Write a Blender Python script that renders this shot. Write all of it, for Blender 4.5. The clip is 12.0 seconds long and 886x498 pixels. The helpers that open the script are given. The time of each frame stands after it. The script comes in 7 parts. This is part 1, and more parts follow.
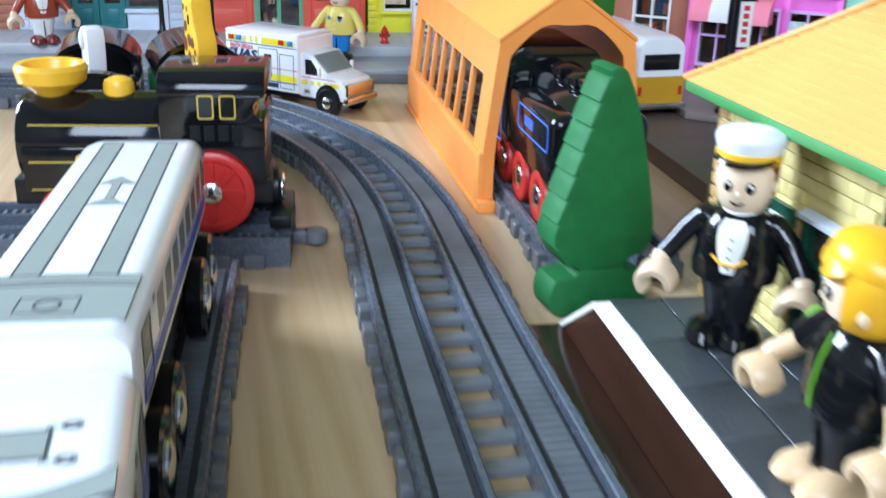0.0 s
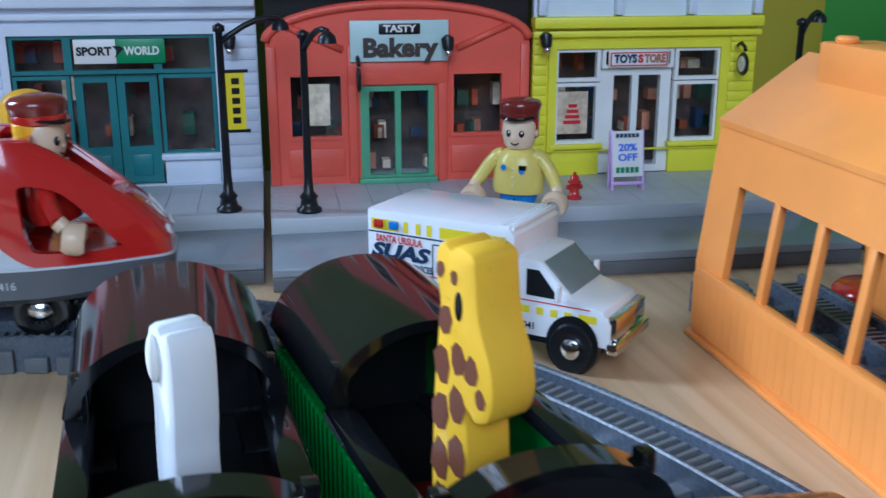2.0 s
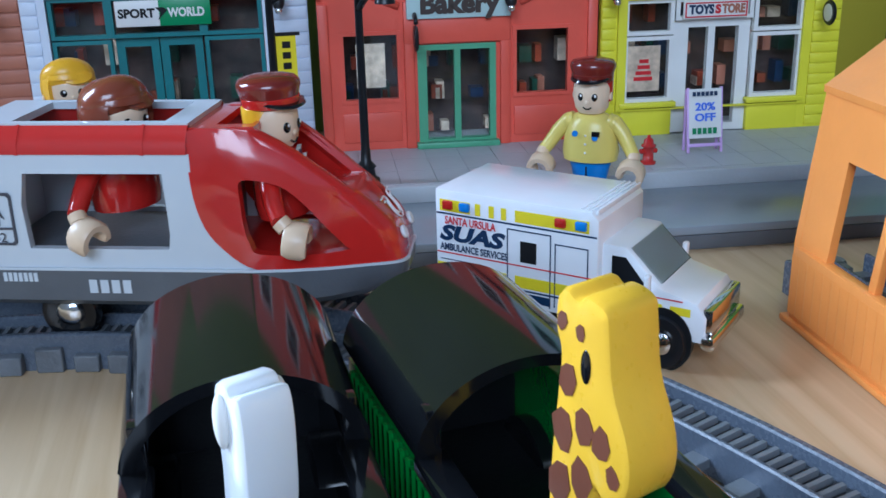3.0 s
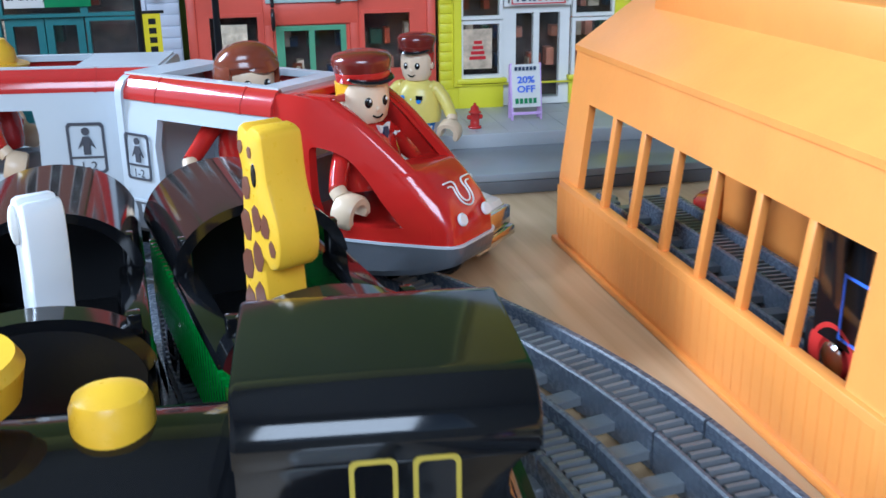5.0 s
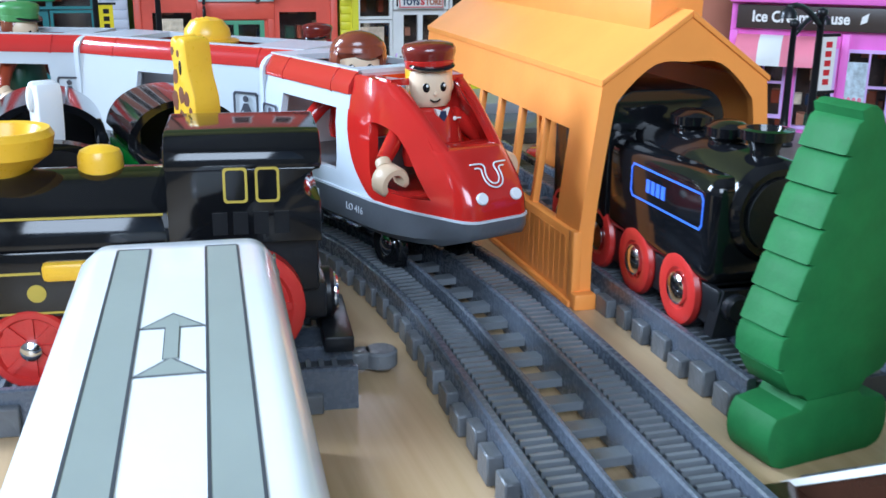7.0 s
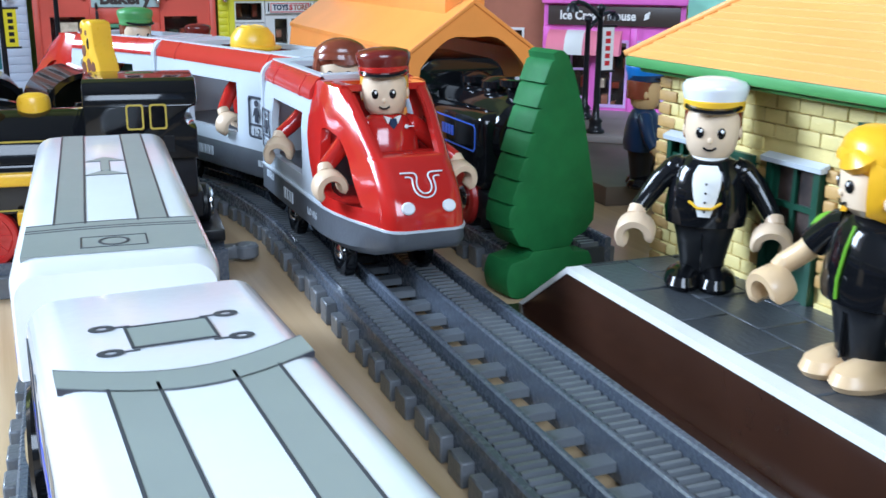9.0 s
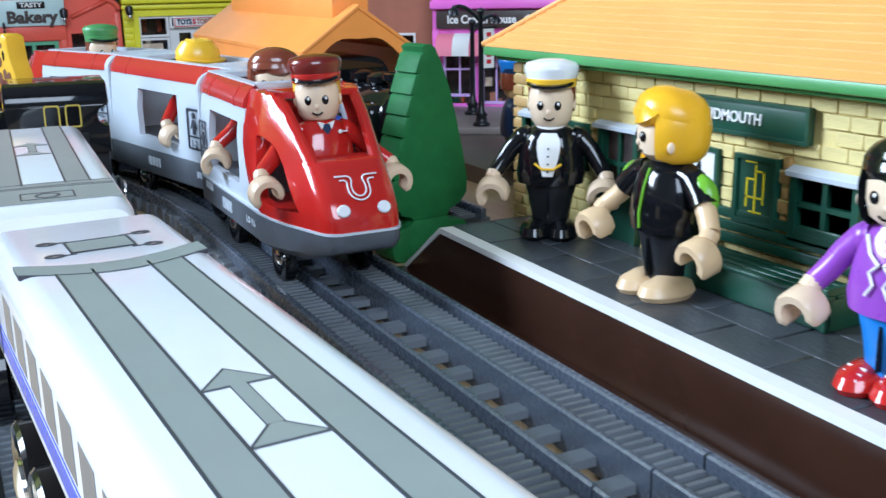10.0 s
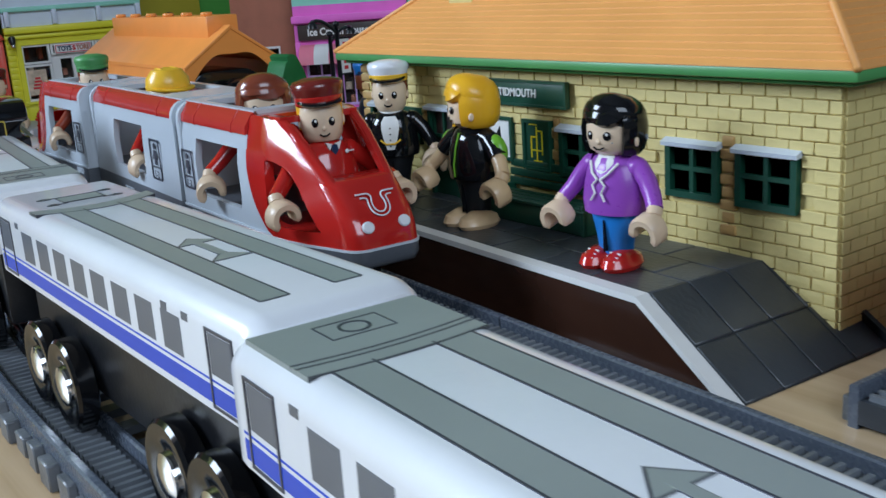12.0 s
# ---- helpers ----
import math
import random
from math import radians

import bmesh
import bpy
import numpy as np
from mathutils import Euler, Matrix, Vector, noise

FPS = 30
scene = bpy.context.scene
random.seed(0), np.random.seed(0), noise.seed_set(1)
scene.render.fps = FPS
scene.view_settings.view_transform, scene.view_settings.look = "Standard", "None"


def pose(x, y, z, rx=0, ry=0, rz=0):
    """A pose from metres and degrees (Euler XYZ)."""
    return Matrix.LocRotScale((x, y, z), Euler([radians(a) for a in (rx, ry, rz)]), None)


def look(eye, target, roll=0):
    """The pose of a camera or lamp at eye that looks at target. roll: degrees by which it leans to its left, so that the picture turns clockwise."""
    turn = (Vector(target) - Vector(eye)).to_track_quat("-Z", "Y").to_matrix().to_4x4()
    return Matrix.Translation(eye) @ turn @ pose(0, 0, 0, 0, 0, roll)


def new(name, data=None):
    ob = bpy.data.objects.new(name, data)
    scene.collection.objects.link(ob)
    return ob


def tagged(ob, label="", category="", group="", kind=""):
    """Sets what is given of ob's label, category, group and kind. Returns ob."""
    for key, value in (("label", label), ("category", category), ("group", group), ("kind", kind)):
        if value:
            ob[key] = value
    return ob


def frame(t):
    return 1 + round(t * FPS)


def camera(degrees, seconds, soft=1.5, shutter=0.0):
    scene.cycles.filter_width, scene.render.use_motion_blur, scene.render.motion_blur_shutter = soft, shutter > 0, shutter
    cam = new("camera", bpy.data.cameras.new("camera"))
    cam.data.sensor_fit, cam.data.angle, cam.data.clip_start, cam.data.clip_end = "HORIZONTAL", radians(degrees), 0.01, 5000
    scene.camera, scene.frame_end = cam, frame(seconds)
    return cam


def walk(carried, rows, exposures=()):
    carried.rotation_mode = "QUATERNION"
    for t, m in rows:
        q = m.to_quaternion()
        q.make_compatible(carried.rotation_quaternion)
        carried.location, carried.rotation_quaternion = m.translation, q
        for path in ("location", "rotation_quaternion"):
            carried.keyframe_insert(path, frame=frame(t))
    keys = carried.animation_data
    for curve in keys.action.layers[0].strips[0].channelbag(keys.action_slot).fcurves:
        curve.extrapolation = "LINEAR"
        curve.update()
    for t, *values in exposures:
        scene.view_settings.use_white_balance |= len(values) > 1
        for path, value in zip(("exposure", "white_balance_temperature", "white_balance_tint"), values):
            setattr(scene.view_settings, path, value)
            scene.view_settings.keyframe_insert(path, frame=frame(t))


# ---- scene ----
cam = camera(46.9, 12.0, shutter=0.35)
PATH = [
    (0, (0.014, -0.005, 0.107), (0.443, 1.814, -0.603), 1.5),
    (0.5, (0.015, 0.071, 0.109), (0.431, 1.911, -0.556), 1.1),
    (1, (-0.004, 0.138, 0.098), (0.45, 1.997, -0.485), 0.7),
    (1.5, (-0.01, 0.187, 0.097), (0.455, 2.059, -0.435), 0.4),
    (2, (-0.019, 0.227, 0.097), (0.443, 2.089, -0.47), -0.0),
    (2.5, (-0.021, 0.247, 0.097), (0.359, 2.108, -0.528), -0.7),
    (2.7, (-0.022, 0.251, 0.102), (0.339, 2.099, -0.572), -1.3),
    (4.5, (-0.004, 0.215, 0.092), (0.462, 2.036, -0.589), -0.5),
    (5, (-0.002, 0.19, 0.095), (0.492, 2.016, -0.556), -0.7),
    (5.5, (-0.001, 0.166, 0.092), (0.511, 2.001, -0.517), -0.9),
    (6, (-0.002, 0.139, 0.092), (0.539, 1.975, -0.487), -0.3),
    (6.5, (-0.005, 0.11, 0.092), (0.566, 1.937, -0.488), 0.4),
    (7, (-0.009, 0.085, 0.088), (0.6, 1.899, -0.497), 0.6),
    (7.2, (-0.008, 0.077, 0.088), (0.605, 1.89, -0.491), 0.6),
    (8.8, (-0.023, 0.006, 0.084), (0.776, 1.755, -0.469), 1.2),
    (9, (-0.024, -0.002, 0.084), (0.778, 1.748, -0.461), 0.6),
    (9.5, (-0.027, -0.025, 0.08), (0.839, 1.701, -0.442), -1.0),
    (10, (-0.033, -0.041, 0.082), (0.909, 1.645, -0.438), -1.0),
    (10.5, (-0.041, -0.062, 0.084), (0.976, 1.578, -0.44), -1.5),
    (11, (-0.055, -0.071, 0.083), (1.041, 1.52, -0.434), -2.5),
    (11.5, (-0.068, -0.085, 0.084), (1.098, 1.454, -0.436), -3.3),
    (12, (-0.069, -0.109, 0.086), (1.067, 1.454, -0.429), -3.9),
]
walk(cam, [(t, look(eye, target, roll)) for t, eye, target, roll in PATH], [
    (0.0, 0.42, 6300, 11), (0.5, 0.46, 6200, 11), (1.0, 0.16, 6000, 10), (1.5, 0.02, 5750, 10), (2.0, -0.2, 5650, 10), (2.5, -0.14, 5650, 10), (4.5, 0.24, 5850, 10), (5.5, 0.28, 6050, 10),
    (7.0, 0.33, 6150, 10), (9.0, 0.15, 6200, 11), (10.0, 0.05, 6250, 11), (10.5, -0.1, 6300, 11), (11.0, -0.48, 6350, 11), (11.5, -0.85, 6400, 11), (12.0, -0.82, 6450, 11)])

C = 0.01  # the scene is laid out in centimetres


def M(x, y, z=0.0, rz=0.0, rx=0.0, ry=0.0):
    return pose(x * C, y * C, z * C, rx, ry, rz)


# ---- world and light ----
world = bpy.data.worlds.new("world")
scene.world = world
world.use_nodes = True
sky = world.node_tree.nodes.new("ShaderNodeTexSky")
sky.sky_type, sky.sun_disc = "NISHITA", False
sky.sun_elevation, sky.sun_rotation = radians(28), radians(-50)
world.node_tree.links.new(sky.outputs[0], world.node_tree.nodes["Background"].inputs[0])
world.node_tree.nodes["Background"].inputs[1].default_value = 0.12


def window_light(name, m, w, h, power, colour):
    lamp = bpy.data.lights.new(name, "AREA")
    lamp.shape, lamp.size, lamp.size_y, lamp.energy, lamp.color = "RECTANGLE", w * C, h * C, power, colour
    ob = new(name, lamp)
    ob.matrix_basis = m


window_light("window_light_side", look((-1.27, 1.25, 0.85), (0.06, 0.2, 0.0)), 90, 80, 108, (0.63, 0.79, 1.0))
window_light("window_light_back", look((-0.5, -1.57, 1.15), (0.1, 0.35, 0.0)), 130, 90, 41, (0.70, 0.835, 1.0))

# ---- materials ----


def mat(name, col, rough=0.35, metal=0.0, var=0.10, scale=70.0, bump=0.04, fine=900.0, coat=0.0, spec=0.5):
    m = bpy.data.materials.new(name)
    m.use_nodes = True
    n, l = m.node_tree.nodes, m.node_tree.links
    b = n["Principled BSDF"]
    tc = n.new("ShaderNodeTexCoord")
    big, small = n.new("ShaderNodeTexNoise"), n.new("ShaderNodeTexNoise")
    big.inputs["Scale"].default_value, small.inputs["Scale"].default_value = scale, fine
    big.inputs["Detail"].default_value = 5
    for t in (big, small):
        l.new(tc.outputs["Object"], t.inputs["Vector"])
    ramp = n.new("ShaderNodeValToRGB")
    lo = [max(0, c * (1 - var)) for c in col[:3]]
    hi = [min(1, c * (1 + var)) for c in col[:3]]
    ramp.color_ramp.elements[0].position, ramp.color_ramp.elements[0].color = 0.3, (*lo, 1)
    ramp.color_ramp.elements[1].position, ramp.color_ramp.elements[1].color = 0.7, (*hi, 1)
    l.new(big.outputs[0], ramp.inputs[0])
    l.new(ramp.outputs[0], b.inputs["Base Color"])
    rr = n.new("ShaderNodeMapRange")
    rr.inputs["To Min"].default_value, rr.inputs["To Max"].default_value = rough * 0.92, min(1, rough * 1.1)
    l.new(small.outputs[0], rr.inputs[0])
    l.new(rr.outputs[0], b.inputs["Roughness"])
    b.inputs["Metallic"].default_value = metal
    b.inputs["Coat Weight"].default_value = coat
    b.inputs["Coat Roughness"].default_value = 0.06
    b.inputs["Specular IOR Level"].default_value = spec
    if bump:
        bp = n.new("ShaderNodeBump")
        bp.inputs["Strength"].default_value, bp.inputs["Distance"].default_value = bump, 0.0006
        l.new(small.outputs[0], bp.inputs["Height"])
        l.new(bp.outputs[0], b.inputs["Normal"])
    return m


def wood_mat(name, light, dark, along_y=True, rough=0.3):
    m = bpy.data.materials.new(name)
    m.use_nodes = True
    n, l = m.node_tree.nodes, m.node_tree.links
    b = n["Principled BSDF"]
    tc, mp = n.new("ShaderNodeTexCoord"), n.new("ShaderNodeMapping")
    l.new(tc.outputs["Object"], mp.inputs[0])
    mp.inputs["Rotation"].default_value = (0, 0, radians(12))
    mp.inputs["Scale"].default_value = (220, 9, 1) if along_y else (9, 220, 1)
    g, w = n.new("ShaderNodeTexNoise"), n.new("ShaderNodeTexNoise")
    g.inputs["Scale"].default_value, g.inputs["Detail"].default_value, g.inputs["Distortion"].default_value = 1.0, 8, 0.6
    w.inputs["Scale"].default_value, w.inputs["Detail"].default_value = 14, 3
    l.new(mp.outputs[0], g.inputs["Vector"])
    l.new(tc.outputs["Object"], w.inputs["Vector"])
    mix = n.new("ShaderNodeMath")
    mix.operation = "MULTIPLY_ADD"
    mix.inputs[1].default_value = 0.7
    l.new(g.outputs[0], mix.inputs[0])
    sc = n.new("ShaderNodeMath")
    sc.operation, sc.inputs[1].default_value = "MULTIPLY", 0.3
    l.new(w.outputs[0], sc.inputs[0])
    l.new(sc.outputs[0], mix.inputs[2])
    ramp = n.new("ShaderNodeValToRGB")
    ramp.color_ramp.elements[0].position, ramp.color_ramp.elements[0].color = 0.36, (*dark, 1)
    ramp.color_ramp.elements[1].position, ramp.color_ramp.elements[1].color = 0.62, (*light, 1)
    l.new(mix.outputs[0], ramp.inputs[0])
    l.new(ramp.outputs[0], b.inputs["Base Color"])
    bp = n.new("ShaderNodeBump")
    bp.inputs["Strength"].default_value, bp.inputs["Distance"].default_value = 0.12, 0.0004
    l.new(g.outputs[0], bp.inputs["Height"])
    l.new(bp.outputs[0], b.inputs["Normal"])
    b.inputs["Roughness"].default_value = rough
    return m


WOOD = wood_mat("maple_wood", (0.60, 0.43, 0.26), (0.47, 0.31, 0.165))
OLIVEWALL = mat("olive_green_wall_paint", (0.42, 0.44, 0.11), 0.8, var=0.05, scale=4)
PLASTER = mat("room_plaster", (0.19, 0.20, 0.215), 0.8, var=0.05, scale=4)
# track plastic with the shade between the groove ridges put into its colour
GROOVESHADE = mat("shaded_groove_plastic", (0.034, 0.040, 0.048), 0.5, var=0.2, scale=45, bump=0.2)
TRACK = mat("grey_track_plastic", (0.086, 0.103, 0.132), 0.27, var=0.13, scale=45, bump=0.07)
NUB = mat("worn_grey_track_plastic", (0.125, 0.135, 0.148), 0.34, var=0.3, scale=120, bump=0.3)
SLEEPER = mat("mid_grey_track_plastic", (0.14, 0.155, 0.172), 0.32, var=0.2, scale=90, bump=0.15)
SLABPAVE = mat("brown_grey_pavement_plastic", (0.25, 0.215, 0.20), 0.42, var=0.12, scale=40, bump=0.1)
ORANGE = mat("orange_plastic", (0.93, 0.325, 0.07), 0.32, var=0.05, bump=0.08)
BLACK = mat("gloss_black_plastic", (0.006, 0.0065, 0.008), 0.09, var=0.2, bump=0.0, coat=0.12, spec=0.42)
SATIN = mat("satin_black_plastic", (0.010, 0.011, 0.0135), 0.32, var=0.25, bump=0.08, spec=0.35)
RED = mat("gloss_red_plastic", (0.50, 0.018, 0.014), 0.14, var=0.06, bump=0.01, coat=0.5)
WHEELRED = mat("red_wheel_plastic", (0.55, 0.03, 0.025), 0.3, var=0.1, bump=0.1)
CARGREY = mat("light_grey_car_plastic", (0.54, 0.59, 0.64), 0.25, var=0.03, scale=25, bump=0.0)
DARKGREY = mat("dark_grey_plastic", (0.095, 0.105, 0.12), 0.35, var=0.1, bump=0.1)
WHITE = mat("white_gloss_plastic", (0.80, 0.82, 0.85), 0.18, var=0.03, bump=0.02, coat=0.3)
CREAMWHITE = mat("white_paint", (0.80, 0.79, 0.76), 0.35, var=0.04)
DECALGREY = mat("grey_print", (0.29, 0.325, 0.31), 0.3, var=0.05, bump=0.0)
DECALDARK = mat("dark_print", (0.055, 0.06, 0.08), 0.3, var=0.05, bump=0.0)
WINDOWGREY = mat("window_print", (0.14, 0.155, 0.18), 0.22, var=0.08)
BLUE = mat("blue_print", (0.025, 0.08, 0.56), 0.25, var=0.05)
LIGHTBLUE = mat("light_blue_print", (0.06, 0.18, 0.80), 0.3, var=0.05)
CHROME = mat("chrome", (0.75, 0.75, 0.75), 0.12, 1.0, var=0.04, bump=0.0)
YELLOW = mat("yellow_plastic", (0.88, 0.50, 0.035), 0.28, var=0.05, bump=0.04)
GOLD = mat("gold_print", (0.5, 0.38, 0.06), 0.4, var=0.1)
GREEN = mat("green_painted_wood", (0.013, 0.135, 0.036), 0.62, var=0.14, scale=150, bump=0.14, spec=0.25)
TRIMGREEN = mat("green_trim_plastic", (0.07, 0.28, 0.085), 0.4, var=0.08)
GLOSSGREEN = mat("green_gloss_plastic", (0.006, 0.20, 0.03), 0.15, var=0.05, coat=0.4)
DEEPGREEN = mat("deep_green_plastic", (0.008, 0.06, 0.035), 0.35, var=0.1)
BRICK = mat("cream_brick_plastic", (0.68, 0.55, 0.22), 0.55, var=0.10, scale=60, bump=0.3)
BRICKBROWN = mat("tan_brick_plastic", (0.46, 0.27, 0.09), 0.55, var=0.2, scale=60, bump=0.3)
ROOF = mat("orange_roof_plastic", (0.80, 0.36, 0.10), 0.5, var=0.05, scale=40, bump=0.15)
PLATBROWN = mat("brown_platform_plastic", (0.044, 0.018, 0.011), 0.22, var=0.1, bump=0.0)
SLATE = mat("slate_grey_platform", (0.048, 0.054, 0.061), 0.34, var=0.25, scale=50, bump=0.25)
SLATEDARK = mat("slate_joint", (0.022, 0.026, 0.03), 0.6)
ROAD = mat("road_grey_plastic", (0.26, 0.29, 0.32), 0.24, var=0.08, scale=30, bump=0.06)
PAVE = mat("pavement_grey_plastic", (0.46, 0.48, 0.50), 0.45, var=0.08, scale=40, bump=0.1)
BASEGREY = mat("base_grey_plastic", (0.12, 0.125, 0.135), 0.4, var=0.1)
BROWNSLAB = mat("brown_slab_plastic", (0.10, 0.075, 0.06), 0.4, var=0.15)
CORAL = mat("coral_red_facade", (0.78, 0.105, 0.065), 0.42, var=0.06, bump=0.12)
SHOPGREEN = mat("shop_door_green", (0.10, 0.36, 0.20), 0.4, var=0.06)
TEAL = mat("teal_shopfront", (0.015, 0.17, 0.18), 0.38, var=0.08)
PALEBLUE = mat("pale_blue_white_facade", (0.66, 0.72, 0.82), 0.45, var=0.05, bump=0.1)
LEMON = mat("lemon_yellow_facade", (0.80, 0.74, 0.035), 0.42, var=0.05, bump=0.12)
MINT = mat("mint_facade", (0.30, 0.70, 0.55), 0.45, var=0.05)
PINK = mat("pink_facade", (0.85, 0.17, 0.62), 0.42, var=0.06)
AWNPINK = mat("awning_pink", (0.80, 0.22, 0.30), 0.4, var=0.06)
LILAC = mat("lilac_plastic", (0.66, 0.42, 0.78), 0.4, var=0.05)
SIGNMINT = mat("sign_pale_mint", (0.50, 0.66, 0.64), 0.4, var=0.05)
SIGNGREEN = mat("sign_green", (0.01, 0.25, 0.09), 0.35, var=0.05)
SIGNBROWN = mat("sign_brown", (0.05, 0.035, 0.03), 0.4, var=0.05)
OLIVE = mat("olive_board", (0.45, 0.38, 0.03), 0.6, var=0.07, scale=12)
OLIVEGREEN = mat("olive_green_board", (0.16, 0.22, 0.03), 0.6, var=0.07, scale=12)
GREENBOARD = mat("green_board", (0.06, 0.30, 0.04), 0.6, var=0.07, scale=12)
TERRACOTTA = mat("terracotta_facade", (0.42, 0.15, 0.09), 0.5, var=0.1)
SKIN = mat("doll_skin_plastic", (0.80, 0.61, 0.43), 0.3, var=0.03)
HAND = mat("doll_hand_plastic", (0.72, 0.53, 0.36), 0.35, var=0.05)
TAN = mat("doll_tan_plastic", (0.62, 0.40, 0.19), 0.3, var=0.05)
DOLLFOOT = mat("doll_warm_skin_plastic", (0.68, 0.47, 0.27), 0.3, var=0.04)
MAROON = mat("maroon_plastic", (0.16, 0.016, 0.012), 0.2, var=0.08, coat=0.3)
HAIRBROWN = mat("auburn_hair_plastic", (0.20, 0.045, 0.022), 0.2, var=0.1, coat=0.3)
HAIRBLOND = mat("blond_hair_plastic", (0.85, 0.44, 0.02), 0.3, var=0.06)
PURPLE = mat("purple_plastic", (0.30, 0.07, 0.45), 0.28, var=0.05)
JEANS = mat("bright_blue_plastic", (0.015, 0.20, 0.60), 0.3, var=0.05)
NAVY = mat("navy_plastic", (0.01, 0.035, 0.09), 0.3, var=0.08)
LIME = mat("lime_green_plastic", (0.16, 0.42, 0.03), 0.3, var=0.05)
DOLLYELLOW = mat("pale_yellow_plastic", (0.72, 0.58, 0.14), 0.3, var=0.05)
BRICKRED = mat("rust_red_plastic", (0.33, 0.05, 0.02), 0.3, var=0.06)
SPOT = mat("giraffe_spot_brown", (0.17, 0.055, 0.03), 0.35, var=0.08)
BUSYELLOW = mat("mustard_yellow_paint", (0.55, 0.29, 0.02), 0.2, var=0.05, coat=0.4)
PRINTRED = mat("red_print", (0.6, 0.02, 0.03), 0.35, var=0.05)
PRINTYELLOW = mat("yellow_print", (0.8, 0.65, 0.02), 0.3, var=0.05)
STRIPEPINK = mat("red_stripe_gloss", (0.52, 0.03, 0.026), 0.12, var=0.04, bump=0.0, coat=0.5)
# near-black base colour that stands in for the shade inside unlit rooms
SHOPDARK = mat("painted_dim_interior", (0.05, 0.03, 0.025), 0.5, var=0.9, scale=160)
POSTERPALE = mat("poster_paper", (0.62, 0.48, 0.35), 0.5, var=0.35, scale=260)
SIGNPRINT = mat("sign_paper", (0.55, 0.66, 0.72), 0.4, var=0.3, scale=500)


def glass_mat(name, tint, rough=0.05):
    m = bpy.data.materials.new(name)
    m.use_nodes = True
    b = m.node_tree.nodes["Principled BSDF"]
    b.inputs["Base Color"].default_value = (*tint, 1)
    b.inputs["Transmission Weight"].default_value = 1.0
    b.inputs["Roughness"].default_value = rough
    b.inputs["IOR"].default_value = 1.3
    return m


GLASS = glass_mat("clear_plastic_pane", (0.85, 0.88, 0.88))
SMOKED = glass_mat("smoked_plastic_pane", (0.35, 0.40, 0.38))

# ---- building helpers ----


def box(bm, x0, x1, y0, y1, z0, z1, bevel=0.0, mi=0, m=None, seg=2):
    r = bmesh.ops.create_cube(bm, size=1.0)
    vs = r["verts"]
    for v in vs:
        v.co = Vector((x0 + (v.co.x + 0.5) * (x1 - x0), y0 + (v.co.y + 0.5) * (y1 - y0), z0 + (v.co.z + 0.5) * (z1 - z0)))
    fs = {f for v in vs for f in v.link_faces}
    if bevel:
        es = list({e for v in vs for e in v.link_edges})
        r = bmesh.ops.bevel(bm, geom=es, offset=bevel, segments=seg, affect="EDGES", profile=0.5)
        fs = {f for v in r["verts"] for f in v.link_faces} | set(r["faces"]) | {f for f in fs if f.is_valid}
    vs = list({v for f in fs for v in f.verts})
    if m is not None:
        bmesh.ops.transform(bm, matrix=m, verts=vs)
    for f in fs:
        f.material_index = mi
    return vs


def lathe(bm, profile, seg=24, mi=0, m=None, sx=1.0, sy=1.0):
    """A turned shape: rows of (radius, height) round the z axis."""
    rings = []
    for r, z in profile:
        if r <= 1e-6:
            rings.append([bm.verts.new((0, 0, z))])
        else:
            rings.append([bm.verts.new((r * sx * math.cos(a), r * sy * math.sin(a), z)) for a in (2 * math.pi * k / seg for k in range(seg))])
    fs = []
    for a, b in zip(rings, rings[1:]):
        for k in range(seg):
            q = [a[k % len(a)], a[(k + 1) % len(a)], b[(k + 1) % len(b)], b[k % len(b)]]
            u = []
            for v in q:
                if v not in u:
                    u.append(v)
            if len(u) >= 3:
                fs.append(bm.faces.new(u))
    for ring, flip in ((rings[0], True), (rings[-1], False)):
        if len(ring) > 2:
            fs.append(bm.faces.new(ring[::-1] if flip else ring))
    vs = [v for r in rings for v in r]
    if m is not None:
        bmesh.ops.transform(bm, matrix=m, verts=vs)
    for f in fs:
        f.material_index = mi
    return vs


def T(x=0, y=0, z=0, rx=0, ry=0, rz=0, s=1.0):
    q = s if isinstance(s, (tuple, list)) else (s, s, s)
    return Matrix.LocRotScale((x, y, z), Euler([radians(a) for a in (rx, ry, rz)]), q)


def cyl(bm, r, z0, z1, seg=20, mi=0, m=None, bev=0.0):
    if bev:
        return lathe(bm, [(0, z0), (r - bev, z0), (r, z0 + bev), (r, z1 - bev), (r - bev, z1), (0, z1)], seg, mi, m)
    return lathe(bm, [(r, z0), (r, z1)], seg, mi, m)


def ball(bm, r, m=None, mi=0, seg=20, rings=12):
    pr = [(r * math.sin(math.pi * k / rings), -r * math.cos(math.pi * k / rings)) for k in range(rings + 1)]
    pr[0], pr[-1] = (0, -r), (0, r)
    return lathe(bm, pr, seg, mi, m)


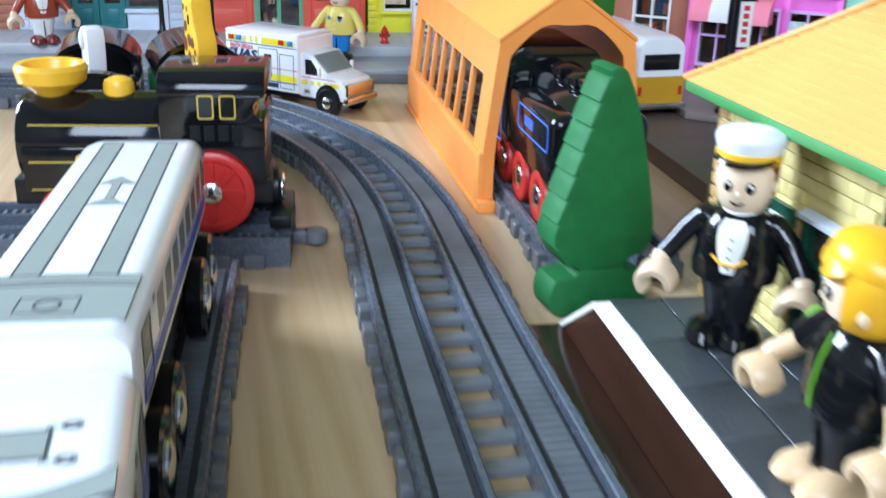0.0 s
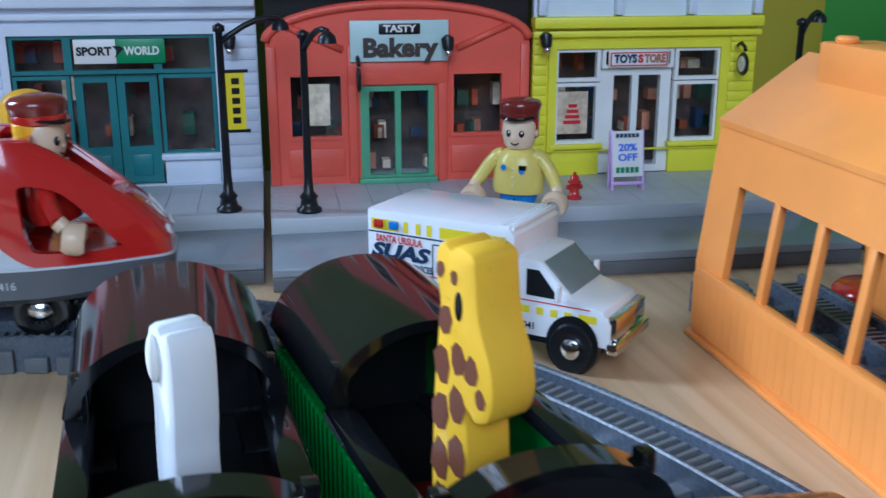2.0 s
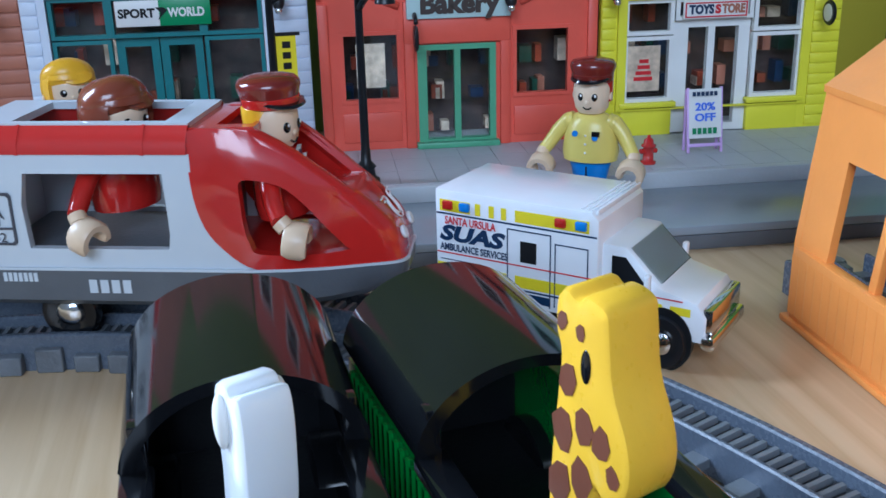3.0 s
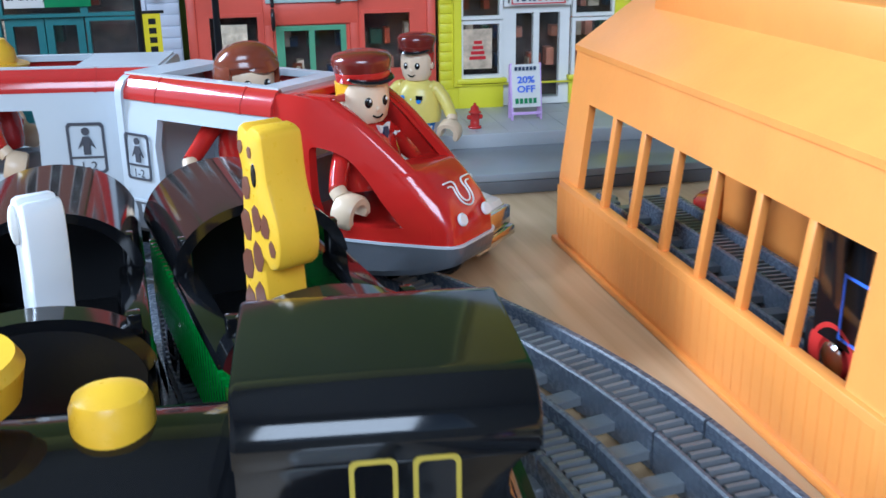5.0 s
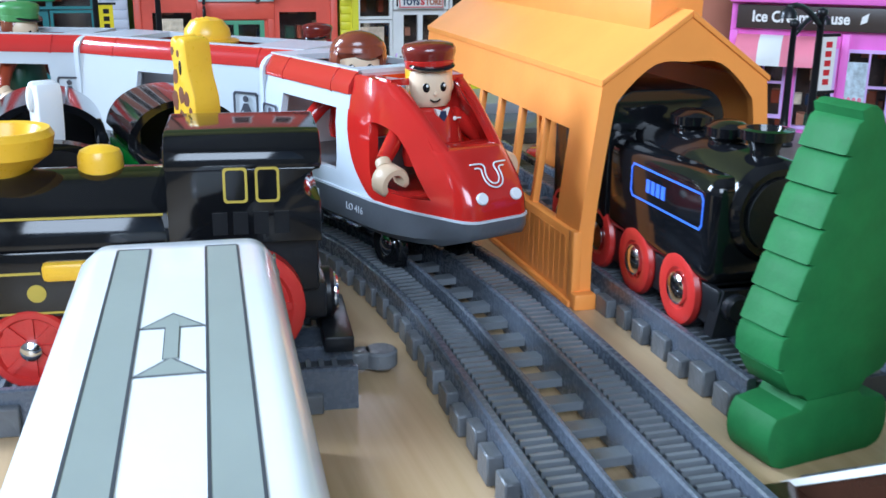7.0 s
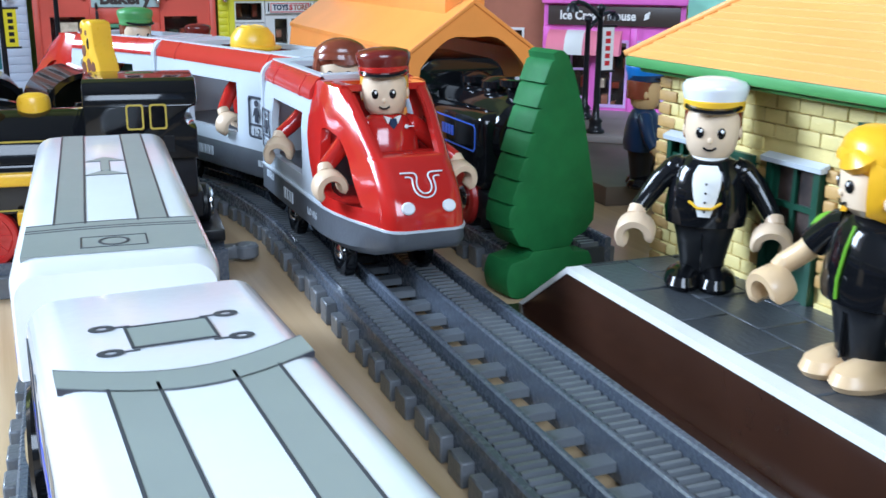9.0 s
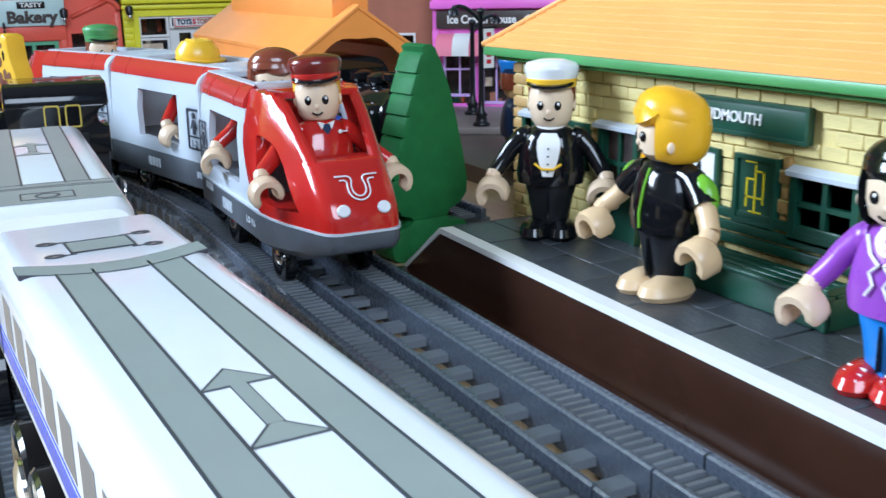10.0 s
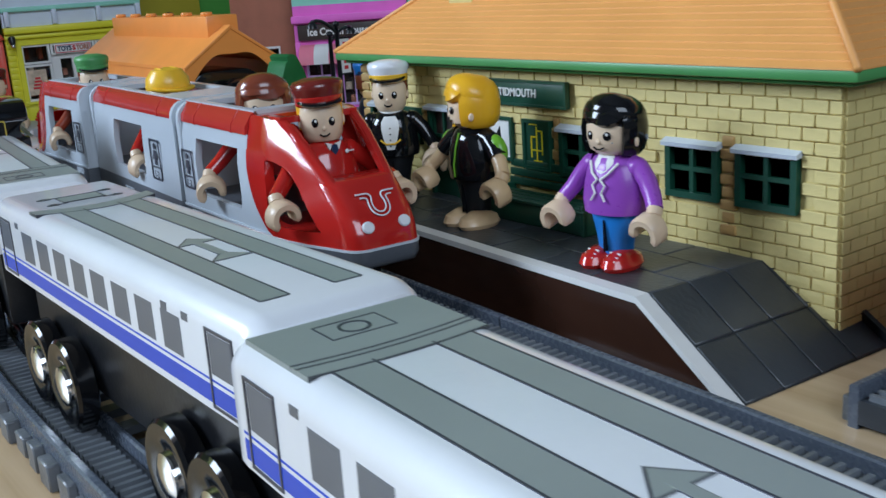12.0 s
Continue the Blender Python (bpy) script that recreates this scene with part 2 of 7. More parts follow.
def prism(bm, outline, d0, d1, plane="xz", mi=0, m=None, bevel=0.0):
    """An outline of (a, b) in a plane, pulled from d0 to d1 along the third axis."""
    def at(a, b, d):
        return (a, d, b) if plane == "xz" else (d, a, b) if plane == "yz" else (a, b, d)
    lo = [bm.verts.new(at(a, b, d0)) for a, b in outline]
    hi = [bm.verts.new(at(a, b, d1)) for a, b in outline]
    fs = [bm.faces.new(lo), bm.faces.new(hi[::-1])]
    k = len(outline)
    fs += [bm.faces.new((lo[i], hi[i], hi[(i + 1) % k], lo[(i + 1) % k])) for i in range(k)]
    bmesh.ops.recalc_face_normals(bm, faces=fs)
    vs = lo + hi
    if bevel:
        caps = {e for f in fs[:2] for e in f.edges}
        r = bmesh.ops.bevel(bm, geom=list(caps), offset=bevel, segments=2, affect="EDGES", profile=0.5)
        fs = list({f for v in r["verts"] for f in v.link_faces} | {f for f in fs if f.is_valid})
        vs = list({v for f in fs for v in f.verts})
    if m is not None:
        bmesh.ops.transform(bm, matrix=m, verts=vs)
    for f in fs:
        f.material_index = mi
    return vs


def frame_ring(bm, outer, inner, d0, d1, mi=0, m=None, closed=True):
    """A flat ring in the xz plane between two outlines of equal count, with thickness."""
    rows = [[bm.verts.new((a, d, b)) for a, b in pts] for d in (d0, d1) for pts in (outer, inner)]
    o0, i0, o1, i1 = rows
    k = len(outer)
    fs = []
    for i in range(k if closed else k - 1):
        j = (i + 1) % k
        fs += [bm.faces.new(q) for q in ((o0[i], o0[j], i0[j], i0[i]), (o1[i], i1[i], i1[j], o1[j]), (o0[i], o1[i], o1[j], o0[j]), (i0[i], i0[j], i1[j], i1[i]))]
    if not closed:
        fs += [bm.faces.new((o0[0], i0[0], i1[0], o1[0])), bm.faces.new((o0[-1], o1[-1], i1[-1], i0[-1]))]
    bmesh.ops.recalc_face_normals(bm, faces=fs)
    for f in fs:
        f.material_index = mi
    if m is not None:
        bmesh.ops.transform(bm, matrix=m, verts=[v for r in rows for v in r])


def tube(bm, pts, r, seg=10, mi=0, r2=None, cap=True):
    """A round bar through points, its radius going from r to r2."""
    r2 = r if r2 is None else r2
    pts = [Vector(p) for p in pts]
    rings = []
    side = None
    for i, p in enumerate(pts):
        d = (pts[min(i + 1, len(pts) - 1)] - pts[max(i - 1, 0)]).normalized()
        if side is None:
            side = d.orthogonal().normalized()
        side = (side - d * side.dot(d)).normalized()
        up = d.cross(side)
        q = r + (r2 - r) * i / (len(pts) - 1)
        rings.append([bm.verts.new(p + q * (math.cos(a) * side + math.sin(a) * up)) for a in (2 * math.pi * k / seg for k in range(seg))])
    fs = []
    for a, b in zip(rings, rings[1:]):
        fs += [bm.faces.new((a[k], a[(k + 1) % seg], b[(k + 1) % seg], b[k])) for k in range(seg)]
    if cap:
        fs += [bm.faces.new(rings[0][::-1]), bm.faces.new(rings[-1])]
    for f in fs:
        f.material_index = mi


def sections(bm, rows, mi=0, caps=True):
    """A skin through closed outlines of equal count, each a list of (x, y, z)."""
    rings = [[bm.verts.new(p) for p in row] for row in rows]
    k = len(rings[0])
    fs = []
    for a, b in zip(rings, rings[1:]):
        fs += [bm.faces.new((a[i], a[(i + 1) % k], b[(i + 1) % k], b[i])) for i in range(k)]
    if caps:
        fs += [bm.faces.new(rings[0][::-1]), bm.faces.new(rings[-1])]
    bmesh.ops.recalc_face_normals(bm, faces=fs)
    for f in fs:
        f.material_index = mi
    return fs


def to_mesh(name, bm, mats, sharp=38):
    for e in bm.edges:
        e.smooth = len(e.link_faces) == 2 and e.calc_face_angle(0) < radians(sharp)
    for f in bm.faces:
        f.smooth = True
    bmesh.ops.scale(bm, vec=(C, C, C), verts=bm.verts)
    me = bpy.data.meshes.new(name)
    bm.to_mesh(me)
    bm.free()
    for m in mats if isinstance(mats, (list, tuple)) else [mats]:
        me.materials.append(m)
    return me


def part(name, bm, mats, parent, label="", m=None):
    ob = new(name, to_mesh(name, bm, mats))
    ob.parent = parent
    if m is not None:
        ob.matrix_basis = m
    return tagged(ob, label)


def share(name, mesh, parent, m):
    ob = new(name, mesh)
    ob.parent = parent
    ob.matrix_basis = m
    return ob


def thing(name, label, category, m, group="", kind="", bm=None, mats=None):
    ob = new(name, to_mesh(name, bm, mats) if bm else None)
    ob.matrix_basis = m
    return tagged(ob, label, category, group, kind)


def boxpart(name, dims, material, parent, label="", bevel=0.0, m=None):
    bm = bmesh.new()
    box(bm, *dims, bevel=bevel)
    return part(name, bm, material, parent, label, m)


def words(name, text, size, material, parent, m, label="", depth=0.02, width=None, shear=0.0, bold=0.0):
    """Lettering in the xz plane of its pose, read from -y, centred on its origin. Sizes in cm."""
    cu = bpy.data.curves.new(name, "FONT")
    cu.body, cu.size, cu.extrude, cu.align_x, cu.align_y, cu.shear, cu.offset = text, size * C, depth * C, "CENTER", "CENTER", shear, bold * C
    cu.resolution_u = 3
    tmp = bpy.data.objects.new(name, cu)
    scene.collection.objects.link(tmp)
    bpy.context.view_layer.update()
    me = bpy.data.meshes.new_from_object(tmp.evaluated_get(bpy.context.evaluated_depsgraph_get()))
    bpy.data.objects.remove(tmp)
    me.materials.clear()
    me.materials.append(material)
    if width:
        xs = [v.co.x for v in me.vertices]
        k = width * C / (max(xs) - min(xs))
        me.transform(Matrix.Diagonal((k, 1, 1, 1)))
    ob = new(name, me)
    ob.parent = parent
    ob.matrix_basis = m @ pose(0, 0, 0, 90, 0, 0)
    return tagged(ob, label)


def bars(name, w, h, count, material, parent, m, label="unreadable lettering as bars"):
    """Plain bars in the place of lettering."""
    bm = bmesh.new()
    k = w / count
    for i in range(count):
        box(bm, -w / 2 + i * k, -w / 2 + i * k + 0.72 * k, -0.012, 0.012, -h / 2, h / 2)
    return part(name, bm, material, parent, label, m)


# ---- room ----
bm = bmesh.new()
box(bm, -130, 170, -160, 140, -3, 0)
thing("floor", "light maple wood surface with fine grain", "floor", M(0, 0), kind="structure", bm=bm, mats=WOOD)


def wall_with_opening(name, label, m, w, h, x0, x1, z0, z1):
    bm = bmesh.new()
    o = [(-w / 2, 0), (w / 2, 0), (w / 2, h), (-w / 2, h)]
    frame_ring(bm, o, [(x0, z0), (x1, z0), (x1, z1), (x0, z1)], 0, 8)
    return thing(name, label, "wall", m, kind="structure", bm=bm, mats=PLASTER)


def plain_wall(name, m, w, h):
    bm = bmesh.new()
    box(bm, -w / 2, w / 2, 0, 8, 0, h)
    thing(name, "plain olive green painted wall of the room" if name == "wall_north" else "plain plaster wall of the room", "wall", m, kind="structure", bm=bm, mats=OLIVEWALL if name == "wall_north" else PLASTER)


wall_with_opening("wall_west", "cream plaster wall with a wide window opening", M(-130, -10, 0, 90), 300, 200, 60, 145, 35, 150)
wall_with_opening("wall_south", "cream plaster wall with a large window opening", M(20, -160, 0, 180), 300, 200, -30, 130, 50, 170)
plain_wall("wall_north", M(20, 140, 0, 0), 300, 200)
plain_wall("wall_east", M(170, -10, 0, -90), 300, 200)
bm = bmesh.new()
box(bm, -138, 178, -168, 148, 200, 206)
thing("ceiling", "plain cream ceiling", "ceiling", M(0, 0), kind="structure", bm=bm, mats=PLASTER)

# ---- tracks ----


def spline(P, n=24):
    P = np.array(P, float)
    out = []
    for i in range(len(P) - 1):
        p0, p1, p2, p3 = P[max(i - 1, 0)], P[i], P[i + 1], P[min(i + 2, len(P) - 1)]
        for k in range(n):
            t = k / n
            out.append(0.5 * (2 * p1 + (p2 - p0) * t + (2 * p0 - 5 * p1 + 4 * p2 - p3) * t * t + (-p0 + 3 * p1 - 3 * p2 + p3) * t ** 3))
    out.append(P[-1])
    return np.array(out)


class Line:
    """A line on the ground that gives place and heading at each length along it."""

    def __init__(self, points, n=24):
        self.q = spline(points, n)
        self.s = np.concatenate([[0], np.cumsum(np.linalg.norm(np.diff(self.q, axis=0), axis=1))])
        self.length = self.s[-1]

    def at(self, s):
        x, y = np.interp(s, self.s, self.q[:, 0]), np.interp(s, self.s, self.q[:, 1])
        a, b = s - 0.4, s + 0.4
        dx = np.interp(b, self.s, self.q[:, 0]) - np.interp(a, self.s, self.q[:, 0])
        dy = np.interp(b, self.s, self.q[:, 1]) - np.interp(a, self.s, self.q[:, 1])
        return float(x), float(y), math.degrees(math.atan2(dy, dx)) - 90

    def world(self, s, side, z):
        x, y, r = self.at(s)
        r = radians(r)
        return (x + side * math.cos(r), y + side * math.sin(r), z)


def swept(bm, line, x0, x1, z0, z1, s0, s1, step, chamfer=0.04):
    rows = []
    n = max(2, int((s1 - s0) / step) + 1)
    for s in np.linspace(s0, s1, n):
        prof = [(x0, z0), (x1, z0), (x1, z1 - chamfer), (x1 - chamfer, z1), (x0 + chamfer, z1), (x0, z1 - chamfer)]
        rows.append([line.world(s, a, b) for a, b in prof])
    sections(bm, rows)


def tie_mesh():
    bm = bmesh.new()
    box(bm, -0.5, 0.5, -0.2, 0.2, 0.26, 0.44, bevel=0.015, seg=1)
    return to_mesh("sleeper", bm, SLEEPER)


TIE = tie_mesh()


def track(label, points, n=24, step=1.0, joints=(), near=None, group="toy railway tracks"):
    """A grey toy track: two grooves with toothed floors, sleepers between, lugs along the outside."""
    line = Line(points, n)
    root = thing("toy_track", label, "toy track", M(0, 0), group)
    cuts = [0, *joints, line.length]
    for side in (-1, 1):
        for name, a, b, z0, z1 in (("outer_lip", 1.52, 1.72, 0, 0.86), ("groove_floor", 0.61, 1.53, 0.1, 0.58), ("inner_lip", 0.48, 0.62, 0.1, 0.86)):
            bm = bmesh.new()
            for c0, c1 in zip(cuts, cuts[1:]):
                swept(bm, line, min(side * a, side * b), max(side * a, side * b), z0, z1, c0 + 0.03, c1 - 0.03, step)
            # the recessed floor gets the painted shade, the lips the plain track colour
            part(name, bm, GROOVESHADE if name == "groove_floor" else TRACK, root)
        bm = bmesh.new()
        s = 0.2
        while s < line.length - 0.2:
            x, y, r = line.at(s)
            m = T(x, y, 0, 0, 0, r)
            vs = [bm.verts.new(m @ Vector(p)) for p in ((side * 0.80, -0.06, 0.57), (side * 1.38, -0.06, 0.57), (side * 1.38, 0.06, 0.57), (side * 0.80, 0.06, 0.57), (side * 0.80, -0.05, 0.70), (side * 1.38, -0.05, 0.70), (side * 1.38, 0.05, 0.70), (side * 0.80, 0.05, 0.70))]
            fs = [bm.faces.new([vs[i] for i in q]) for q in ((4, 5, 6, 7), (0, 1, 5, 4), (2, 3, 7, 6), (1, 2, 6, 5), (3, 0, 4, 7))]
            bmesh.ops.recalc_face_normals(bm, faces=fs)
            s += 0.26
        tagged(part("groove_teeth", bm, SLEEPER, root, "fine ridges in the wheel groove"), kind="stuff")
        bm = bmesh.new()
        s, rnd = 0.5, random.Random(5)
        while s < line.length - 0.4:
            x, y, r = line.at(s)
            h, w = rnd.uniform(0.40, 0.58), rnd.uniform(0.24, 0.32)
            box(bm, 1.70, 1.70 + rnd.uniform(0.16, 0.30), -w, w, 0.0, h, bevel=0.03, seg=1, m=T(x, y, 0, 0, 0, r + (180 if side < 0 else 0)))
            s += 0.92
        tagged(part("ballast_edge", bm, NUB, root, "moulded stone lugs along the track edge"), kind="stuff")
    s = 0.55
    while s < line.length:
        x, y, r = line.at(s)
        share("sleeper", TIE, root, M(x, y, 0, r))
        s += 1.08
    return line


MAIN = track("grey plastic toy railway track curving past the platform", [(3.9, -31), (4.7, -15), (5.5, 0), (6.1, 12), (6.5, 20), (6.85, 26), (6.95, 30), (6.45, 35), (4.75, 39.9), (2.3, 43.7), (-1.0, 46.7), (-5.2, 48.5), (-11, 49.2), (-20, 49.3), (-34, 48.9)], joints=(37.8, 64.0, 88.0))
WHITELINE = track("straight grey toy track under the white train", [(-2.6, -28), (-1.6, -8), (-1.05, 0), (-1.0, 8), (-0.88, 12.5), (-0.44, 18.3), (0.22, 25.0)], n=12, step=1.5, joints=(20.0,))
SHEDLINE = track("grey toy track running into the orange shed", [(11.95, 23.4), (12.3, 32), (12.75, 43), (12.9, 47)], n=10, step=3)
LOCOLINE = track("short grey toy track under the black steam engine", [(-12.5, 29.9), (-4, 28.9), (3.6, 27.9)], n=10, step=3)
WAGONLINE = track("grey toy siding under the giraffe wagon", [(1.85, 30.6), (1.1, 36.0), (0.15, 42.5)], n=10, step=3)
WAGONLINE2 = track("grey toy siding under the wagon with a white animal", [(-2.12, 31.0), (-2.35, 36.5), (-2.6, 42.8)], n=10, step=3)


def connector(line, s, turn):
    x, y, r = line.at(s)
    bm = bmesh.new()
    box(bm, -0.22, 0.22, -0.05, 0.45, 0.12, 0.5, bevel=0.06)
    cyl(bm, 0.36, 0.12, 0.5, 18, m=T(0, 0.62, 0), bev=0.05)
    thing("track_connector", "grey plastic track connector peg", "toy track", M(x, y, 0, r + turn), "track connectors", bm=bm, mats=NUB)


connector(LOCOLINE, LOCOLINE.length, 0)
connector(SHEDLINE, 0, 180)
connector(SHEDLINE, SHEDLINE.length, 0)

# ---- station ----


def station_platform():
    root = thing("platform", "brown station platform with slate-grey paving and white edge", "platform", M(8.5, 3.45, 0, -3.2))
    L, W, H, R = 15.3, 5.2, 1.75, 2.5
    bm = bmesh.new()
    prism(bm, [(-R, 0), (L + R, 0), (L, H - 0.12), (0, H - 0.12)], 0.03, W, plane="yz")
    part("body", bm, PLATBROWN, root)
    bm = bmesh.new()
    box(bm, -0.8, 0.03, -2.4, L + 2.4, 0, 0.14, bevel=0.04)
    part("foot_strip", bm, PLATBROWN, root)
    bm = bmesh.new()
    prism(bm, [(0.02, H - 0.15), (L, H - 0.15), (L, H), (0.02, H)], 0.0, 0.38, plane="yz")
    prism(bm, [(-R - 0.12, 0.0), (-R + 0.1, 0.0), (0.02, H - 0.15), (0.02, H)], 0.0, 0.38, plane="yz")
    prism(bm, [(L + R + 0.12, 0.0), (L + R - 0.1, 0.0), (L, H - 0.15), (L, H)], 0.0, 0.38, plane="yz")
    part("white_edge", bm, CREAMWHITE, root, "white painted platform edge")
    bm = bmesh.new()
    box(bm, 0.38, W, 0, L, H - 0.12, H - 0.04)
    part("bedding", bm, SLATEDARK, root)
    bm = bmesh.new()
    box(bm, -0.5, 0.5, -0.5, 0.5, -0.06, 0.0, bevel=0.02, seg=1)
    slab = to_mesh("paving_slab", bm, SLATE)
    rnd = random.Random(3)
    cols = [(0.39, 1.55), (1.56, 2.75), (2.76, 3.95), (3.96, W)]
    for k, (a, b) in enumerate(cols):
        y = 0.0
        off = (k % 2) * 0.9
        while y < L - 0.01:
            ln = min(1.9 - (off if y == 0 else 0), L - y)
            if ln > 0.05:
                share("paving_slab", slab, root, M((a + b) / 2, y + ln / 2, H + rnd.uniform(-0.006, 0.008)) @ Matrix.Diagonal(((b - a) - 0.02, ln - 0.02, 1, 1)))
            y += ln
    slope = math.hypot(R + 0.15, H)
    for end in (-1, 1):
        bm = bmesh.new()
        prism(bm, [(-R, 0.02), (0, H - 0.1), (0, H - 0.03), (-R - 0.15, 0.0)], 0.38, W, plane="yz", m=None if end < 0 else T(W + 0.38, L, 0, rz=180))
        part("ramp_face", bm, SLATEDARK, root, "slate-grey sloping ramp")
        for k, (a, b) in enumerate(cols):
            n = 2
            for i in range(n):
                u0, u1 = slope * i / n + 0.02, slope * (i + 1) / n
                tilt = math.degrees(math.atan2(H, R + 0.15))
                base = M(0, -R - 0.15, 0.0, 0, tilt) if end < 0 else M(W + 0.38, L + R + 0.15, 0.0, 180) @ M(0, 0, 0, 0, tilt)
                share("paving_slab", slab, root, base @ M((a + b) / 2, (u0 + u1) / 2, 0.03) @ Matrix.Diagonal(((b - a) - 0.02, u1 - u0 - 0.02, 1, 1)))
    bm = bmesh.new()
    prism(bm, [(-R - 0.2, 0.02), (0, H - 0.02), (0, H + 0.18), (-R - 0.25, 0.22)], W - 0.16, W, plane="yz")
    part("ramp_kerb", bm, SATIN, root)


station_platform()


def station_window(root, y, z0, z1, w=1.75):
    """A four-pane green window in the station's front wall, which faces -x."""
    win = part("window", bmesh.new(), DEEPGREEN, root)
    h = z1 - z0
    bm = bmesh.new()
    frame_ring(bm, [(-w / 2, z0), (w / 2, z0), (w / 2, z1), (-w / 2, z1)], [(-w / 2 + 0.16, z0 + 0.16), (w / 2 - 0.16, z0 + 0.16), (w / 2 - 0.16, z1 - 0.12), (-w / 2 + 0.16, z1 - 0.12)], -0.16, 0.06)
    part("window_frame", bm, DEEPGREEN, win)
    bm = bmesh.new()
    box(bm, -0.06, 0.06, -0.12, 0.0, z0 + 0.1, z1 - 0.1)
    part("glazing_bar", bm, DEEPGREEN, win)
    bm = bmesh.new()
    box(bm, -w / 2 + 0.1, w / 2 - 0.1, -0.125, -0.005, z0 + h * 0.5, z0 + h * 0.5 + 0.11)
    part("glazing_bar", bm, DEEPGREEN, win)
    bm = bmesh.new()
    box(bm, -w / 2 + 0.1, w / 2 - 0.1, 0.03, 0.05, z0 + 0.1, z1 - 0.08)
    # no room behind: the pane's own colour carries the interior shade
    part("pane", bm, SHOPDARK, win, "opaque pane with the interior's shade painted dark")
    bm = bmesh.new()
    prism(bm, [(-0.26, z1 - 0.0), (-0.02, z1 + 0.10), (-0.02, z1 - 0.06), (-0.24, z1 - 0.10)], -w / 2 - 0.06, w / 2 + 0.06, plane="yz")
    part("sill_hood", bm, CARGREY, win, "pale grey sloping hood")
    win.matrix_basis = M(-0.03, y, 0, -90)
    return win


def station():
    """The front wall lies along y with its face towards -x."""
    L, D, H = 18.6, 9.0, 6.0
    root = thing("station_building", "toy station of cream moulded brick with orange roof", "station", M(12.55, 1.25, 0, 0))
    bm = bmesh.new()
    box(bm, 0.0, D, 0.0, L, 0.02, H)
    wall = part("wall", bm, BRICK, root)
    rnd = random.Random(9)
    bm = bmesh.new()
    box(bm, -0.5, 0.5, -0.5, 0.5, -0.5, 0.5, bevel=0.06, seg=1)
    brick = to_mesh("brick", bm, BRICK)
    rest = bmesh.new()
    BH, BW = 0.305, 0.64
    windows = [(1.82, 2.95, 4.32, 1.65), (3.95, 2.95, 4.32, 1.6), (7.75, 2.95, 4.35, 1.65), (17.6, 3.5, 4.5, 1.0)]
    blocks = [(y - w / 2 - 0.05, y + w / 2 + 0.05, z0 - 0.02, z1 + 0.1) for y, z0, z1, w in windows] + [(8.2, 12.4, 4.85, 5.65), (13.2, 14.75, 1.7, 4.75)]
    row = 0
    z = 0.05
    while z < H - 0.1:
        y = -(row % 2) * BW / 2
        while y < L:
            a, b = max(y, 0.0), min(y + BW, L)
            if b - a > 0.1 and not any(a < q[1] - 0.1 and b > q[0] + 0.1 and z < q[3] - 0.12 and z + BH > q[2] + 0.12 for q in blocks):
                t = rnd.uniform(0.05, 0.085)
                m = T(-t / 2, (a + b) / 2, z + BH / 2, s=(t + 0.02, b - a - 0.035, BH - 0.035))
                if z > 1.6 and a < 12.5:
                    share("brick", brick, wall, M(-t / 2, (a + b) / 2, z + BH / 2) @ Matrix.Diagonal((t + 0.02, b - a - 0.035, BH - 0.035, 1)))
                else:
                    box(rest, -0.5, 0.5, -0.5, 0.5, -0.5, 0.5, bevel=0.06, seg=1, m=m)
            y += BW
        z += BH
        row += 1
    row, z = 0, 0.05
    while z < H - 0.1:
        x = -(row % 2) * BW / 2
        while x < D:
            a, b = max(x, 0.0), min(x + BW, D)
            if b - a > 0.1:
                for yy in (-0.02, L + 0.02):
                    box(rest, a + 0.015, b - 0.02, yy - 0.04, yy + 0.04, z, z + BH - 0.035)
            x += BW
        z += BH
        row += 1
    tagged(part("far_bricks", rest, BRICK, wall), kind="stuff")
    # darker quoins at the far corner and between the windows
    z, k = 0.05, 0
    while z < H - 0.1:
        w = 0.62 if k % 2 else 0.4
        ends = [(-0.12, L - w, L + 0.04)]
        if 1.9 < z < 4.6:
            ends += [(-0.115, 2.72 - (k % 2) * 0.06, 3.07 + (k % 2) * 0.06), (-0.115, 8.66, 8.86 + (k % 2) * 0.06), (-0.115, 12.85 - (k % 2) * 0.2, 13.15), (-0.115, 14.78, 15.0 + (k % 2) * 0.08)]
        for x0, y0, y1 in ends:
            boxpart("quoin", (x0, 0.02, y0, y1, z, z + BH - 0.05), BRICKBROWN, root, "tan painted brick", bevel=0.04)
        z += BH
        k += 1
    for y, z0, z1, w in windows:
        station_window(root, y, z0, z1, w)
    # door
    door = part("door", bmesh.new(), DEEPGREEN, root)
    bm = bmesh.new()
    frame_ring(bm, [(-0.75, 1.72), (0.75, 1.72), (0.75, 4.6), (-0.75, 4.6)], [(-0.6, 1.73), (0.6, 1.73), (0.6, 4.45), (-0.6, 4.45)], -0.16, 0.05)
    part("door_frame", bm, DEEPGREEN, door)
    bm = bmesh.new()
    box(bm, -0.6, 0.6, -0.06, 0.03, 1.75, 2.9)
    for x in (-0.05, -0.6, 0.5):
        box(bm, x, x + 0.1, -0.08, 0.03, 2.9, 4.45)
    box(bm, -0.6, 0.6, -0.085, 0.03, 3.6, 3.72)
    part("door_panel", bm, DEEPGREEN, door)
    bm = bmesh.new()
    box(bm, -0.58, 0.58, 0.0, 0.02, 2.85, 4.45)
    # opaque door pane, painted dark for the unlit inside
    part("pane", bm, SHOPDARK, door)
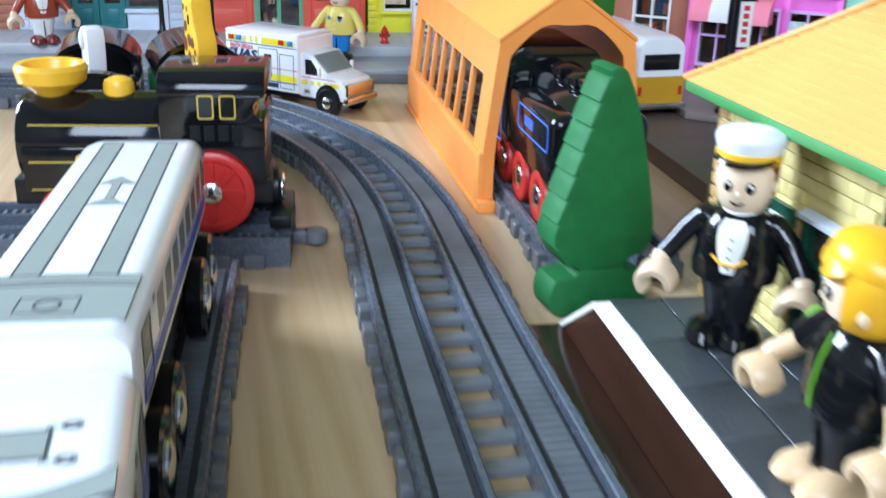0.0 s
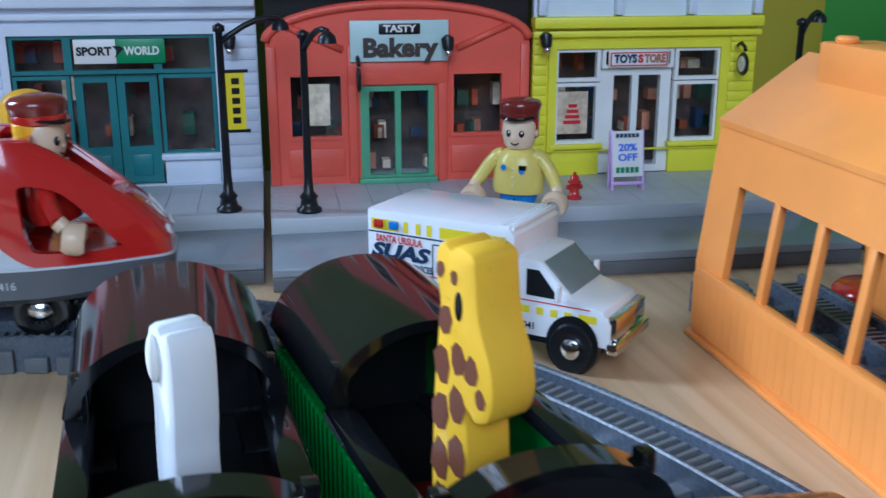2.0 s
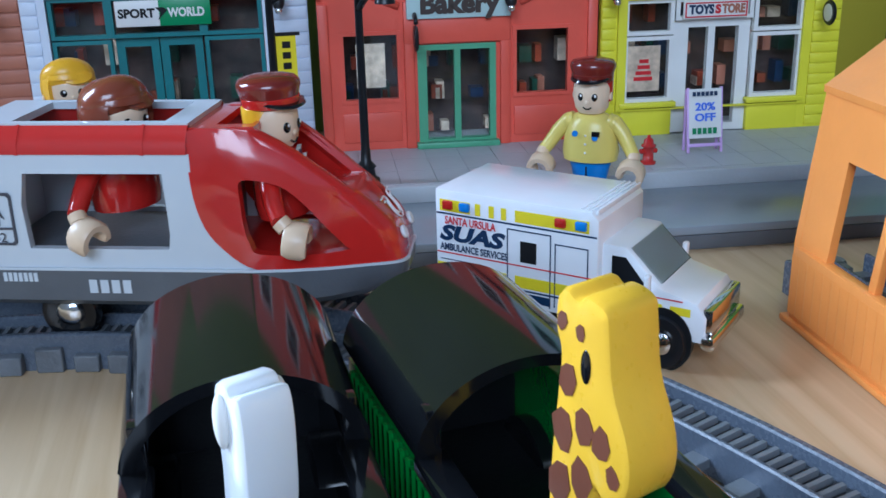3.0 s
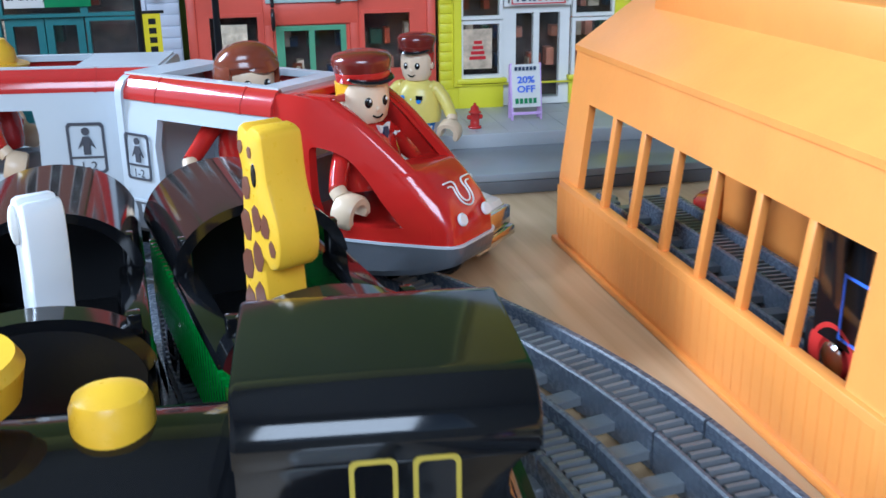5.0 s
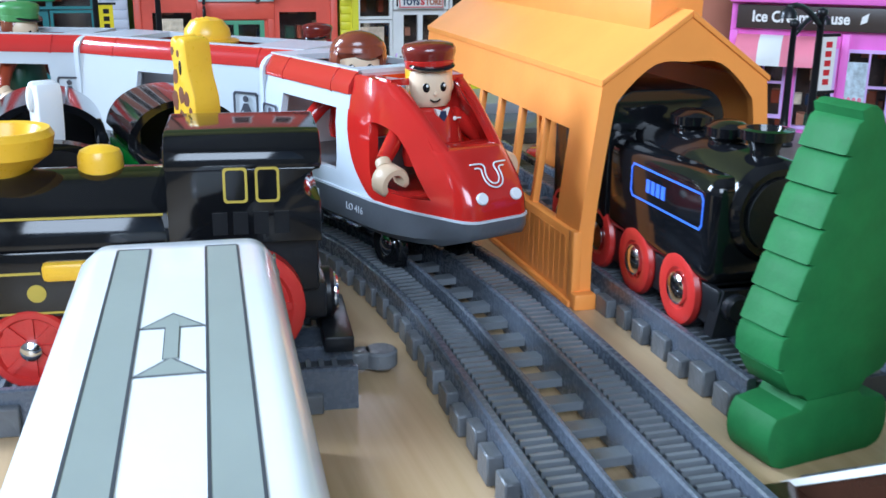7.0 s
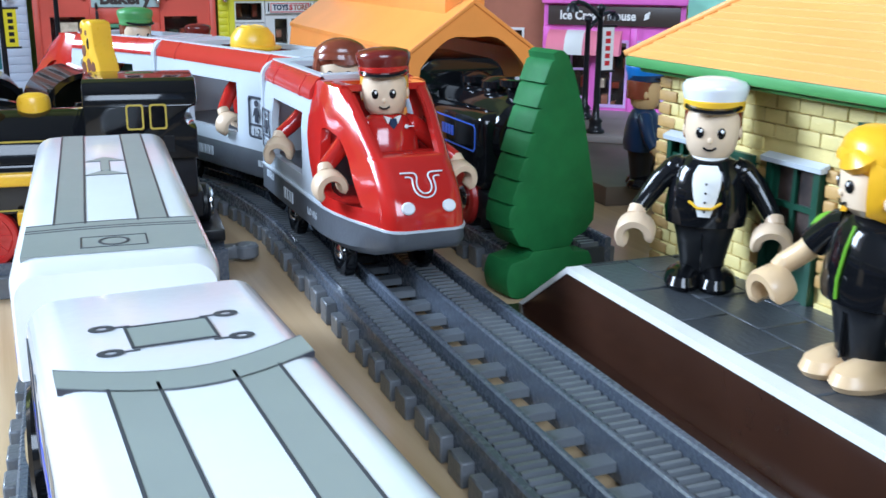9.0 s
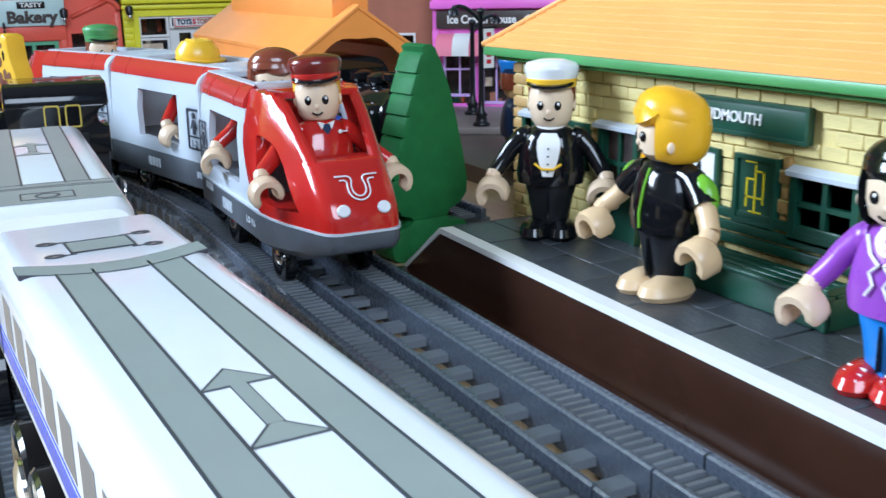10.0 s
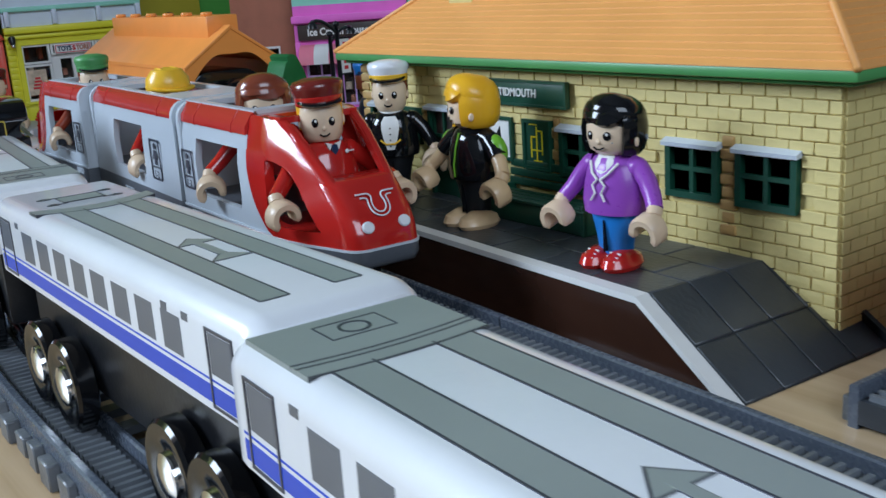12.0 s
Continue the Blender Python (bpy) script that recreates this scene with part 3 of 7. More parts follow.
    bm = bmesh.new()
    prism(bm, [(-0.26, 4.58), (-0.02, 4.66), (-0.02, 4.5), (-0.24, 4.48)], -0.85, 0.85, plane="yz")
    part("hood", bm, CARGREY, door)
    door.matrix_basis = M(-0.03, 13.97, 0, -90)
    # name board
    board = part("name_board", bmesh.new(), DEEPGREEN, root)
    bm = bmesh.new()
    box(bm, -2.1, 2.1, -0.16, 0.0, -0.37, 0.37, bevel=0.04)
    part("board", bm, DEEPGREEN, board)
    bm = bmesh.new()
    frame_ring(bm, [(-2.1, -0.37), (2.1, -0.37), (2.1, 0.37), (-2.1, 0.37)], [(-2.02, -0.30), (2.02, -0.30), (2.02, 0.30), (-2.02, 0.30)], -0.2, -0.15)
    part("rim", bm, DEEPGREEN, board)
    words("lettering", "TIDMOUTH", 0.33, CREAMWHITE, board, M(0.1, -0.18, 0), "white station name", width=1.6, bold=0.004)
    board.matrix_basis = M(-0.05, 10.28, 5.24, -90)
    # route map and posters
    for y, z0, z1, w, m, lab in ((9.53, 3.05, 4.5, 1.15, DEEPGREEN, "green route map with yellow lines"), (11.15, 3.2, 4.5, 1.15, CREAMWHITE, "pale poster with a dark figure shape"), (15.65, 3.3, 4.5, 1.0, DEEPGREEN, "green notice board")):
        po = part("poster", bmesh.new(), DEEPGREEN, root, lab)
        bm = bmesh.new()
        frame_ring(bm, [(-w / 2, z0), (w / 2, z0), (w / 2, z1), (-w / 2, z1)], [(-w / 2 + 0.1, z0 + 0.1), (w / 2 - 0.1, z0 + 0.1), (w / 2 - 0.1, z1 - 0.1), (-w / 2 + 0.1, z1 - 0.1)], -0.16, 0.05)
        part("poster_frame", bm, DEEPGREEN, po)
        bm = bmesh.new()
        box(bm, -w / 2 + 0.08, w / 2 - 0.08, -0.1, 0.02, z0 + 0.08, z1 - 0.08)
        part("sheet", bm, m, po)
        bm = bmesh.new()
        if y < 10:
            for a, b, c, d in ((-0.02, 0.02, 3.25, 4.3), (-0.25, -0.21, 3.4, 4.0), (0.2, 0.24, 3.5, 4.2), (-0.25, 0.24, 3.6, 3.64), (-0.25, 0.0, 3.98, 4.02), (0.0, 0.24, 4.16, 4.2), (-0.15, 0.2, 3.3, 3.33), (-0.3, 0.02, 4.34, 4.37)):
                box(bm, a, b, -0.115, -0.1, c, d)
            part("route_lines", bm, PRINTYELLOW, po)
        elif y < 12:
            prism(bm, [(-0.3, 3.45), (-0.05, 3.5), (0.2, 3.4), (0.3, 3.6), (0.05, 3.8), (0.0, 4.2), (-0.15, 4.0), (-0.2, 3.7)], -0.115, -0.1)
            part("printed_shape", bm, SATIN, po)
        else:
            for k in range(4):
                box(bm, -0.35, 0.25 - 0.1 * (k % 2), -0.115, -0.1, 3.5 + 0.22 * k, 3.58 + 0.22 * k)
            part("printed_bars", bm, CREAMWHITE, po)
        po.matrix_basis = M(-0.03, y, 0, -90)
    # bench against the wall
    bench = part("wall_bench", bmesh.new(), DEEPGREEN, root, "dark green slatted bench")
    for k in range(4):
        boxpart("slat", (-1.35 + 0.27 * k, -1.13 + 0.27 * k, -2.1, 2.1, 2.38, 2.47), DEEPGREEN, bench, bevel=0.03)
    for k in range(3):
        boxpart("slat", (-0.22 + 0.03 * k, -0.13 + 0.03 * k, -2.1, 2.1, 2.55 + 0.26 * k, 2.77 + 0.26 * k), DEEPGREEN, bench, bevel=0.03)
    boxpart("front_panel", (-1.25, -1.15, -2.05, 2.05, 1.76, 2.38), DEEPGREEN, bench, bevel=0.03)
    for y in (-2.05, 1.93):
        boxpart("end_panel", (-1.3, -0.1, y, y + 0.12, 1.76, 2.6), DEEPGREEN, bench, bevel=0.03)
    bench.matrix_basis = M(0, 8.6, 0)
    # eaves, roof and chimneys
    O = 0.7
    bm = bmesh.new()
    for z0, z1, o in ((H, H + 0.26, O), (H - 0.12, H, O - 0.25)):
        box(bm, -o, D + o, -o, L + o, z0, z1, bevel=0.06)
    part("eaves_trim", bm, TRIMGREEN, root, "green moulded eaves trim")
    rz, rx, ry = 10.2, D / 2, 4.6
    base = [(-O, -O), (D + O, -O), (D + O, L + O), (-O, L + O)]
    bm = bmesh.new()
    ridge = [(rx, ry), (rx, L - ry)]
    courses = 26

    def ring(f):
        z = H + 0.25 + (rz - H - 0.25) * f
        out = []
        for (x, y), (ax, ay) in zip(base, (ridge[0], ridge[0], ridge[1], ridge[1])):
            out.append(Vector((x + (ax - x) * f, y + (ay - y) * f, z)))
        return out
    for k in range(courses):
        a, b = ring(k / courses), ring((k + 1) / courses)
        up = Vector((0, 0, 0.035))
        lo = [bm.verts.new(p + up) for p in a]
        hi = [bm.verts.new(p) for p in b]
        un = [bm.verts.new(p) for p in a]
        for i in range(4):
            j = (i + 1) % 4
            bm.faces.new((lo[i], lo[j], hi[j], hi[i]))
            bm.faces.new((un[i], un[j], lo[j], lo[i]))
    bmesh.ops.remove_doubles(bm, verts=bm.verts, dist=0.0005)
    bmesh.ops.recalc_face_normals(bm, faces=bm.faces)
    roof = part("roof", bm, ROOF, root, "orange hipped roof with fine shingle courses")
    bm = bmesh.new()
    for i, (x, y) in enumerate(base):
        e = ridge[0] if i < 2 else ridge[1]
        tube(bm, [(x, y, H + 0.28), (e[0], e[1], rz + 0.03)], 0.09, 8)
    tube(bm, [(rx, ry, rz + 0.03), (rx, L - ry, rz + 0.03)], 0.09, 8)
    part("ridge_tiles", bm, ROOF, roof)
    for y in (5.9, 14.5):
        ch = part("chimney", bmesh.new(), BRICK, root, "square cream chimney")
        boxpart("stack", (-0.75, 0.75, -0.6, 0.6, 7.35, 9.6), BRICK, ch, bevel=0.04)
        boxpart("cap", (-0.9, 0.9, -0.75, 0.75, 9.6, 9.9), BRICK, ch, bevel=0.05)
        ch.matrix_basis = M(2.0, y, 0)


station()

# ---- orange engine shed ----


def engine_shed():
    """Its side walls lean in above a fluted base; the gable openings have a flat crown with cut corners."""
    W, L, E, P, IN = 5.25, 15.4, 5.5, 7.05, 0.42
    root = thing("engine_shed", "bright orange plastic engine shed with barred sides", "toy shed", M(9.86, 30.15, 0, -2.3))

    def lean(z):
        return IN * min(1.0, max(0.0, (z - 1.95) / (E - 1.95)))

    def dense(a, k=5):
        out = []
        for p, q in zip(a, a[1:]):
            out += [(p[0] + (q[0] - p[0]) * i / k, p[1] + (q[1] - p[1]) * i / k) for i in range(k)]
        return out + [a[-1]]

    outer = dense([(0.0, 0.0), (0.0, 1.95), (IN, E), (IN + 0.04, E + 0.03), (W / 2, P), (W - IN - 0.04, E + 0.03), (W - IN, E), (W, 1.95), (W, 0.0)])
    arch = [(0.40, 0.0), (0.40, 1.95), (0.40 + lean(4.6), 4.6), (0.92, 5.22), (1.75, 5.95), (W / 2, 6.0), (W - 1.75, 5.95), (W - 0.92, 5.22), (W - 0.40 - lean(4.6), 4.6), (W - 0.40, 1.95), (W - 0.40, 0.0)]
    inner = spline(arch, 8)
    pick = np.linspace(0, len(inner) - 1, len(outer))
    inner = [(float(np.interp(k, range(len(inner)), inner[:, 0])), float(np.interp(k, range(len(inner)), inner[:, 1]))) for k in pick]
    for y0, name in ((0.0, "front_gable"), (L - 0.26, "rear_gable")):
        bm = bmesh.new()
        frame_ring(bm, outer, inner, y0, y0 + 0.26, closed=False)
        part(name, bm, ORANGE, root)

    def leaning(bm):
        for v in bm.verts:
            v.co.x += lean(v.co.z) * (1 if v.co.x < W / 2 else -1)

    for x0, x1, out in ((0.0, 0.2, -1), (W - 0.2, W, 1)):
        side = part("side_wall", bmesh.new(), ORANGE, root)
        bm = bmesh.new()
        box(bm, x0 - 0.12 if out < 0 else x0, x1 if out < 0 else x1 + 0.12, 0.27, L - 0.27, 0.0, 1.92, bevel=0.05)
        box(bm, x0 - 0.22 if out < 0 else x0, x1 if out < 0 else x1 + 0.22, 0.0, L, 0.0, 0.16, bevel=0.04)
        box(bm, x0 - 0.14 if out < 0 else x0 + 0.1, x1 - 0.1 if out < 0 else x1 + 0.14, -0.03, 0.3, 0.0, 1.95, bevel=0.05)
        part("base_panel", bm, ORANGE, side)
        bm = bmesh.new()
        y = 0.5
        while y < L - 0.4:
            xx = x0 - 0.127 if out < 0 else x1 + 0.092
            box(bm, xx, xx + 0.035, y, y + 0.30, 0.28, 1.72)
            y += 0.36
        tagged(part("fluted_relief", bm, ORANGE, side), kind="stuff")
        bm = bmesh.new()
        box(bm, x0, x1, 0.26, L - 0.26, 4.22, E)
        leaning(bm)
        part("top_beam", bm, ORANGE, side)
        for a, b in ((0.26, 1.5), (L - 1.45, L - 0.26)):
            bm = bmesh.new()
            box(bm, x0 + 0.002, x1 - 0.002, a, b, 1.9, 4.24)
            leaning(bm)
            part("corner_panel", bm, ORANGE, side)
        bar = bmesh.new()
        box(bar, x0, x1, -0.13, 0.13, 1.9, 4.26, bevel=0.04)
        leaning(bar)
        bar = to_mesh("bar", bar, ORANGE)
        for k in range(6):
            share("bar", bar, side, M(0, 1.5 + (L - 2.95) * (k + 1) / 7, 0))
    for x in (-0.16, W - 0.42):
        boxpart("foot", (x, x + 0.58, -0.32, 0.02, 0.0, 0.42), ORANGE, root, bevel=0.06)
    for sgn in (-1, 1):
        x = W / 2
        e = x + sgn * (x - IN + 0.05)
        bm = bmesh.new()
        prism(bm, [(x, P - 0.01), (e, E - 0.03), (e, E + 0.12), (x, P + 0.16)], -0.06, L + 0.06, bevel=0.03)
        part("roof_slope", bm, ORANGE, root)
    vent = part("roof_vent", bmesh.new(), ORANGE, root)
    boxpart("vent_box", (W / 2 - 0.72, W / 2 + 0.72, 0.75, L - 1.6, 6.6, 7.62), ORANGE, vent, bevel=0.06)
    peg = bmesh.new()
    cyl(peg, 0.26, 7.6, 7.78, 16, bev=0.05)
    peg = to_mesh("peg", peg, ORANGE)
    for k in range(6):
        share("peg", peg, vent, M(W / 2 - 0.38, 1.5 + 2.35 * k, 0))


engine_shed()

# ---- trains ----


def rounded(w, z0, z1, r, k=6):
    """The outline of a car in the xz plane with rounded upper edges."""
    out = [(-w, z0), (w, z0)]
    for i in range(k + 1):
        a = math.pi / 2 * i / k
        out.append((w - r + r * math.cos(a), z1 - r + r * math.sin(a)))
    for i in range(k + 1):
        a = math.pi / 2 * (1 + i / k)
        out.append((-w + r + r * math.cos(a), z1 - r + r * math.sin(a)))
    return out


def wheel_mesh(r, w, tyre, hub, name="wheel"):
    """A wheel about the x axis with a rim and a hub cap on its +x side."""
    bm = bmesh.new()
    lathe(bm, [(0, -w / 2), (r * 0.9, -w / 2), (r, -w / 2 + 0.05), (r, w / 2 - 0.06), (r * 0.93, w / 2), (r * 0.62, w / 2), (r * 0.5, w / 2 - 0.05), (0, w / 2 - 0.05)], 28, 0, T(ry=90))
    lathe(bm, [(r * 0.44, w / 2 - 0.06), (r * 0.42, w / 2 + 0.02), (r * 0.26, w / 2 + 0.08), (0, w / 2 + 0.10)], 18, 1, T(ry=90))
    return to_mesh(name, bm, [tyre, hub])


WT_WHEEL = wheel_mesh(0.90, 0.42, BLACK, CHROME)


def white_car(m, nose, turned=False):
    """A white high-speed train car: y runs along it, local origin at its middle."""
    L, Wd, z0, z1 = 11.7, 1.28, 3.32, 4.82
    car = thing("white_train_car", "white wooden high-speed train car with blue stripe and grey roof print", "toy train car", m, "white train cars")
    base = rounded(Wd, z0, z1, 0.34, 7)
    rows = []
    ends = [(-L / 2, 0.90), (-L / 2 + 0.10, 0.955), (-L / 2 + 0.32, 1.0), (L / 2 - 0.32, 1.0), (L / 2 - 0.10, 0.955), (L / 2, 0.90)]
    if nose:
        ends = [(-L / 2, 0.12), (-L / 2 + 0.25, 0.42), (-L / 2 + 0.9, 0.74), (-L / 2 + 1.6, 0.93), (-L / 2 + 2.3, 1.0)] + ends[3:]
    for y, s in ends:
        rows.append([(x * (0.5 + s / 2), y, z0 + (z - z0) * s) for x, z in base])
    bm = bmesh.new()
    sections(bm, rows)
    part("body", bm, WHITE, car)
    bm = bmesh.new()
    box(bm, -0.85, 0.85, -L / 2 + 0.5, L / 2 - 0.5, 1.5, 3.48, bevel=0.1)
    part("chassis", bm, SATIN, car)
    z = z1 + 0.006
    y0, y1 = (-3.6, 4.0) if nose else (-5.15, 2.85)
    mid, wide = (0.56, 0.20) if turned else (0.62, 0.24) if nose else (0.545, 0.205)
    for sx in (-1, 1):
        boxpart("roof_stripe", (sx * mid - wide, sx * mid + wide, y0, y1, z - 0.02, z), DECALGREY, car)
    bm = bmesh.new()
    for sx in (-1, 1):
        for a in (-wide - 0.02, wide - 0.01):
            box(bm, sx * mid + a, sx * mid + a + 0.03, y0, y1, z - 0.02, z + 0.004)
        box(bm, sx * mid - wide, sx * mid + wide, y0 - 0.02, y0 + 0.01, z - 0.02, z + 0.004)
    part("stripe_outline", bm, DECALDARK, car)
    # arrow print: both heads point the same way
    ay = -0.3 if nose else -1.95
    flip = -1 if turned else 1
    for name, k, dz, material in (("arrow_outline", 1.0, 0.0, DECALDARK), ("arrow", 0.84, 0.004, DECALGREY)):
        bm = bmesh.new()
        for c in (-0.75, 0.5):
            prism(bm, [(-0.36 * k, ay + flip * (c - 0.16 * k)), (0.36 * k, ay + flip * (c - 0.16 * k)), (0.0, ay + flip * (c + 0.30 * k))], z - 0.02, z + dz, plane="xy")
        box(bm, -0.07 * k - 0.01, 0.07 * k + 0.01, ay - 0.55, ay + 0.5, z - 0.02, z + dz + 0.002)
        part(name, bm, material, car)
    if nose:
        bm = bmesh.new()
        arc = [(x, 4.0 - 0.10 * math.cos(x * 1.3)) for x in np.linspace(-1.12, 1.12, 13)]
        prism(bm, arc + [(1.12, 5.55), (-1.12, 5.55)], z - 0.1, z + 0.002, plane="xy")
        part("roof_panel", bm, DECALGREY, car, "grey printed roof panel")
        bm = bmesh.new()
        for d in (0.28, 0.4, 0.0):
            a2 = [(x, y + d) for x, y in arc]
            prism(bm, [(x, y + 0.03) for x, y in a2] + a2[::-1], z - 0.05, z + 0.006, plane="xy")
        frame_ring(bm, [(0.2 * math.cos(a), 0.2 * math.sin(a)) for a in np.linspace(0, 6.28, 17)[:-1]], [(0.16 * math.cos(a), 0.16 * math.sin(a)) for a in np.linspace(0, 6.28, 17)[:-1]], -0.004, 0.004, m=T(0, 5.05, z + 0.004, rx=90))
        frame_ring(bm, [(-0.42, -0.27), (0.42, -0.27), (0.42, 0.27), (-0.42, 0.27)], [(-0.40, -0.25), (0.40, -0.25), (0.40, 0.25), (-0.40, 0.25)], -0.004, 0.004, m=T(0, 5.05, z + 0.004, rx=90))
        part("panel_print", bm, DECALDARK, car)
    else:
        arc = [(x, 3.05 - 0.42 * math.cos(x * 1.35)) for x in np.linspace(-1.15, 1.15, 13)]
        for name, g, dz, material in (("band_outline", 0.03, 0.0, DECALDARK), ("roof_band", 0.0, 0.004, DECALGREY)):
            bm = bmesh.new()
            prism(bm, [(x, y + 0.42 + g) for x, y in arc] + [(x, y - g) for x, y in arc[::-1]], z - 0.06, z + dz, plane="xy")
            part(name, bm, material, car)
        bm = bmesh.new()
        box(bm, -0.40, 0.40, 3.76, 4.34, z - 0.05, z + 0.004)
        part("roof_hatch", bm, DECALGREY, car, "grey printed roof hatch")
        bm = bmesh.new()
        frame_ring(bm, [(-0.42, -0.31), (0.42, -0.31), (0.42, 0.31), (-0.42, 0.31)], [(-0.39, -0.28), (0.39, -0.28), (0.39, 0.28), (-0.39, 0.28)], -0.004, 0.004, m=T(0, 4.05, z + 0.006, rx=90))
        for sx in (-1, 1):
            for dy in (-0.16, 0.16):
                frame_ring(bm, [(0.13 * math.cos(a), 0.09 * math.sin(a)) for a in np.linspace(0, 6.28, 13)[:-1]], [(0.06 * math.cos(a), 0.04 * math.sin(a)) for a in np.linspace(0, 6.28, 13)[:-1]], -0.004, 0.004, m=T(sx * 0.62, 4.05 + dy * 2.2, z + 0.002, rx=90))
                box(bm, sx * 0.45 - 0.1, sx * 0.45 + 0.1, 4.035 + dy * 2.2, 4.065 + dy * 2.2, z - 0.05, z + 0.003)
        part("hatch_print", bm, DECALDARK, car)
    for sx in (-1, 1):
        side = part("side_print", bmesh.new(), BLUE, car)
        x = sx * (Wd + 0.006)
        bm = bmesh.new()
        box(bm, min(x, x - sx * 0.03), max(x, x - sx * 0.03), -L / 2 + (2.3 if nose else 0.35), L / 2 - 0.35, 3.44, 3.70)
        part("blue_stripe", bm, BLUE, side)
        bm = bmesh.new()
        box(bm, min(x, x - sx * 0.03), max(x, x - sx * 0.03), -L / 2 + (2.3 if nose else 0.35), L / 2 - 0.35, 3.76, 3.79)
        part("fine_line", bm, BLUE, side)
        pane = bmesh.new()
        box(pane, min(x, x - sx * 0.03), max(x, x - sx * 0.03), -0.33, 0.33, 3.85, 4.42, bevel=0.0)
        pane = to_mesh("window_pane", pane, WINDOWGREY)
        for k in range(8):
            share("window_pane", pane, side, M(0, -3.4 + 0.98 * k, 0))
        for y in ((4.95,) if nose else (-4.95, 4.95)):
            bm = bmesh.new()
            frame_ring(bm, [(-0.40, 3.38), (0.40, 3.38), (0.40, 4.50), (-0.40, 4.50)], [(-0.36, 3.42), (0.36, 3.42), (0.36, 4.46), (-0.36, 4.46)], -0.01, 0.01, m=T(x, y, 0, rz=90))
            part("door_outline", bm, DECALDARK, side)
            share("window_pane", pane, side, M(0, y, 0.02))
        for y in (-3.9, 4.1, -3.2):
            boxpart("marker_print", (min(x, x - sx * 0.03), max(x, x - sx * 0.03), y - 0.12, y + 0.08, 4.425, 4.54), WINDOWGREY, side)
    for y in (-4.1, -2.5, 2.5, 4.1):
        for sx in (-1, 1):
            share("wheel", WT_WHEEL, car, M(sx * 1.12, y, 1.62, 0 if sx > 0 else 180))
    return car


for x, y, r, turned, nose in ((-0.46, 18.3, -5.6, True, True), (-0.87, 5.5, 0.2, False, False), (-1.53, -6.4, -2.8, False, True), (-2.12, -18.5, -2.8, False, False)):
    white_car(M(x, y, 0, r + (180 if turned else 0)), nose, turned)

MOVERS = []  # (thing, length along the train behind the nose, pose on the car)


def red_wheels(car, ys):
    me = wheel_mesh(0.66, 0.3, BLACK, CHROME)
    for y in ys:
        for sx in (-1, 1):
            share("wheel", me, car, M(sx * 1.02, y, 0.83, 0 if sx > 0 else 180))


def pictogram(parent, x, sx, y, z, k=1.0):
    """A round-cornered printed sign on a car's side."""
    m = T(x, y, z, rz=90 * sx)
    bm = bmesh.new()
    o = [(-0.36 * k, -0.62 * k), (0.36 * k, -0.62 * k), (0.42 * k, -0.55 * k), (0.42 * k, 0.55 * k), (0.36 * k, 0.62 * k), (-0.36 * k, 0.62 * k), (-0.42 * k, 0.55 * k), (-0.42 * k, -0.55 * k)]
    frame_ring(bm, o, [(a * 0.86, b * 0.9) for a, b in o], -0.012, 0.012, m=m)
    box(bm, -0.36 * k, 0.36 * k, -0.012, 0.012, -0.22 * k, -0.17 * k, m=m)
    cyl(bm, 0.09 * k, -0.012, 0.012, 12, m=m @ T(0, 0, 0.42 * k, rx=90))
    prism(bm, [(-0.2 * k, 0.02 * k), (-0.07 * k, 0.3 * k), (0.07 * k, 0.3 * k), (0.2 * k, 0.02 * k), (0.08 * k, 0.12 * k), (0.08 * k, -0.12 * k), (-0.08 * k, -0.12 * k), (-0.08 * k, 0.12 * k)], -0.012, 0.012, m=m)
    ob = part("pictogram", bm, DECALDARK, parent, "printed seat sign")
    words("lettering", "1-2", 0.3 * k, DECALDARK, ob, M(x + 0.012 * sx, y, z - 0.4 * k, 90 * sx), depth=0.005)


def lift_lower_body(car, lift=0.24, top=3.0, low=0.92):
    """Draws the lower body up towards the windows, more the lower it lies; the wheels stay."""
    def up(z):
        return z + lift * min(1.0, max(0.0, (top - z) / (top - low)))
    for ob in car.children:
        if ob.name.startswith("wheel"):
            continue
        base = ob.matrix_basis.translation
        if base.length > 1e-6:
            base.z = up(base.z / C) * C
        else:
            for v in ob.data.vertices:
                v.co.z = up(v.co.z / C) * C


def side_frame(bm, pts_outer, pts_inner, x0, x1, mi=0):
    frame_ring(bm, pts_outer, pts_inner, x0, x1, mi=mi, m=T(rz=90))


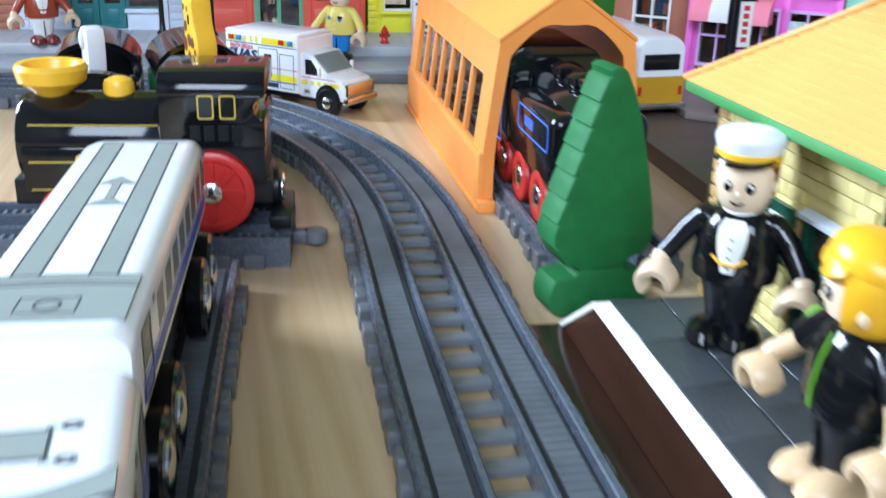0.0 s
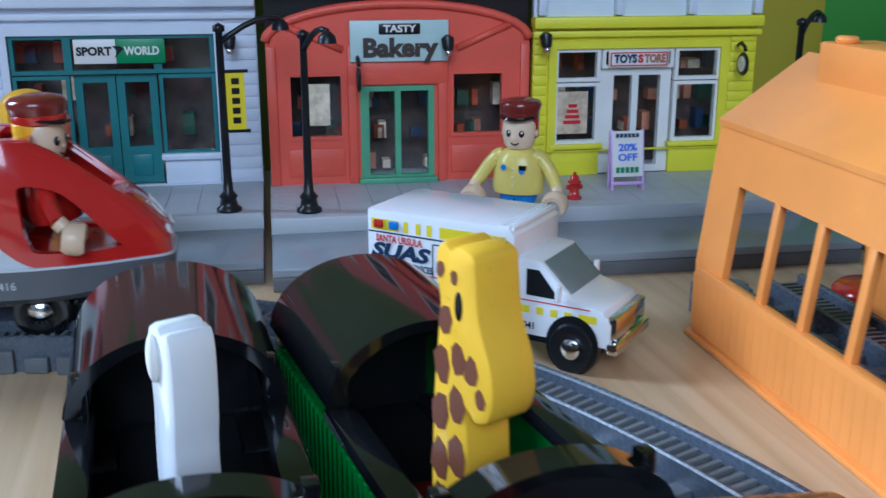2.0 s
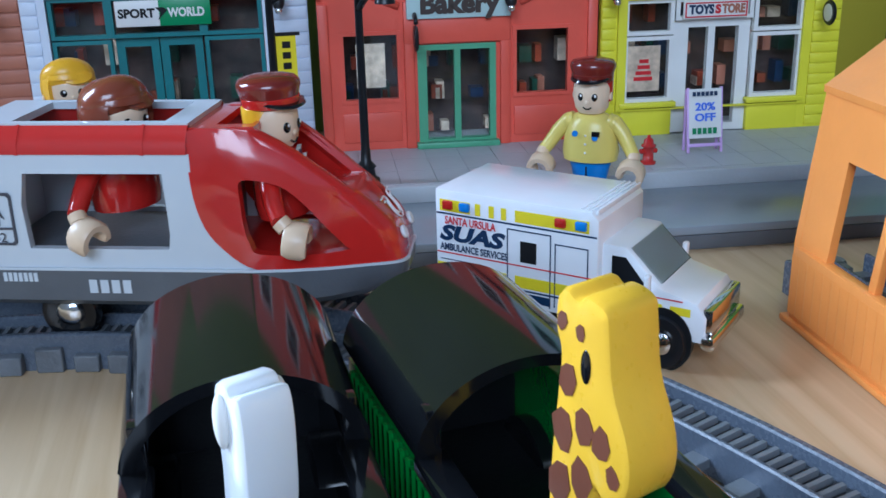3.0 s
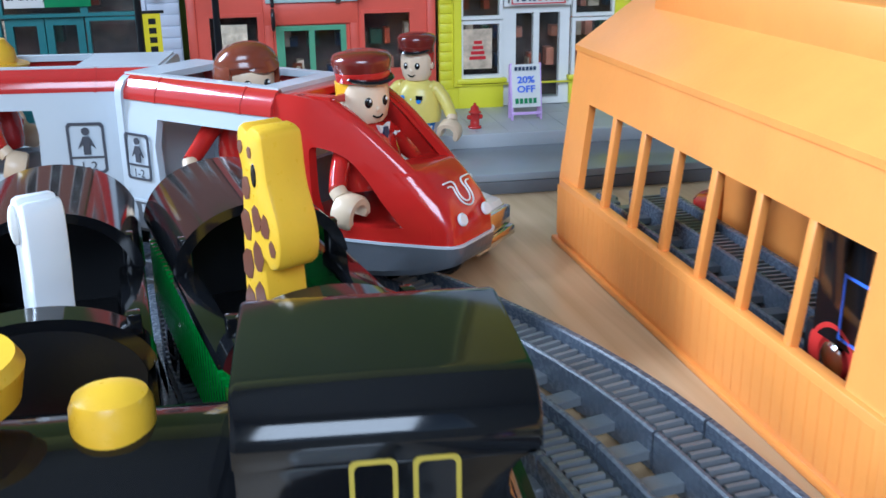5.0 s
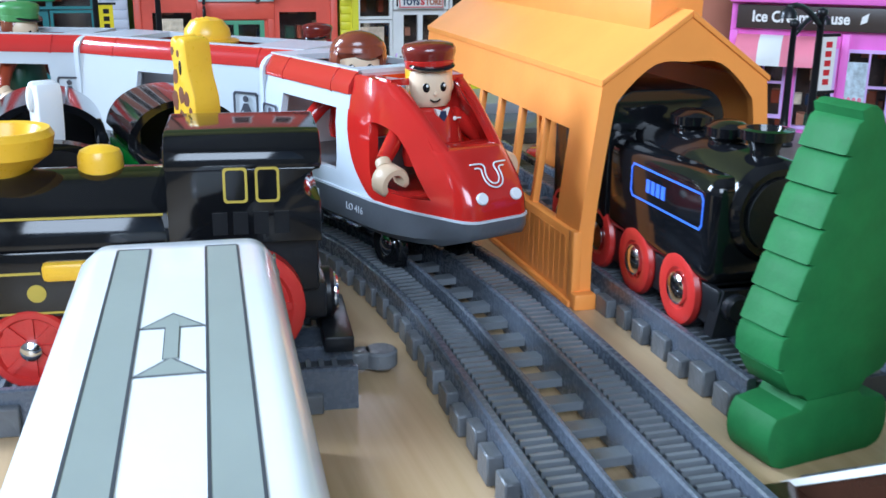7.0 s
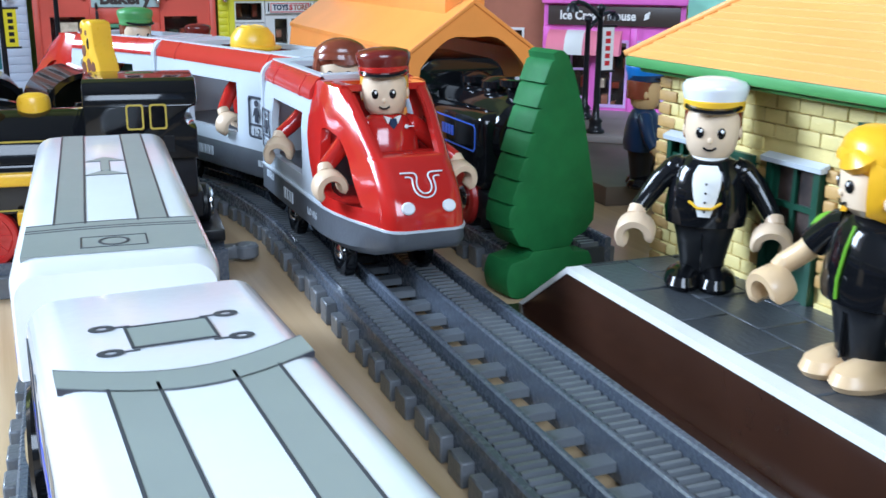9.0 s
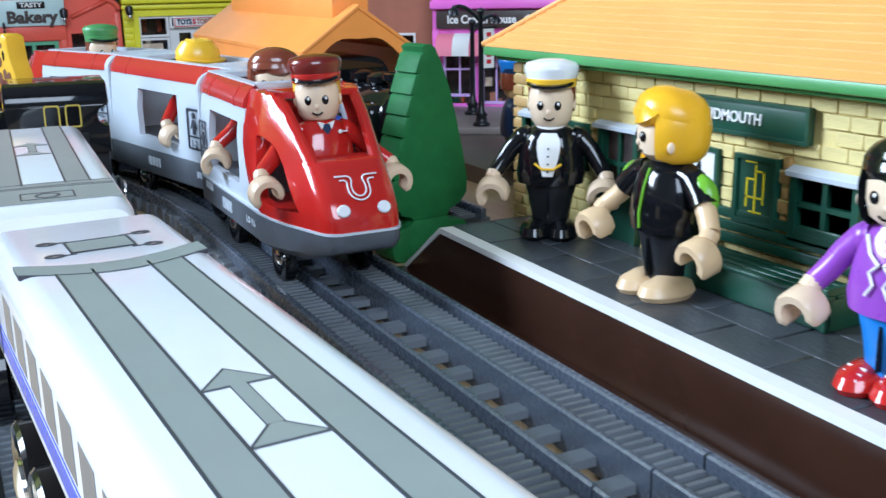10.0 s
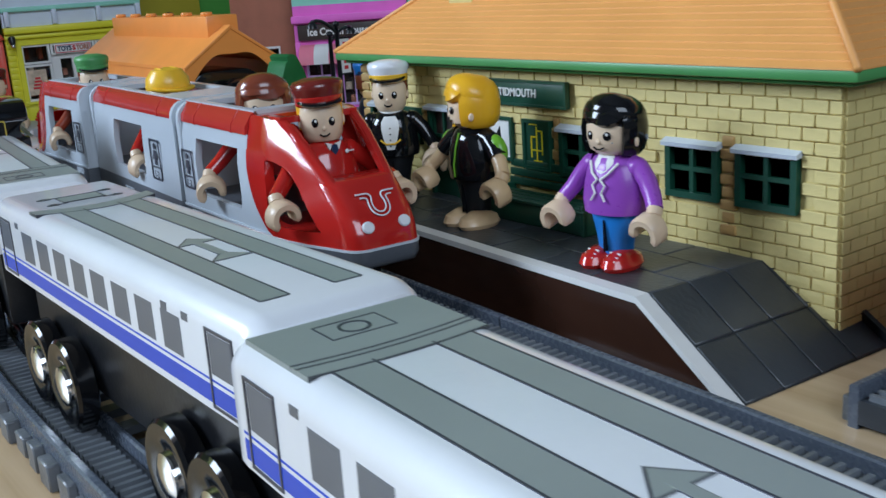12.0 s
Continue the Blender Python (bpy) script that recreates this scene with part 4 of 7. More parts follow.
def nose_car(name, label, back):
    """A red and light grey railcar end; its nose points along -y, its tip at y = 0; it is hollow with side openings."""
    car = thing(name, label, "toy train car", M(0, 0), "red train cars")
    L, W = 9.3, 1.62
    # half width behind the front, and the front's own slope
    def front(z):
        return float(np.interp(z, [1.88, 2.4, 2.9, 3.3, 3.6, 4.05, 4.6, 5.0], [0.02, 0.08, 0.34, 0.70, 1.05, 1.6, 2.3, 3.0]))

    def half(d, z):
        w = float(np.interp(d, [0, 0.04, 0.12, 0.25, 0.45, 0.9, 1.6, 2.4, 3.2], [0.60, 0.74, 0.86, 0.95, 1.03, 1.16, 1.38, 1.54, W]))
        return min(w + 0.24 * max(0, (z - 3.4) / 1.6), W - 0.30 * max(0, (z - 3.6) / 1.4) ** 1.5)

    ends = [0, 0.04, 0.12, 0.25, 0.45, 0.9, 1.6, 2.4, 3.2]
    rows = []
    for y in ends + [L - 0.05]:
        w = half(y, 2)
        z0 = float(np.interp(y, [0, 0.12, 0.9, 2.0, 3.2], [1.6, 1.42, 1.12, 0.96, 0.92]))
        rows.append([(-w * 0.86, y, z0), (w * 0.86, y, z0), (w, y, z0 + 0.2), (w, y, 1.93), (-w, y, 1.93), (-w, y, z0 + 0.2)])
    bm = bmesh.new()
    sections(bm, rows)
    part("skirt", bm, DARKGREY, car, "dark grey plastic skirt")
    bm = bmesh.new()
    sections(bm, [[(-half(y, 2) - 0.02, y - 0.02, 1.90), (half(y, 2) + 0.02, y - 0.02, 1.90), (half(y, 2) + 0.02, y - 0.02, 1.965), (-half(y, 2) - 0.02, y - 0.02, 1.965)] for y in ends + [L]])
    part("skirt_lip", bm, CARGREY, car, "light grey lip round the skirt")
    bm = bmesh.new()
    rows = []
    for y, w, z1 in ((0.4, 0.8, 2.2), (0.9, 1.0, 2.3), (2.6, W - 0.3, 2.3), (4.3, W - 0.3, 2.3)):
        rows.append([(-w, y + 0.0, 1.9), (w, y, 1.9), (w, y, z1 - 0.06), (-w, y, z1 - 0.06)])
    sections(bm, rows)
    part("cab_floor", bm, RED, car)
    # nose front plate
    bm = bmesh.new()
    rows = []
    near = [0.7, 0.45, 0.25, 0.12, 0.04, 0.0]
    for z in (1.92, 2.1, 2.3, 2.5, 2.7, 2.9, 3.1, 3.3, 3.45, 3.56, 3.6):
        inset = 0.05 if z == 3.6 else 0.0
        side = [(half(d, z) - inset - (0.03 if d > 0.5 else 0.0), front(z) + d + inset, z) for d in near]
        rows.append([(-x, y, zz) for x, y, zz in side] + side[::-1])
    sections(bm, rows)
    part("nose_plate", bm, RED, car)
    # cheek frames: outer outline and the triangular opening
    for sx in (-1, 1):
        o = [(0.55, 1.9), (0.62, 2.6), (1.35, 3.55), (2.15, 4.35), (3.1, 4.93), (4.4, 5.0), (4.38, 4.2), (4.2, 3.2), (3.8, 2.5), (3.05, 1.95), (1.7, 1.93)]
        i = [(1.15, 2.35), (1.3, 2.5), (1.7, 3.0), (2.15, 3.5), (2.6, 3.85), (3.3, 4.0), (3.35, 3.6), (3.3, 3.0), (3.2, 2.6), (3.0, 2.35), (1.9, 2.3)]
        bm = bmesh.new()
        o = [tuple(q) for q in spline(o + o[:1], 4)[:-1]]
        i = [tuple(q) for q in spline(i + i[:1], 4)[:-1]]
        frame_ring(bm, o, i, -0.13, 0.13)
        bmesh.ops.subdivide_edges(bm, edges=[e for e in bm.edges if abs(e.verts[0].co.y - e.verts[1].co.y) < 0.01 and e.calc_length() > 0.3], cuts=2)
        for v in bm.verts:
            y = v.co.x
            off = v.co.y
            w = half(max(0, y - front(v.co.z)), v.co.z)
            v.co = Vector((sx * (w - 0.13 + off), y, v.co.z))
        bmesh.ops.recalc_face_normals(bm, faces=bm.faces)
        part("cheek", bm, RED, car)
        # windscreen pillar
        bm = bmesh.new()
        rows = []
        for z in (3.3, 3.5, 3.7, 3.95, 4.2, 4.45, 4.7, 4.9, 4.98):
            outer = [(sx * (half(d, z) - (0.03 if d > 0.4 else 0.0)), front(z) + d, z) for d in (0.06, 0.12, 0.25, 0.45, 0.75)]
            rows.append(outer + [(sx * (half(0.75, z) - 0.2), front(z) + 0.75, z), (sx * (half(0.25, z) - 0.3), front(z) + 0.35, z), (sx * (half(0.06, z) - 0.1), front(z) + 0.1, z)])
        sections(bm, rows)
        part("pillar", bm, RED, car)
    fr = bmesh.new()
    frame_ring(fr, [(-1.1, 3.05), (1.1, 3.05), (1.22, 4.5), (-1.22, 4.5)], [(-0.8, 3.15), (0.8, 3.15), (0.9, 3.9), (-0.9, 3.9)], 4.88, 5.04, m=T(rx=0))
    for v in fr.verts:
        v.co = Vector((v.co.x, v.co.z, v.co.y))
    bmesh.ops.recalc_face_normals(fr, faces=fr.faces)
    part("cab_rim", fr, RED, car)
    # passenger part: sides with a window opening, roof rails
    for sx in (-1, 1):
        bm = bmesh.new()
        o = [(2.9, 1.95), (L, 1.95), (L, 4.2), (L - 0.1, 4.55), (4.36, 4.55), (4.32, 4.0), (4.12, 3.2), (3.7, 2.5)]
        i = [(4.95, 2.45), (8.0, 2.45), (8.05, 3.5), (7.95, 4.15), (4.95, 4.15), (4.92, 3.8), (4.9, 3.2), (4.9, 2.8)]
        frame_ring(bm, o, i, -0.1, 0.1)
        for v in bm.verts:
            y, off = v.co.x, v.co.y
            v.co = Vector((sx * (W - 0.12 + off - 0.12 * max(0, (v.co.z - 3.8) / 0.75) - (0.05 if y < 3.3 else 0.0)), y, v.co.z))
        bmesh.ops.recalc_face_normals(bm, faces=bm.faces)
        part("side_panel", bm, CARGREY, car)
        bm = bmesh.new()
        rows = []
        for y in (4.4, L - 0.05):
            rows.append([(sx * (W - 0.10), y, 4.55), (sx * (W - 0.25), y, 4.5), (sx * 1.05, y, 5.0), (sx * 1.15, y, 5.12), (sx * (W - 0.32), y, 5.05), (sx * (W - 0.12), y, 4.75)])
        sections(bm, rows)
        part("roof_rail", bm, STRIPEPINK, car, "glossy red roof edge")
        for y in (5.3, 8.0):
            bm = bmesh.new()
            sections(bm, [[(sx * (W - 0.085), q, 4.54), (sx * (W - 0.2), q, 4.5), (sx * 1.1, q, 5.0), (sx * 1.15, q, 5.135), (sx * (W - 0.31), q, 5.065), (sx * (W - 0.105), q, 4.755)] for q in (y, y + 0.07)])
            part("roof_seam", bm, STRIPEPINK, car)
        pictogram(car, sx * (W + 0.012), sx, 8.66, 3.15, 0.98)
        side = "brand_mark"
        bars(side, 1.0, 0.3, 4, CARGREY, car, M(sx * (W + 0.012), 6.3, 1.5, 90 * sx), "pale printed mark as bars")
        words("lettering", "LO 416", 0.27, CARGREY, car, M(sx * (W + 0.005), 4.0, 1.5, 90 * sx), depth=0.012)
        bars("small_print", 0.8, 0.2, 7, CARGREY, car, M(sx * (W + 0.012), 8.3, 1.72, 90 * sx))
        bm = bmesh.new()
        cyl(bm, 0.165, 0.0, 0.09, 18, 0, T(sx * 0.5, 0.14, 2.52, rx=70), bev=0.03)
        part("headlight", bm, WHITE, car, "round white headlight")
    bm = bmesh.new()
    for half in ([(-0.64, 0.43), (-0.42, 0.43), (-0.24, 0.41), (-0.17, 0.30), (-0.21, 0.12), (-0.2, -0.06), (-0.11, -0.19), (0.0, -0.22)],
                 [(-0.52, 0.30), (-0.40, 0.30), (-0.32, 0.24), (-0.33, 0.08), (-0.31, -0.12), (-0.20, -0.28), (0.0, -0.35)]):
        line = spline(half + [(-x, z) for x, z in half[-2::-1]], 4)
        tube(bm, [(float(x), 0, float(z)) for x, z in line], 0.026, 6)
    part("emblem", bm, WHITE, car, "white winged emblem", M(0, 0.36, 3.02, 0, -37) @ Matrix.Scale(0.82, 4))
    # roof frame round the open top, end wall, seat
    bm = bmesh.new()
    frame_ring(bm, [(-1.2, 4.4), (1.2, 4.4), (1.2, L), (-1.2, L)], [(-0.98, 4.95), (0.98, 4.95), (0.98, 8.3), (-0.98, 8.3)], 4.98, 5.14)
    for v in bm.verts:
        v.co = Vector((v.co.x, v.co.z, v.co.y))
    bmesh.ops.recalc_face_normals(bm, faces=bm.faces)
    part("roof_frame", bm, CARGREY, car)
    bm = bmesh.new()
    prism(bm, rounded(W - 0.02, 1.95, 5.1, 0.5, 5), L - 0.22, L)
    part("end_wall", bm, CARGREY, car)
    boxpart("seat_block", (-1.3, 1.3, 4.2, 8.9, 1.97, 2.35), DARKGREY, car)
    boxpart("bulkhead", (-1.4, 1.4, 4.1, 4.3, 1.95, 3.4), DARKGREY, car)
    red_wheels(car, (3.2, 7.6))
    lift_lower_body(car)
    return car


def middle_car():
    car = thing("passenger_car", "light grey toy passenger car with red roof edges", "toy train car", M(0, 0), "red train cars")
    L, W = 9.1, 1.62
    bm = bmesh.new()
    box(bm, -W, W, 0, L, 0.95, 2.0, bevel=0.1)
    part("skirt", bm, DARKGREY, car)
    for sx in (-1, 1):
        bm = bmesh.new()
        frame_ring(bm, [(0, 1.95), (L, 1.95), (L, 4.4), (L - 0.1, 4.55), (0.1, 4.55), (0, 4.4)], [(3.2, 2.45), (6.4, 2.45), (6.45, 3.5), (6.35, 4.12), (3.25, 4.12), (3.15, 3.5)], -0.1, 0.1)
        for v in bm.verts:
            v.co = Vector((sx * (W - 0.1 + v.co.y - 0.12 * max(0, (v.co.z - 3.8) / 0.75)), v.co.x, v.co.z))
        bmesh.ops.recalc_face_normals(bm, faces=bm.faces)
        part("side_panel", bm, CARGREY, car)
        bm = bmesh.new()
        rows = [[(sx * (W - 0.10), y, 4.55), (sx * (W - 0.25), y, 4.5), (sx * 1.05, y, 5.0), (sx * 1.15, y, 5.12), (sx * (W - 0.32), y, 5.05), (sx * (W - 0.12), y, 4.75)] for y in (0.15, L - 0.15)]
        sections(bm, rows)
        part("roof_rail", bm, STRIPEPINK, car, "glossy red roof edge")
        for y in (1.62, 7.45):
            bm = bmesh.new()
            sections(bm, [[(sx * (W - 0.085), q, 4.54), (sx * (W - 0.2), q, 4.5), (sx * 1.1, q, 5.0), (sx * 1.15, q, 5.135), (sx * (W - 0.31), q, 5.065), (sx * (W - 0.105), q, 4.755)] for q in (y, y + 0.07)])
            part("roof_seam", bm, STRIPEPINK, car)
        pictogram(car, sx * (W + 0.012), sx, 2.0, 3.1, 1.12)
        bars("brand_mark", 1.0, 0.3, 4, CARGREY, car, M(sx * (W + 0.012), 5.3, 1.5, 90 * sx), "pale printed mark as bars")
        bars("small_print", 1.0, 0.2, 7, CARGREY, car, M(sx * (W + 0.012), 1.5, 1.5, 90 * sx))
    bm = bmesh.new()
    frame_ring(bm, [(-1.2, 0.1), (1.2, 0.1), (1.2, L - 0.1), (-1.2, L - 0.1)], [(-0.98, 2.2), (0.98, 2.2), (0.98, 7.2), (-0.98, 7.2)], 4.98, 5.14)
    for v in bm.verts:
        v.co = Vector((v.co.x, v.co.z, v.co.y))
    bmesh.ops.recalc_face_normals(bm, faces=bm.faces)
    part("roof_frame", bm, CARGREY, car)
    for y in (0.0, L - 0.2):
        bm = bmesh.new()
        prism(bm, rounded(W - 0.02, 1.95, 5.1, 0.5, 5), y, y + 0.2)
        part("end_wall", bm, CARGREY, car)
    boxpart("seat_block", (-1.3, 1.3, 0.3, L - 0.3, 1.95, 2.35), DARKGREY, car)
    red_wheels(car, (1.6, L - 1.6))
    lift_lower_body(car)
    return car


lead_car = nose_car("driving_car", "glossy red and light grey toy railcar with an open cab", 9.3)
mid_car = middle_car()
tail_car = nose_car("trailing_car", "red and light grey toy railcar at the train's end", 9.3)
# distance behind the nose of each car's front end and rear end, and whether it is turned round
MOVERS += [(lead_car, 0.0, 9.3, False, Matrix()), (mid_car, 9.6, 18.7, False, Matrix()), (tail_car, 19.0, 28.3, True, Matrix())]

# ---- street ----


def pane_with_room(bm_parent, x0, x1, z0, z1, y=0.0):
    boxpart("pane", (x0, x1, y, y + 0.02, z0, z1), GLASS, bm_parent).visible_shadow = False


def window_set(root, name, x0, x1, z0, z1, material, cols=1, rows=1, depth=0.22, w=0.14, out=0.06):
    win = part(name, bmesh.new(), material, root)
    bm = bmesh.new()
    frame_ring(bm, [(x0, z0), (x1, z0), (x1, z1), (x0, z1)], [(x0 + w, z0 + w), (x1 - w, z0 + w), (x1 - w, z1 - w), (x0 + w, z1 - w)], -out, depth)
    for k in range(1, cols):
        x = x0 + (x1 - x0) * k / cols
        box(bm, x - w * 0.35, x + w * 0.35, -out + 0.02, depth - 0.02, z0 + w * 0.5, z1 - w * 0.5)
    for k in range(1, rows):
        z = z0 + (z1 - z0) * k / rows
        box(bm, x0 + w * 0.5, x1 - w * 0.5, -out + 0.025, depth - 0.025, z - w * 0.35, z + w * 0.35)
    part("window_frame", bm, material, win)
    pane_with_room(win, x0 + w, x1 - w, z0 + w, z1 - w, 0.08)
    return win


def shop_wall(root, x0, x1, z0, z1, holes, material, y0=0.0, y1=0.3):
    """A front wall cut by rectangular holes, in courses between the holes' heights."""
    bm = bmesh.new()
    zs = sorted({z0, z1, *[h[2] for h in holes], *[h[3] for h in holes]})
    for a, b in zip(zs, zs[1:]):
        cut = sorted((h[0], h[1]) for h in holes if h[2] < b - 1e-6 and h[3] > a + 1e-6)
        x = x0
        for c, d in cut:
            if c > x:
                box(bm, x, c, y0, y1, a, b)
            x = max(x, d)
        if x < x1:
            box(bm, x, x1, y0, y1, a, b)
    bmesh.ops.remove_doubles(bm, verts=bm.verts, dist=1e-4)
    return part("wall", bm, material, root)


def shelves(root, x0, x1, z0, z1, seed):
    """A shop interior, its dimness painted on the back wall: shelves with goods behind the glass."""
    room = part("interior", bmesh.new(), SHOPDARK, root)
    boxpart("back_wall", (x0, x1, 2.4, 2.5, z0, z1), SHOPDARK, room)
    rnd = random.Random(seed)
    cols = [BRICKRED, NAVY, POSTERPALE, HAIRBROWN, DEEPGREEN, TERRACOTTA]
    for k, mt in enumerate(cols):
        bm = bmesh.new()
        for i in range(9):
            x, z = rnd.uniform(x0 + 0.2, x1 - 0.5), z0 + 0.2 + rnd.randrange(4) * (z1 - z0) / 4.2
            box(bm, x, x + rnd.uniform(0.2, 0.5), 1.6, 2.2, z, z + rnd.uniform(0.3, 0.9))
        tagged(part("goods", bm, mt, room), kind="stuff")


def street_base(name, label, m, x0, x1, d_road, d_pave):
    root = thing(name, label, "street base", m)
    boxpart("base", (x0, x1, 0, d_road + d_pave + 3, 0, 0.45), BASEGREY, root, bevel=0.05)
    boxpart("roadway", (x0, x1, 0.0, d_road, 0.45, 0.72), ROAD, root, "smooth grey roadway", bevel=0.06)
    slab = bmesh.new()
    box(slab, -0.5, 0.5, -0.5, 0.5, -0.5, 0.5, bevel=0.03, seg=1)
    slab = to_mesh("paving_stone", slab, PAVE)
    boxpart("pavement_bed", (x0, x1, d_road, d_road + d_pave + 3, 0.45, 1.16), PAVE, root)
    boxpart("kerb", (x0, x1, d_road - 0.02, d_road + 0.4, 0.6, 1.22), PAVE, root, bevel=0.06)
    n = int((x1 - x0) / 1.1)
    for i in range(n):
        for j in range(3):
            share("paving_stone", slab, root, M(x0 + (i + 0.5) * (x1 - x0) / n, d_road + 0.42 + (j + 0.5) * (d_pave - 0.4) / 3, 1.17) @ Matrix.Diagonal(((x1 - x0) / n - 0.02, (d_pave - 0.4) / 3 - 0.02, 0.07, 1)))
    return root


ST, SR = (0.1, 51.3), -4.5   # the street's near corner and its turn
STREET = M(ST[0], ST[1], 0, SR)
street_base("toy_street", "grey toy street with roadway, kerb and pavement", STREET, 0.0, 18.6, 3.9, 5.0)
street_base("toy_street", "grey toy street section beside the sports shop", STREET @ M(-0.25, 0.9), -11.0, 0.0, 3.9, 5.0)


def upper_floor(root, x0, x1, z0, z1, material, trim, n=3):
    holes = []
    w = (x1 - x0) / n
    for k in range(n):
        c = x0 + (k + 0.5) * w
        holes.append((c - 0.75, c + 0.75, z0 + 1.0, z0 + 3.6))
    shop_wall(root, x0, x1, z0, z1, holes, material)
    for h in holes:
        window_set(root, "window", h[0], h[1], h[2], h[3], trim, 1, 2)
        boxpart("window_sill", (h[0] - 0.15, h[1] + 0.15, -0.25, 0.1, h[2] - 0.18, h[2] - 0.02), trim, root, bevel=0.03)
    # dark sheet behind the upper windows, room shade painted in its colour
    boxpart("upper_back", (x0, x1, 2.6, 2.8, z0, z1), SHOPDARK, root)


def wall_lamp(m):
    """A small black spotlight on a bracket."""
    root = thing("wall_lamp", "small black spotlight on a shop front", "lamp", m, "shop wall lamps")
    bm = bmesh.new()
    tube(bm, [(0, 0, 0), (0, -0.25, 0.12), (0, -0.45, 0.0)], 0.06, 8)
    part("bracket", bm, SATIN, root)
    bm = bmesh.new()
    lathe(bm, [(0.12, 0), (0.2, 0.15), (0.24, 0.5), (0.12, 0.62), (0, 0.64)], 14, 0, T(0.0, -0.62, -0.42, rx=-25))
    part("shade", bm, SATIN, root)
    bm = bmesh.new()
    ball(bm, 0.13, T(0.0, -0.64, -0.45))
    part("bulb", bm, CHROME, root)


def hanging_sign(m, disc):
    root = thing("hanging_sign", "round black hanging shop sign on a bracket", "sign", m, "hanging shop signs")
    bm = bmesh.new()
    tube(bm, [(0, 0, 0.5), (0, -0.3, 0.62), (0, -0.6, 0.5), (0, -0.7, 0.35)], 0.07, 8)
    part("bracket", bm, SATIN, root)
    bm = bmesh.new()
    lathe(bm, [(0, -0.06), (0.4, -0.06), (0.45, 0), (0.4, 0.06), (0, 0.06)], 20, 0, T(0, -0.55, -0.15, ry=90))
    part("rim", bm, SATIN, root)
    bm = bmesh.new()
    lathe(bm, [(0, -0.075), (0.3, -0.075), (0.3, 0.075), (0, 0.075)], 20, 0, T(0, -0.55, -0.15, ry=90))
    part("plate", bm, disc, root)


def bakery():
    root = thing("bakery_shop", "coral red toy bakery front with green doors", "shop", STREET @ M(0, 8.9) @ Matrix.Translation((0, 0, 0.0006)) @ Matrix.Diagonal((1, 1, 0.95, 1)))
    X = 9.75
    holes = [(0.75, 2.85, 2.95, 5.55), (3.4, 6.15, 1.2, 5.0), (6.75, 8.85, 2.95, 5.55)]
    shop_wall(root, 0.05, X, 1.2, 6.6, holes, CORAL)
    arch = [(0.05, 6.6), (X, 6.6), (X, 6.85)] + [(X / 2 + (X / 2) * math.cos(a), 6.85 + 1.25 * math.sin(a)) for a in np.linspace(0.25, math.pi - 0.25, 15)] + [(0.05, 6.85)]
    bm = bmesh.new()
    prism(bm, arch, 0.0, 0.3)
    part("arched_gable", bm, CORAL, root)
    rim = [(X / 2 + (X / 2 - 0.05) * math.cos(a), 6.75 + 1.35 * math.sin(a)) for a in np.linspace(0.0, math.pi, 21)]
    bm = bmesh.new()
    tube(bm, [(x, -0.05, z) for x, z in rim], 0.17, 8)
    part("arch_moulding", bm, CORAL, root)
    # black panel added behind the arch to paint the shade of the gap
    bm = bmesh.new()
    box(bm, 0.05, X, 0.35, 0.6, 6.6, 8.9)
    part("dark_gap", bm, SATIN, root)
    for x in (0.05, 2.95, 6.3, X - 0.35):
        boxpart("pilaster", (x, x + 0.35, -0.14, 0.05, 1.2, 6.55), CORAL, root, bevel=0.05)
    for a, b in (((7.0, 6.4), (9.0, 7.3)), ((2.8, 6.4), (0.8, 7.3))):
        bm = bmesh.new()
        tube(bm, [(a[0], -0.02, a[1]), (b[0], -0.02, b[1])], 0.14, 8)
        part("brace", bm, CORAL, root)
    boxpart("lintel", (2.95, 6.65, -0.16, 0.05, 5.05, 6.05), CORAL, root, bevel=0.05)
    for x0, x1 in ((0.55, 3.0), (6.6, 9.1)):
        boxpart("plinth_panel", (x0 + 0.2, x1 - 0.2, -0.06, 0.04, 1.5, 2.6), CORAL, root, bevel=0.04)
    window_set(root, "window", *holes[0], CORAL)
    window_set(root, "window", *holes[2], CORAL)
    boxpart("poster", (1.3, 2.3, 0.12, 0.14, 3.5, 5.1), POSTERPALE, root, "faded printed food poster")
    door = part("door", bmesh.new(), SHOPGREEN, root, "pair of green framed glass doors")
    bm = bmesh.new()
    frame_ring(bm, [(3.4, 1.22), (6.15, 1.22), (6.15, 5.0), (3.4, 5.0)], [(3.62, 1.5), (5.93, 1.5), (5.93, 4.8), (3.62, 4.8)], -0.08, 0.24)
    part("door_frame", bm, SHOPGREEN, door)
    boxpart("mullion", (4.68, 4.9, -0.06, 0.22, 1.4, 4.85), SHOPGREEN, door)
    boxpart("mullion", (3.62, 3.72, -0.06, 0.2, 1.4, 4.85), SHOPGREEN, door)
    boxpart("doorstep", (3.3, 6.25, -0.35, 0.0, 1.2, 1.42), SHOPGREEN, door, bevel=0.04)
    pane_with_room(door, 3.62, 5.93, 1.5, 4.8, 0.1)
    shelves(root, 0.2, X - 0.2, 1.2, 6.5, 4)
    sign = part("shop_sign", bmesh.new(), SIGNMINT, root, "pale mint sign with brown lettering")
    boxpart("board", (3.05, 6.65, -0.32, -0.17, 5.95, 7.5), SIGNMINT, sign, bevel=0.05)
    boxpart("badge", (4.1, 5.6, -0.36, -0.31, 6.98, 7.38), SATIN, sign, bevel=0.04)
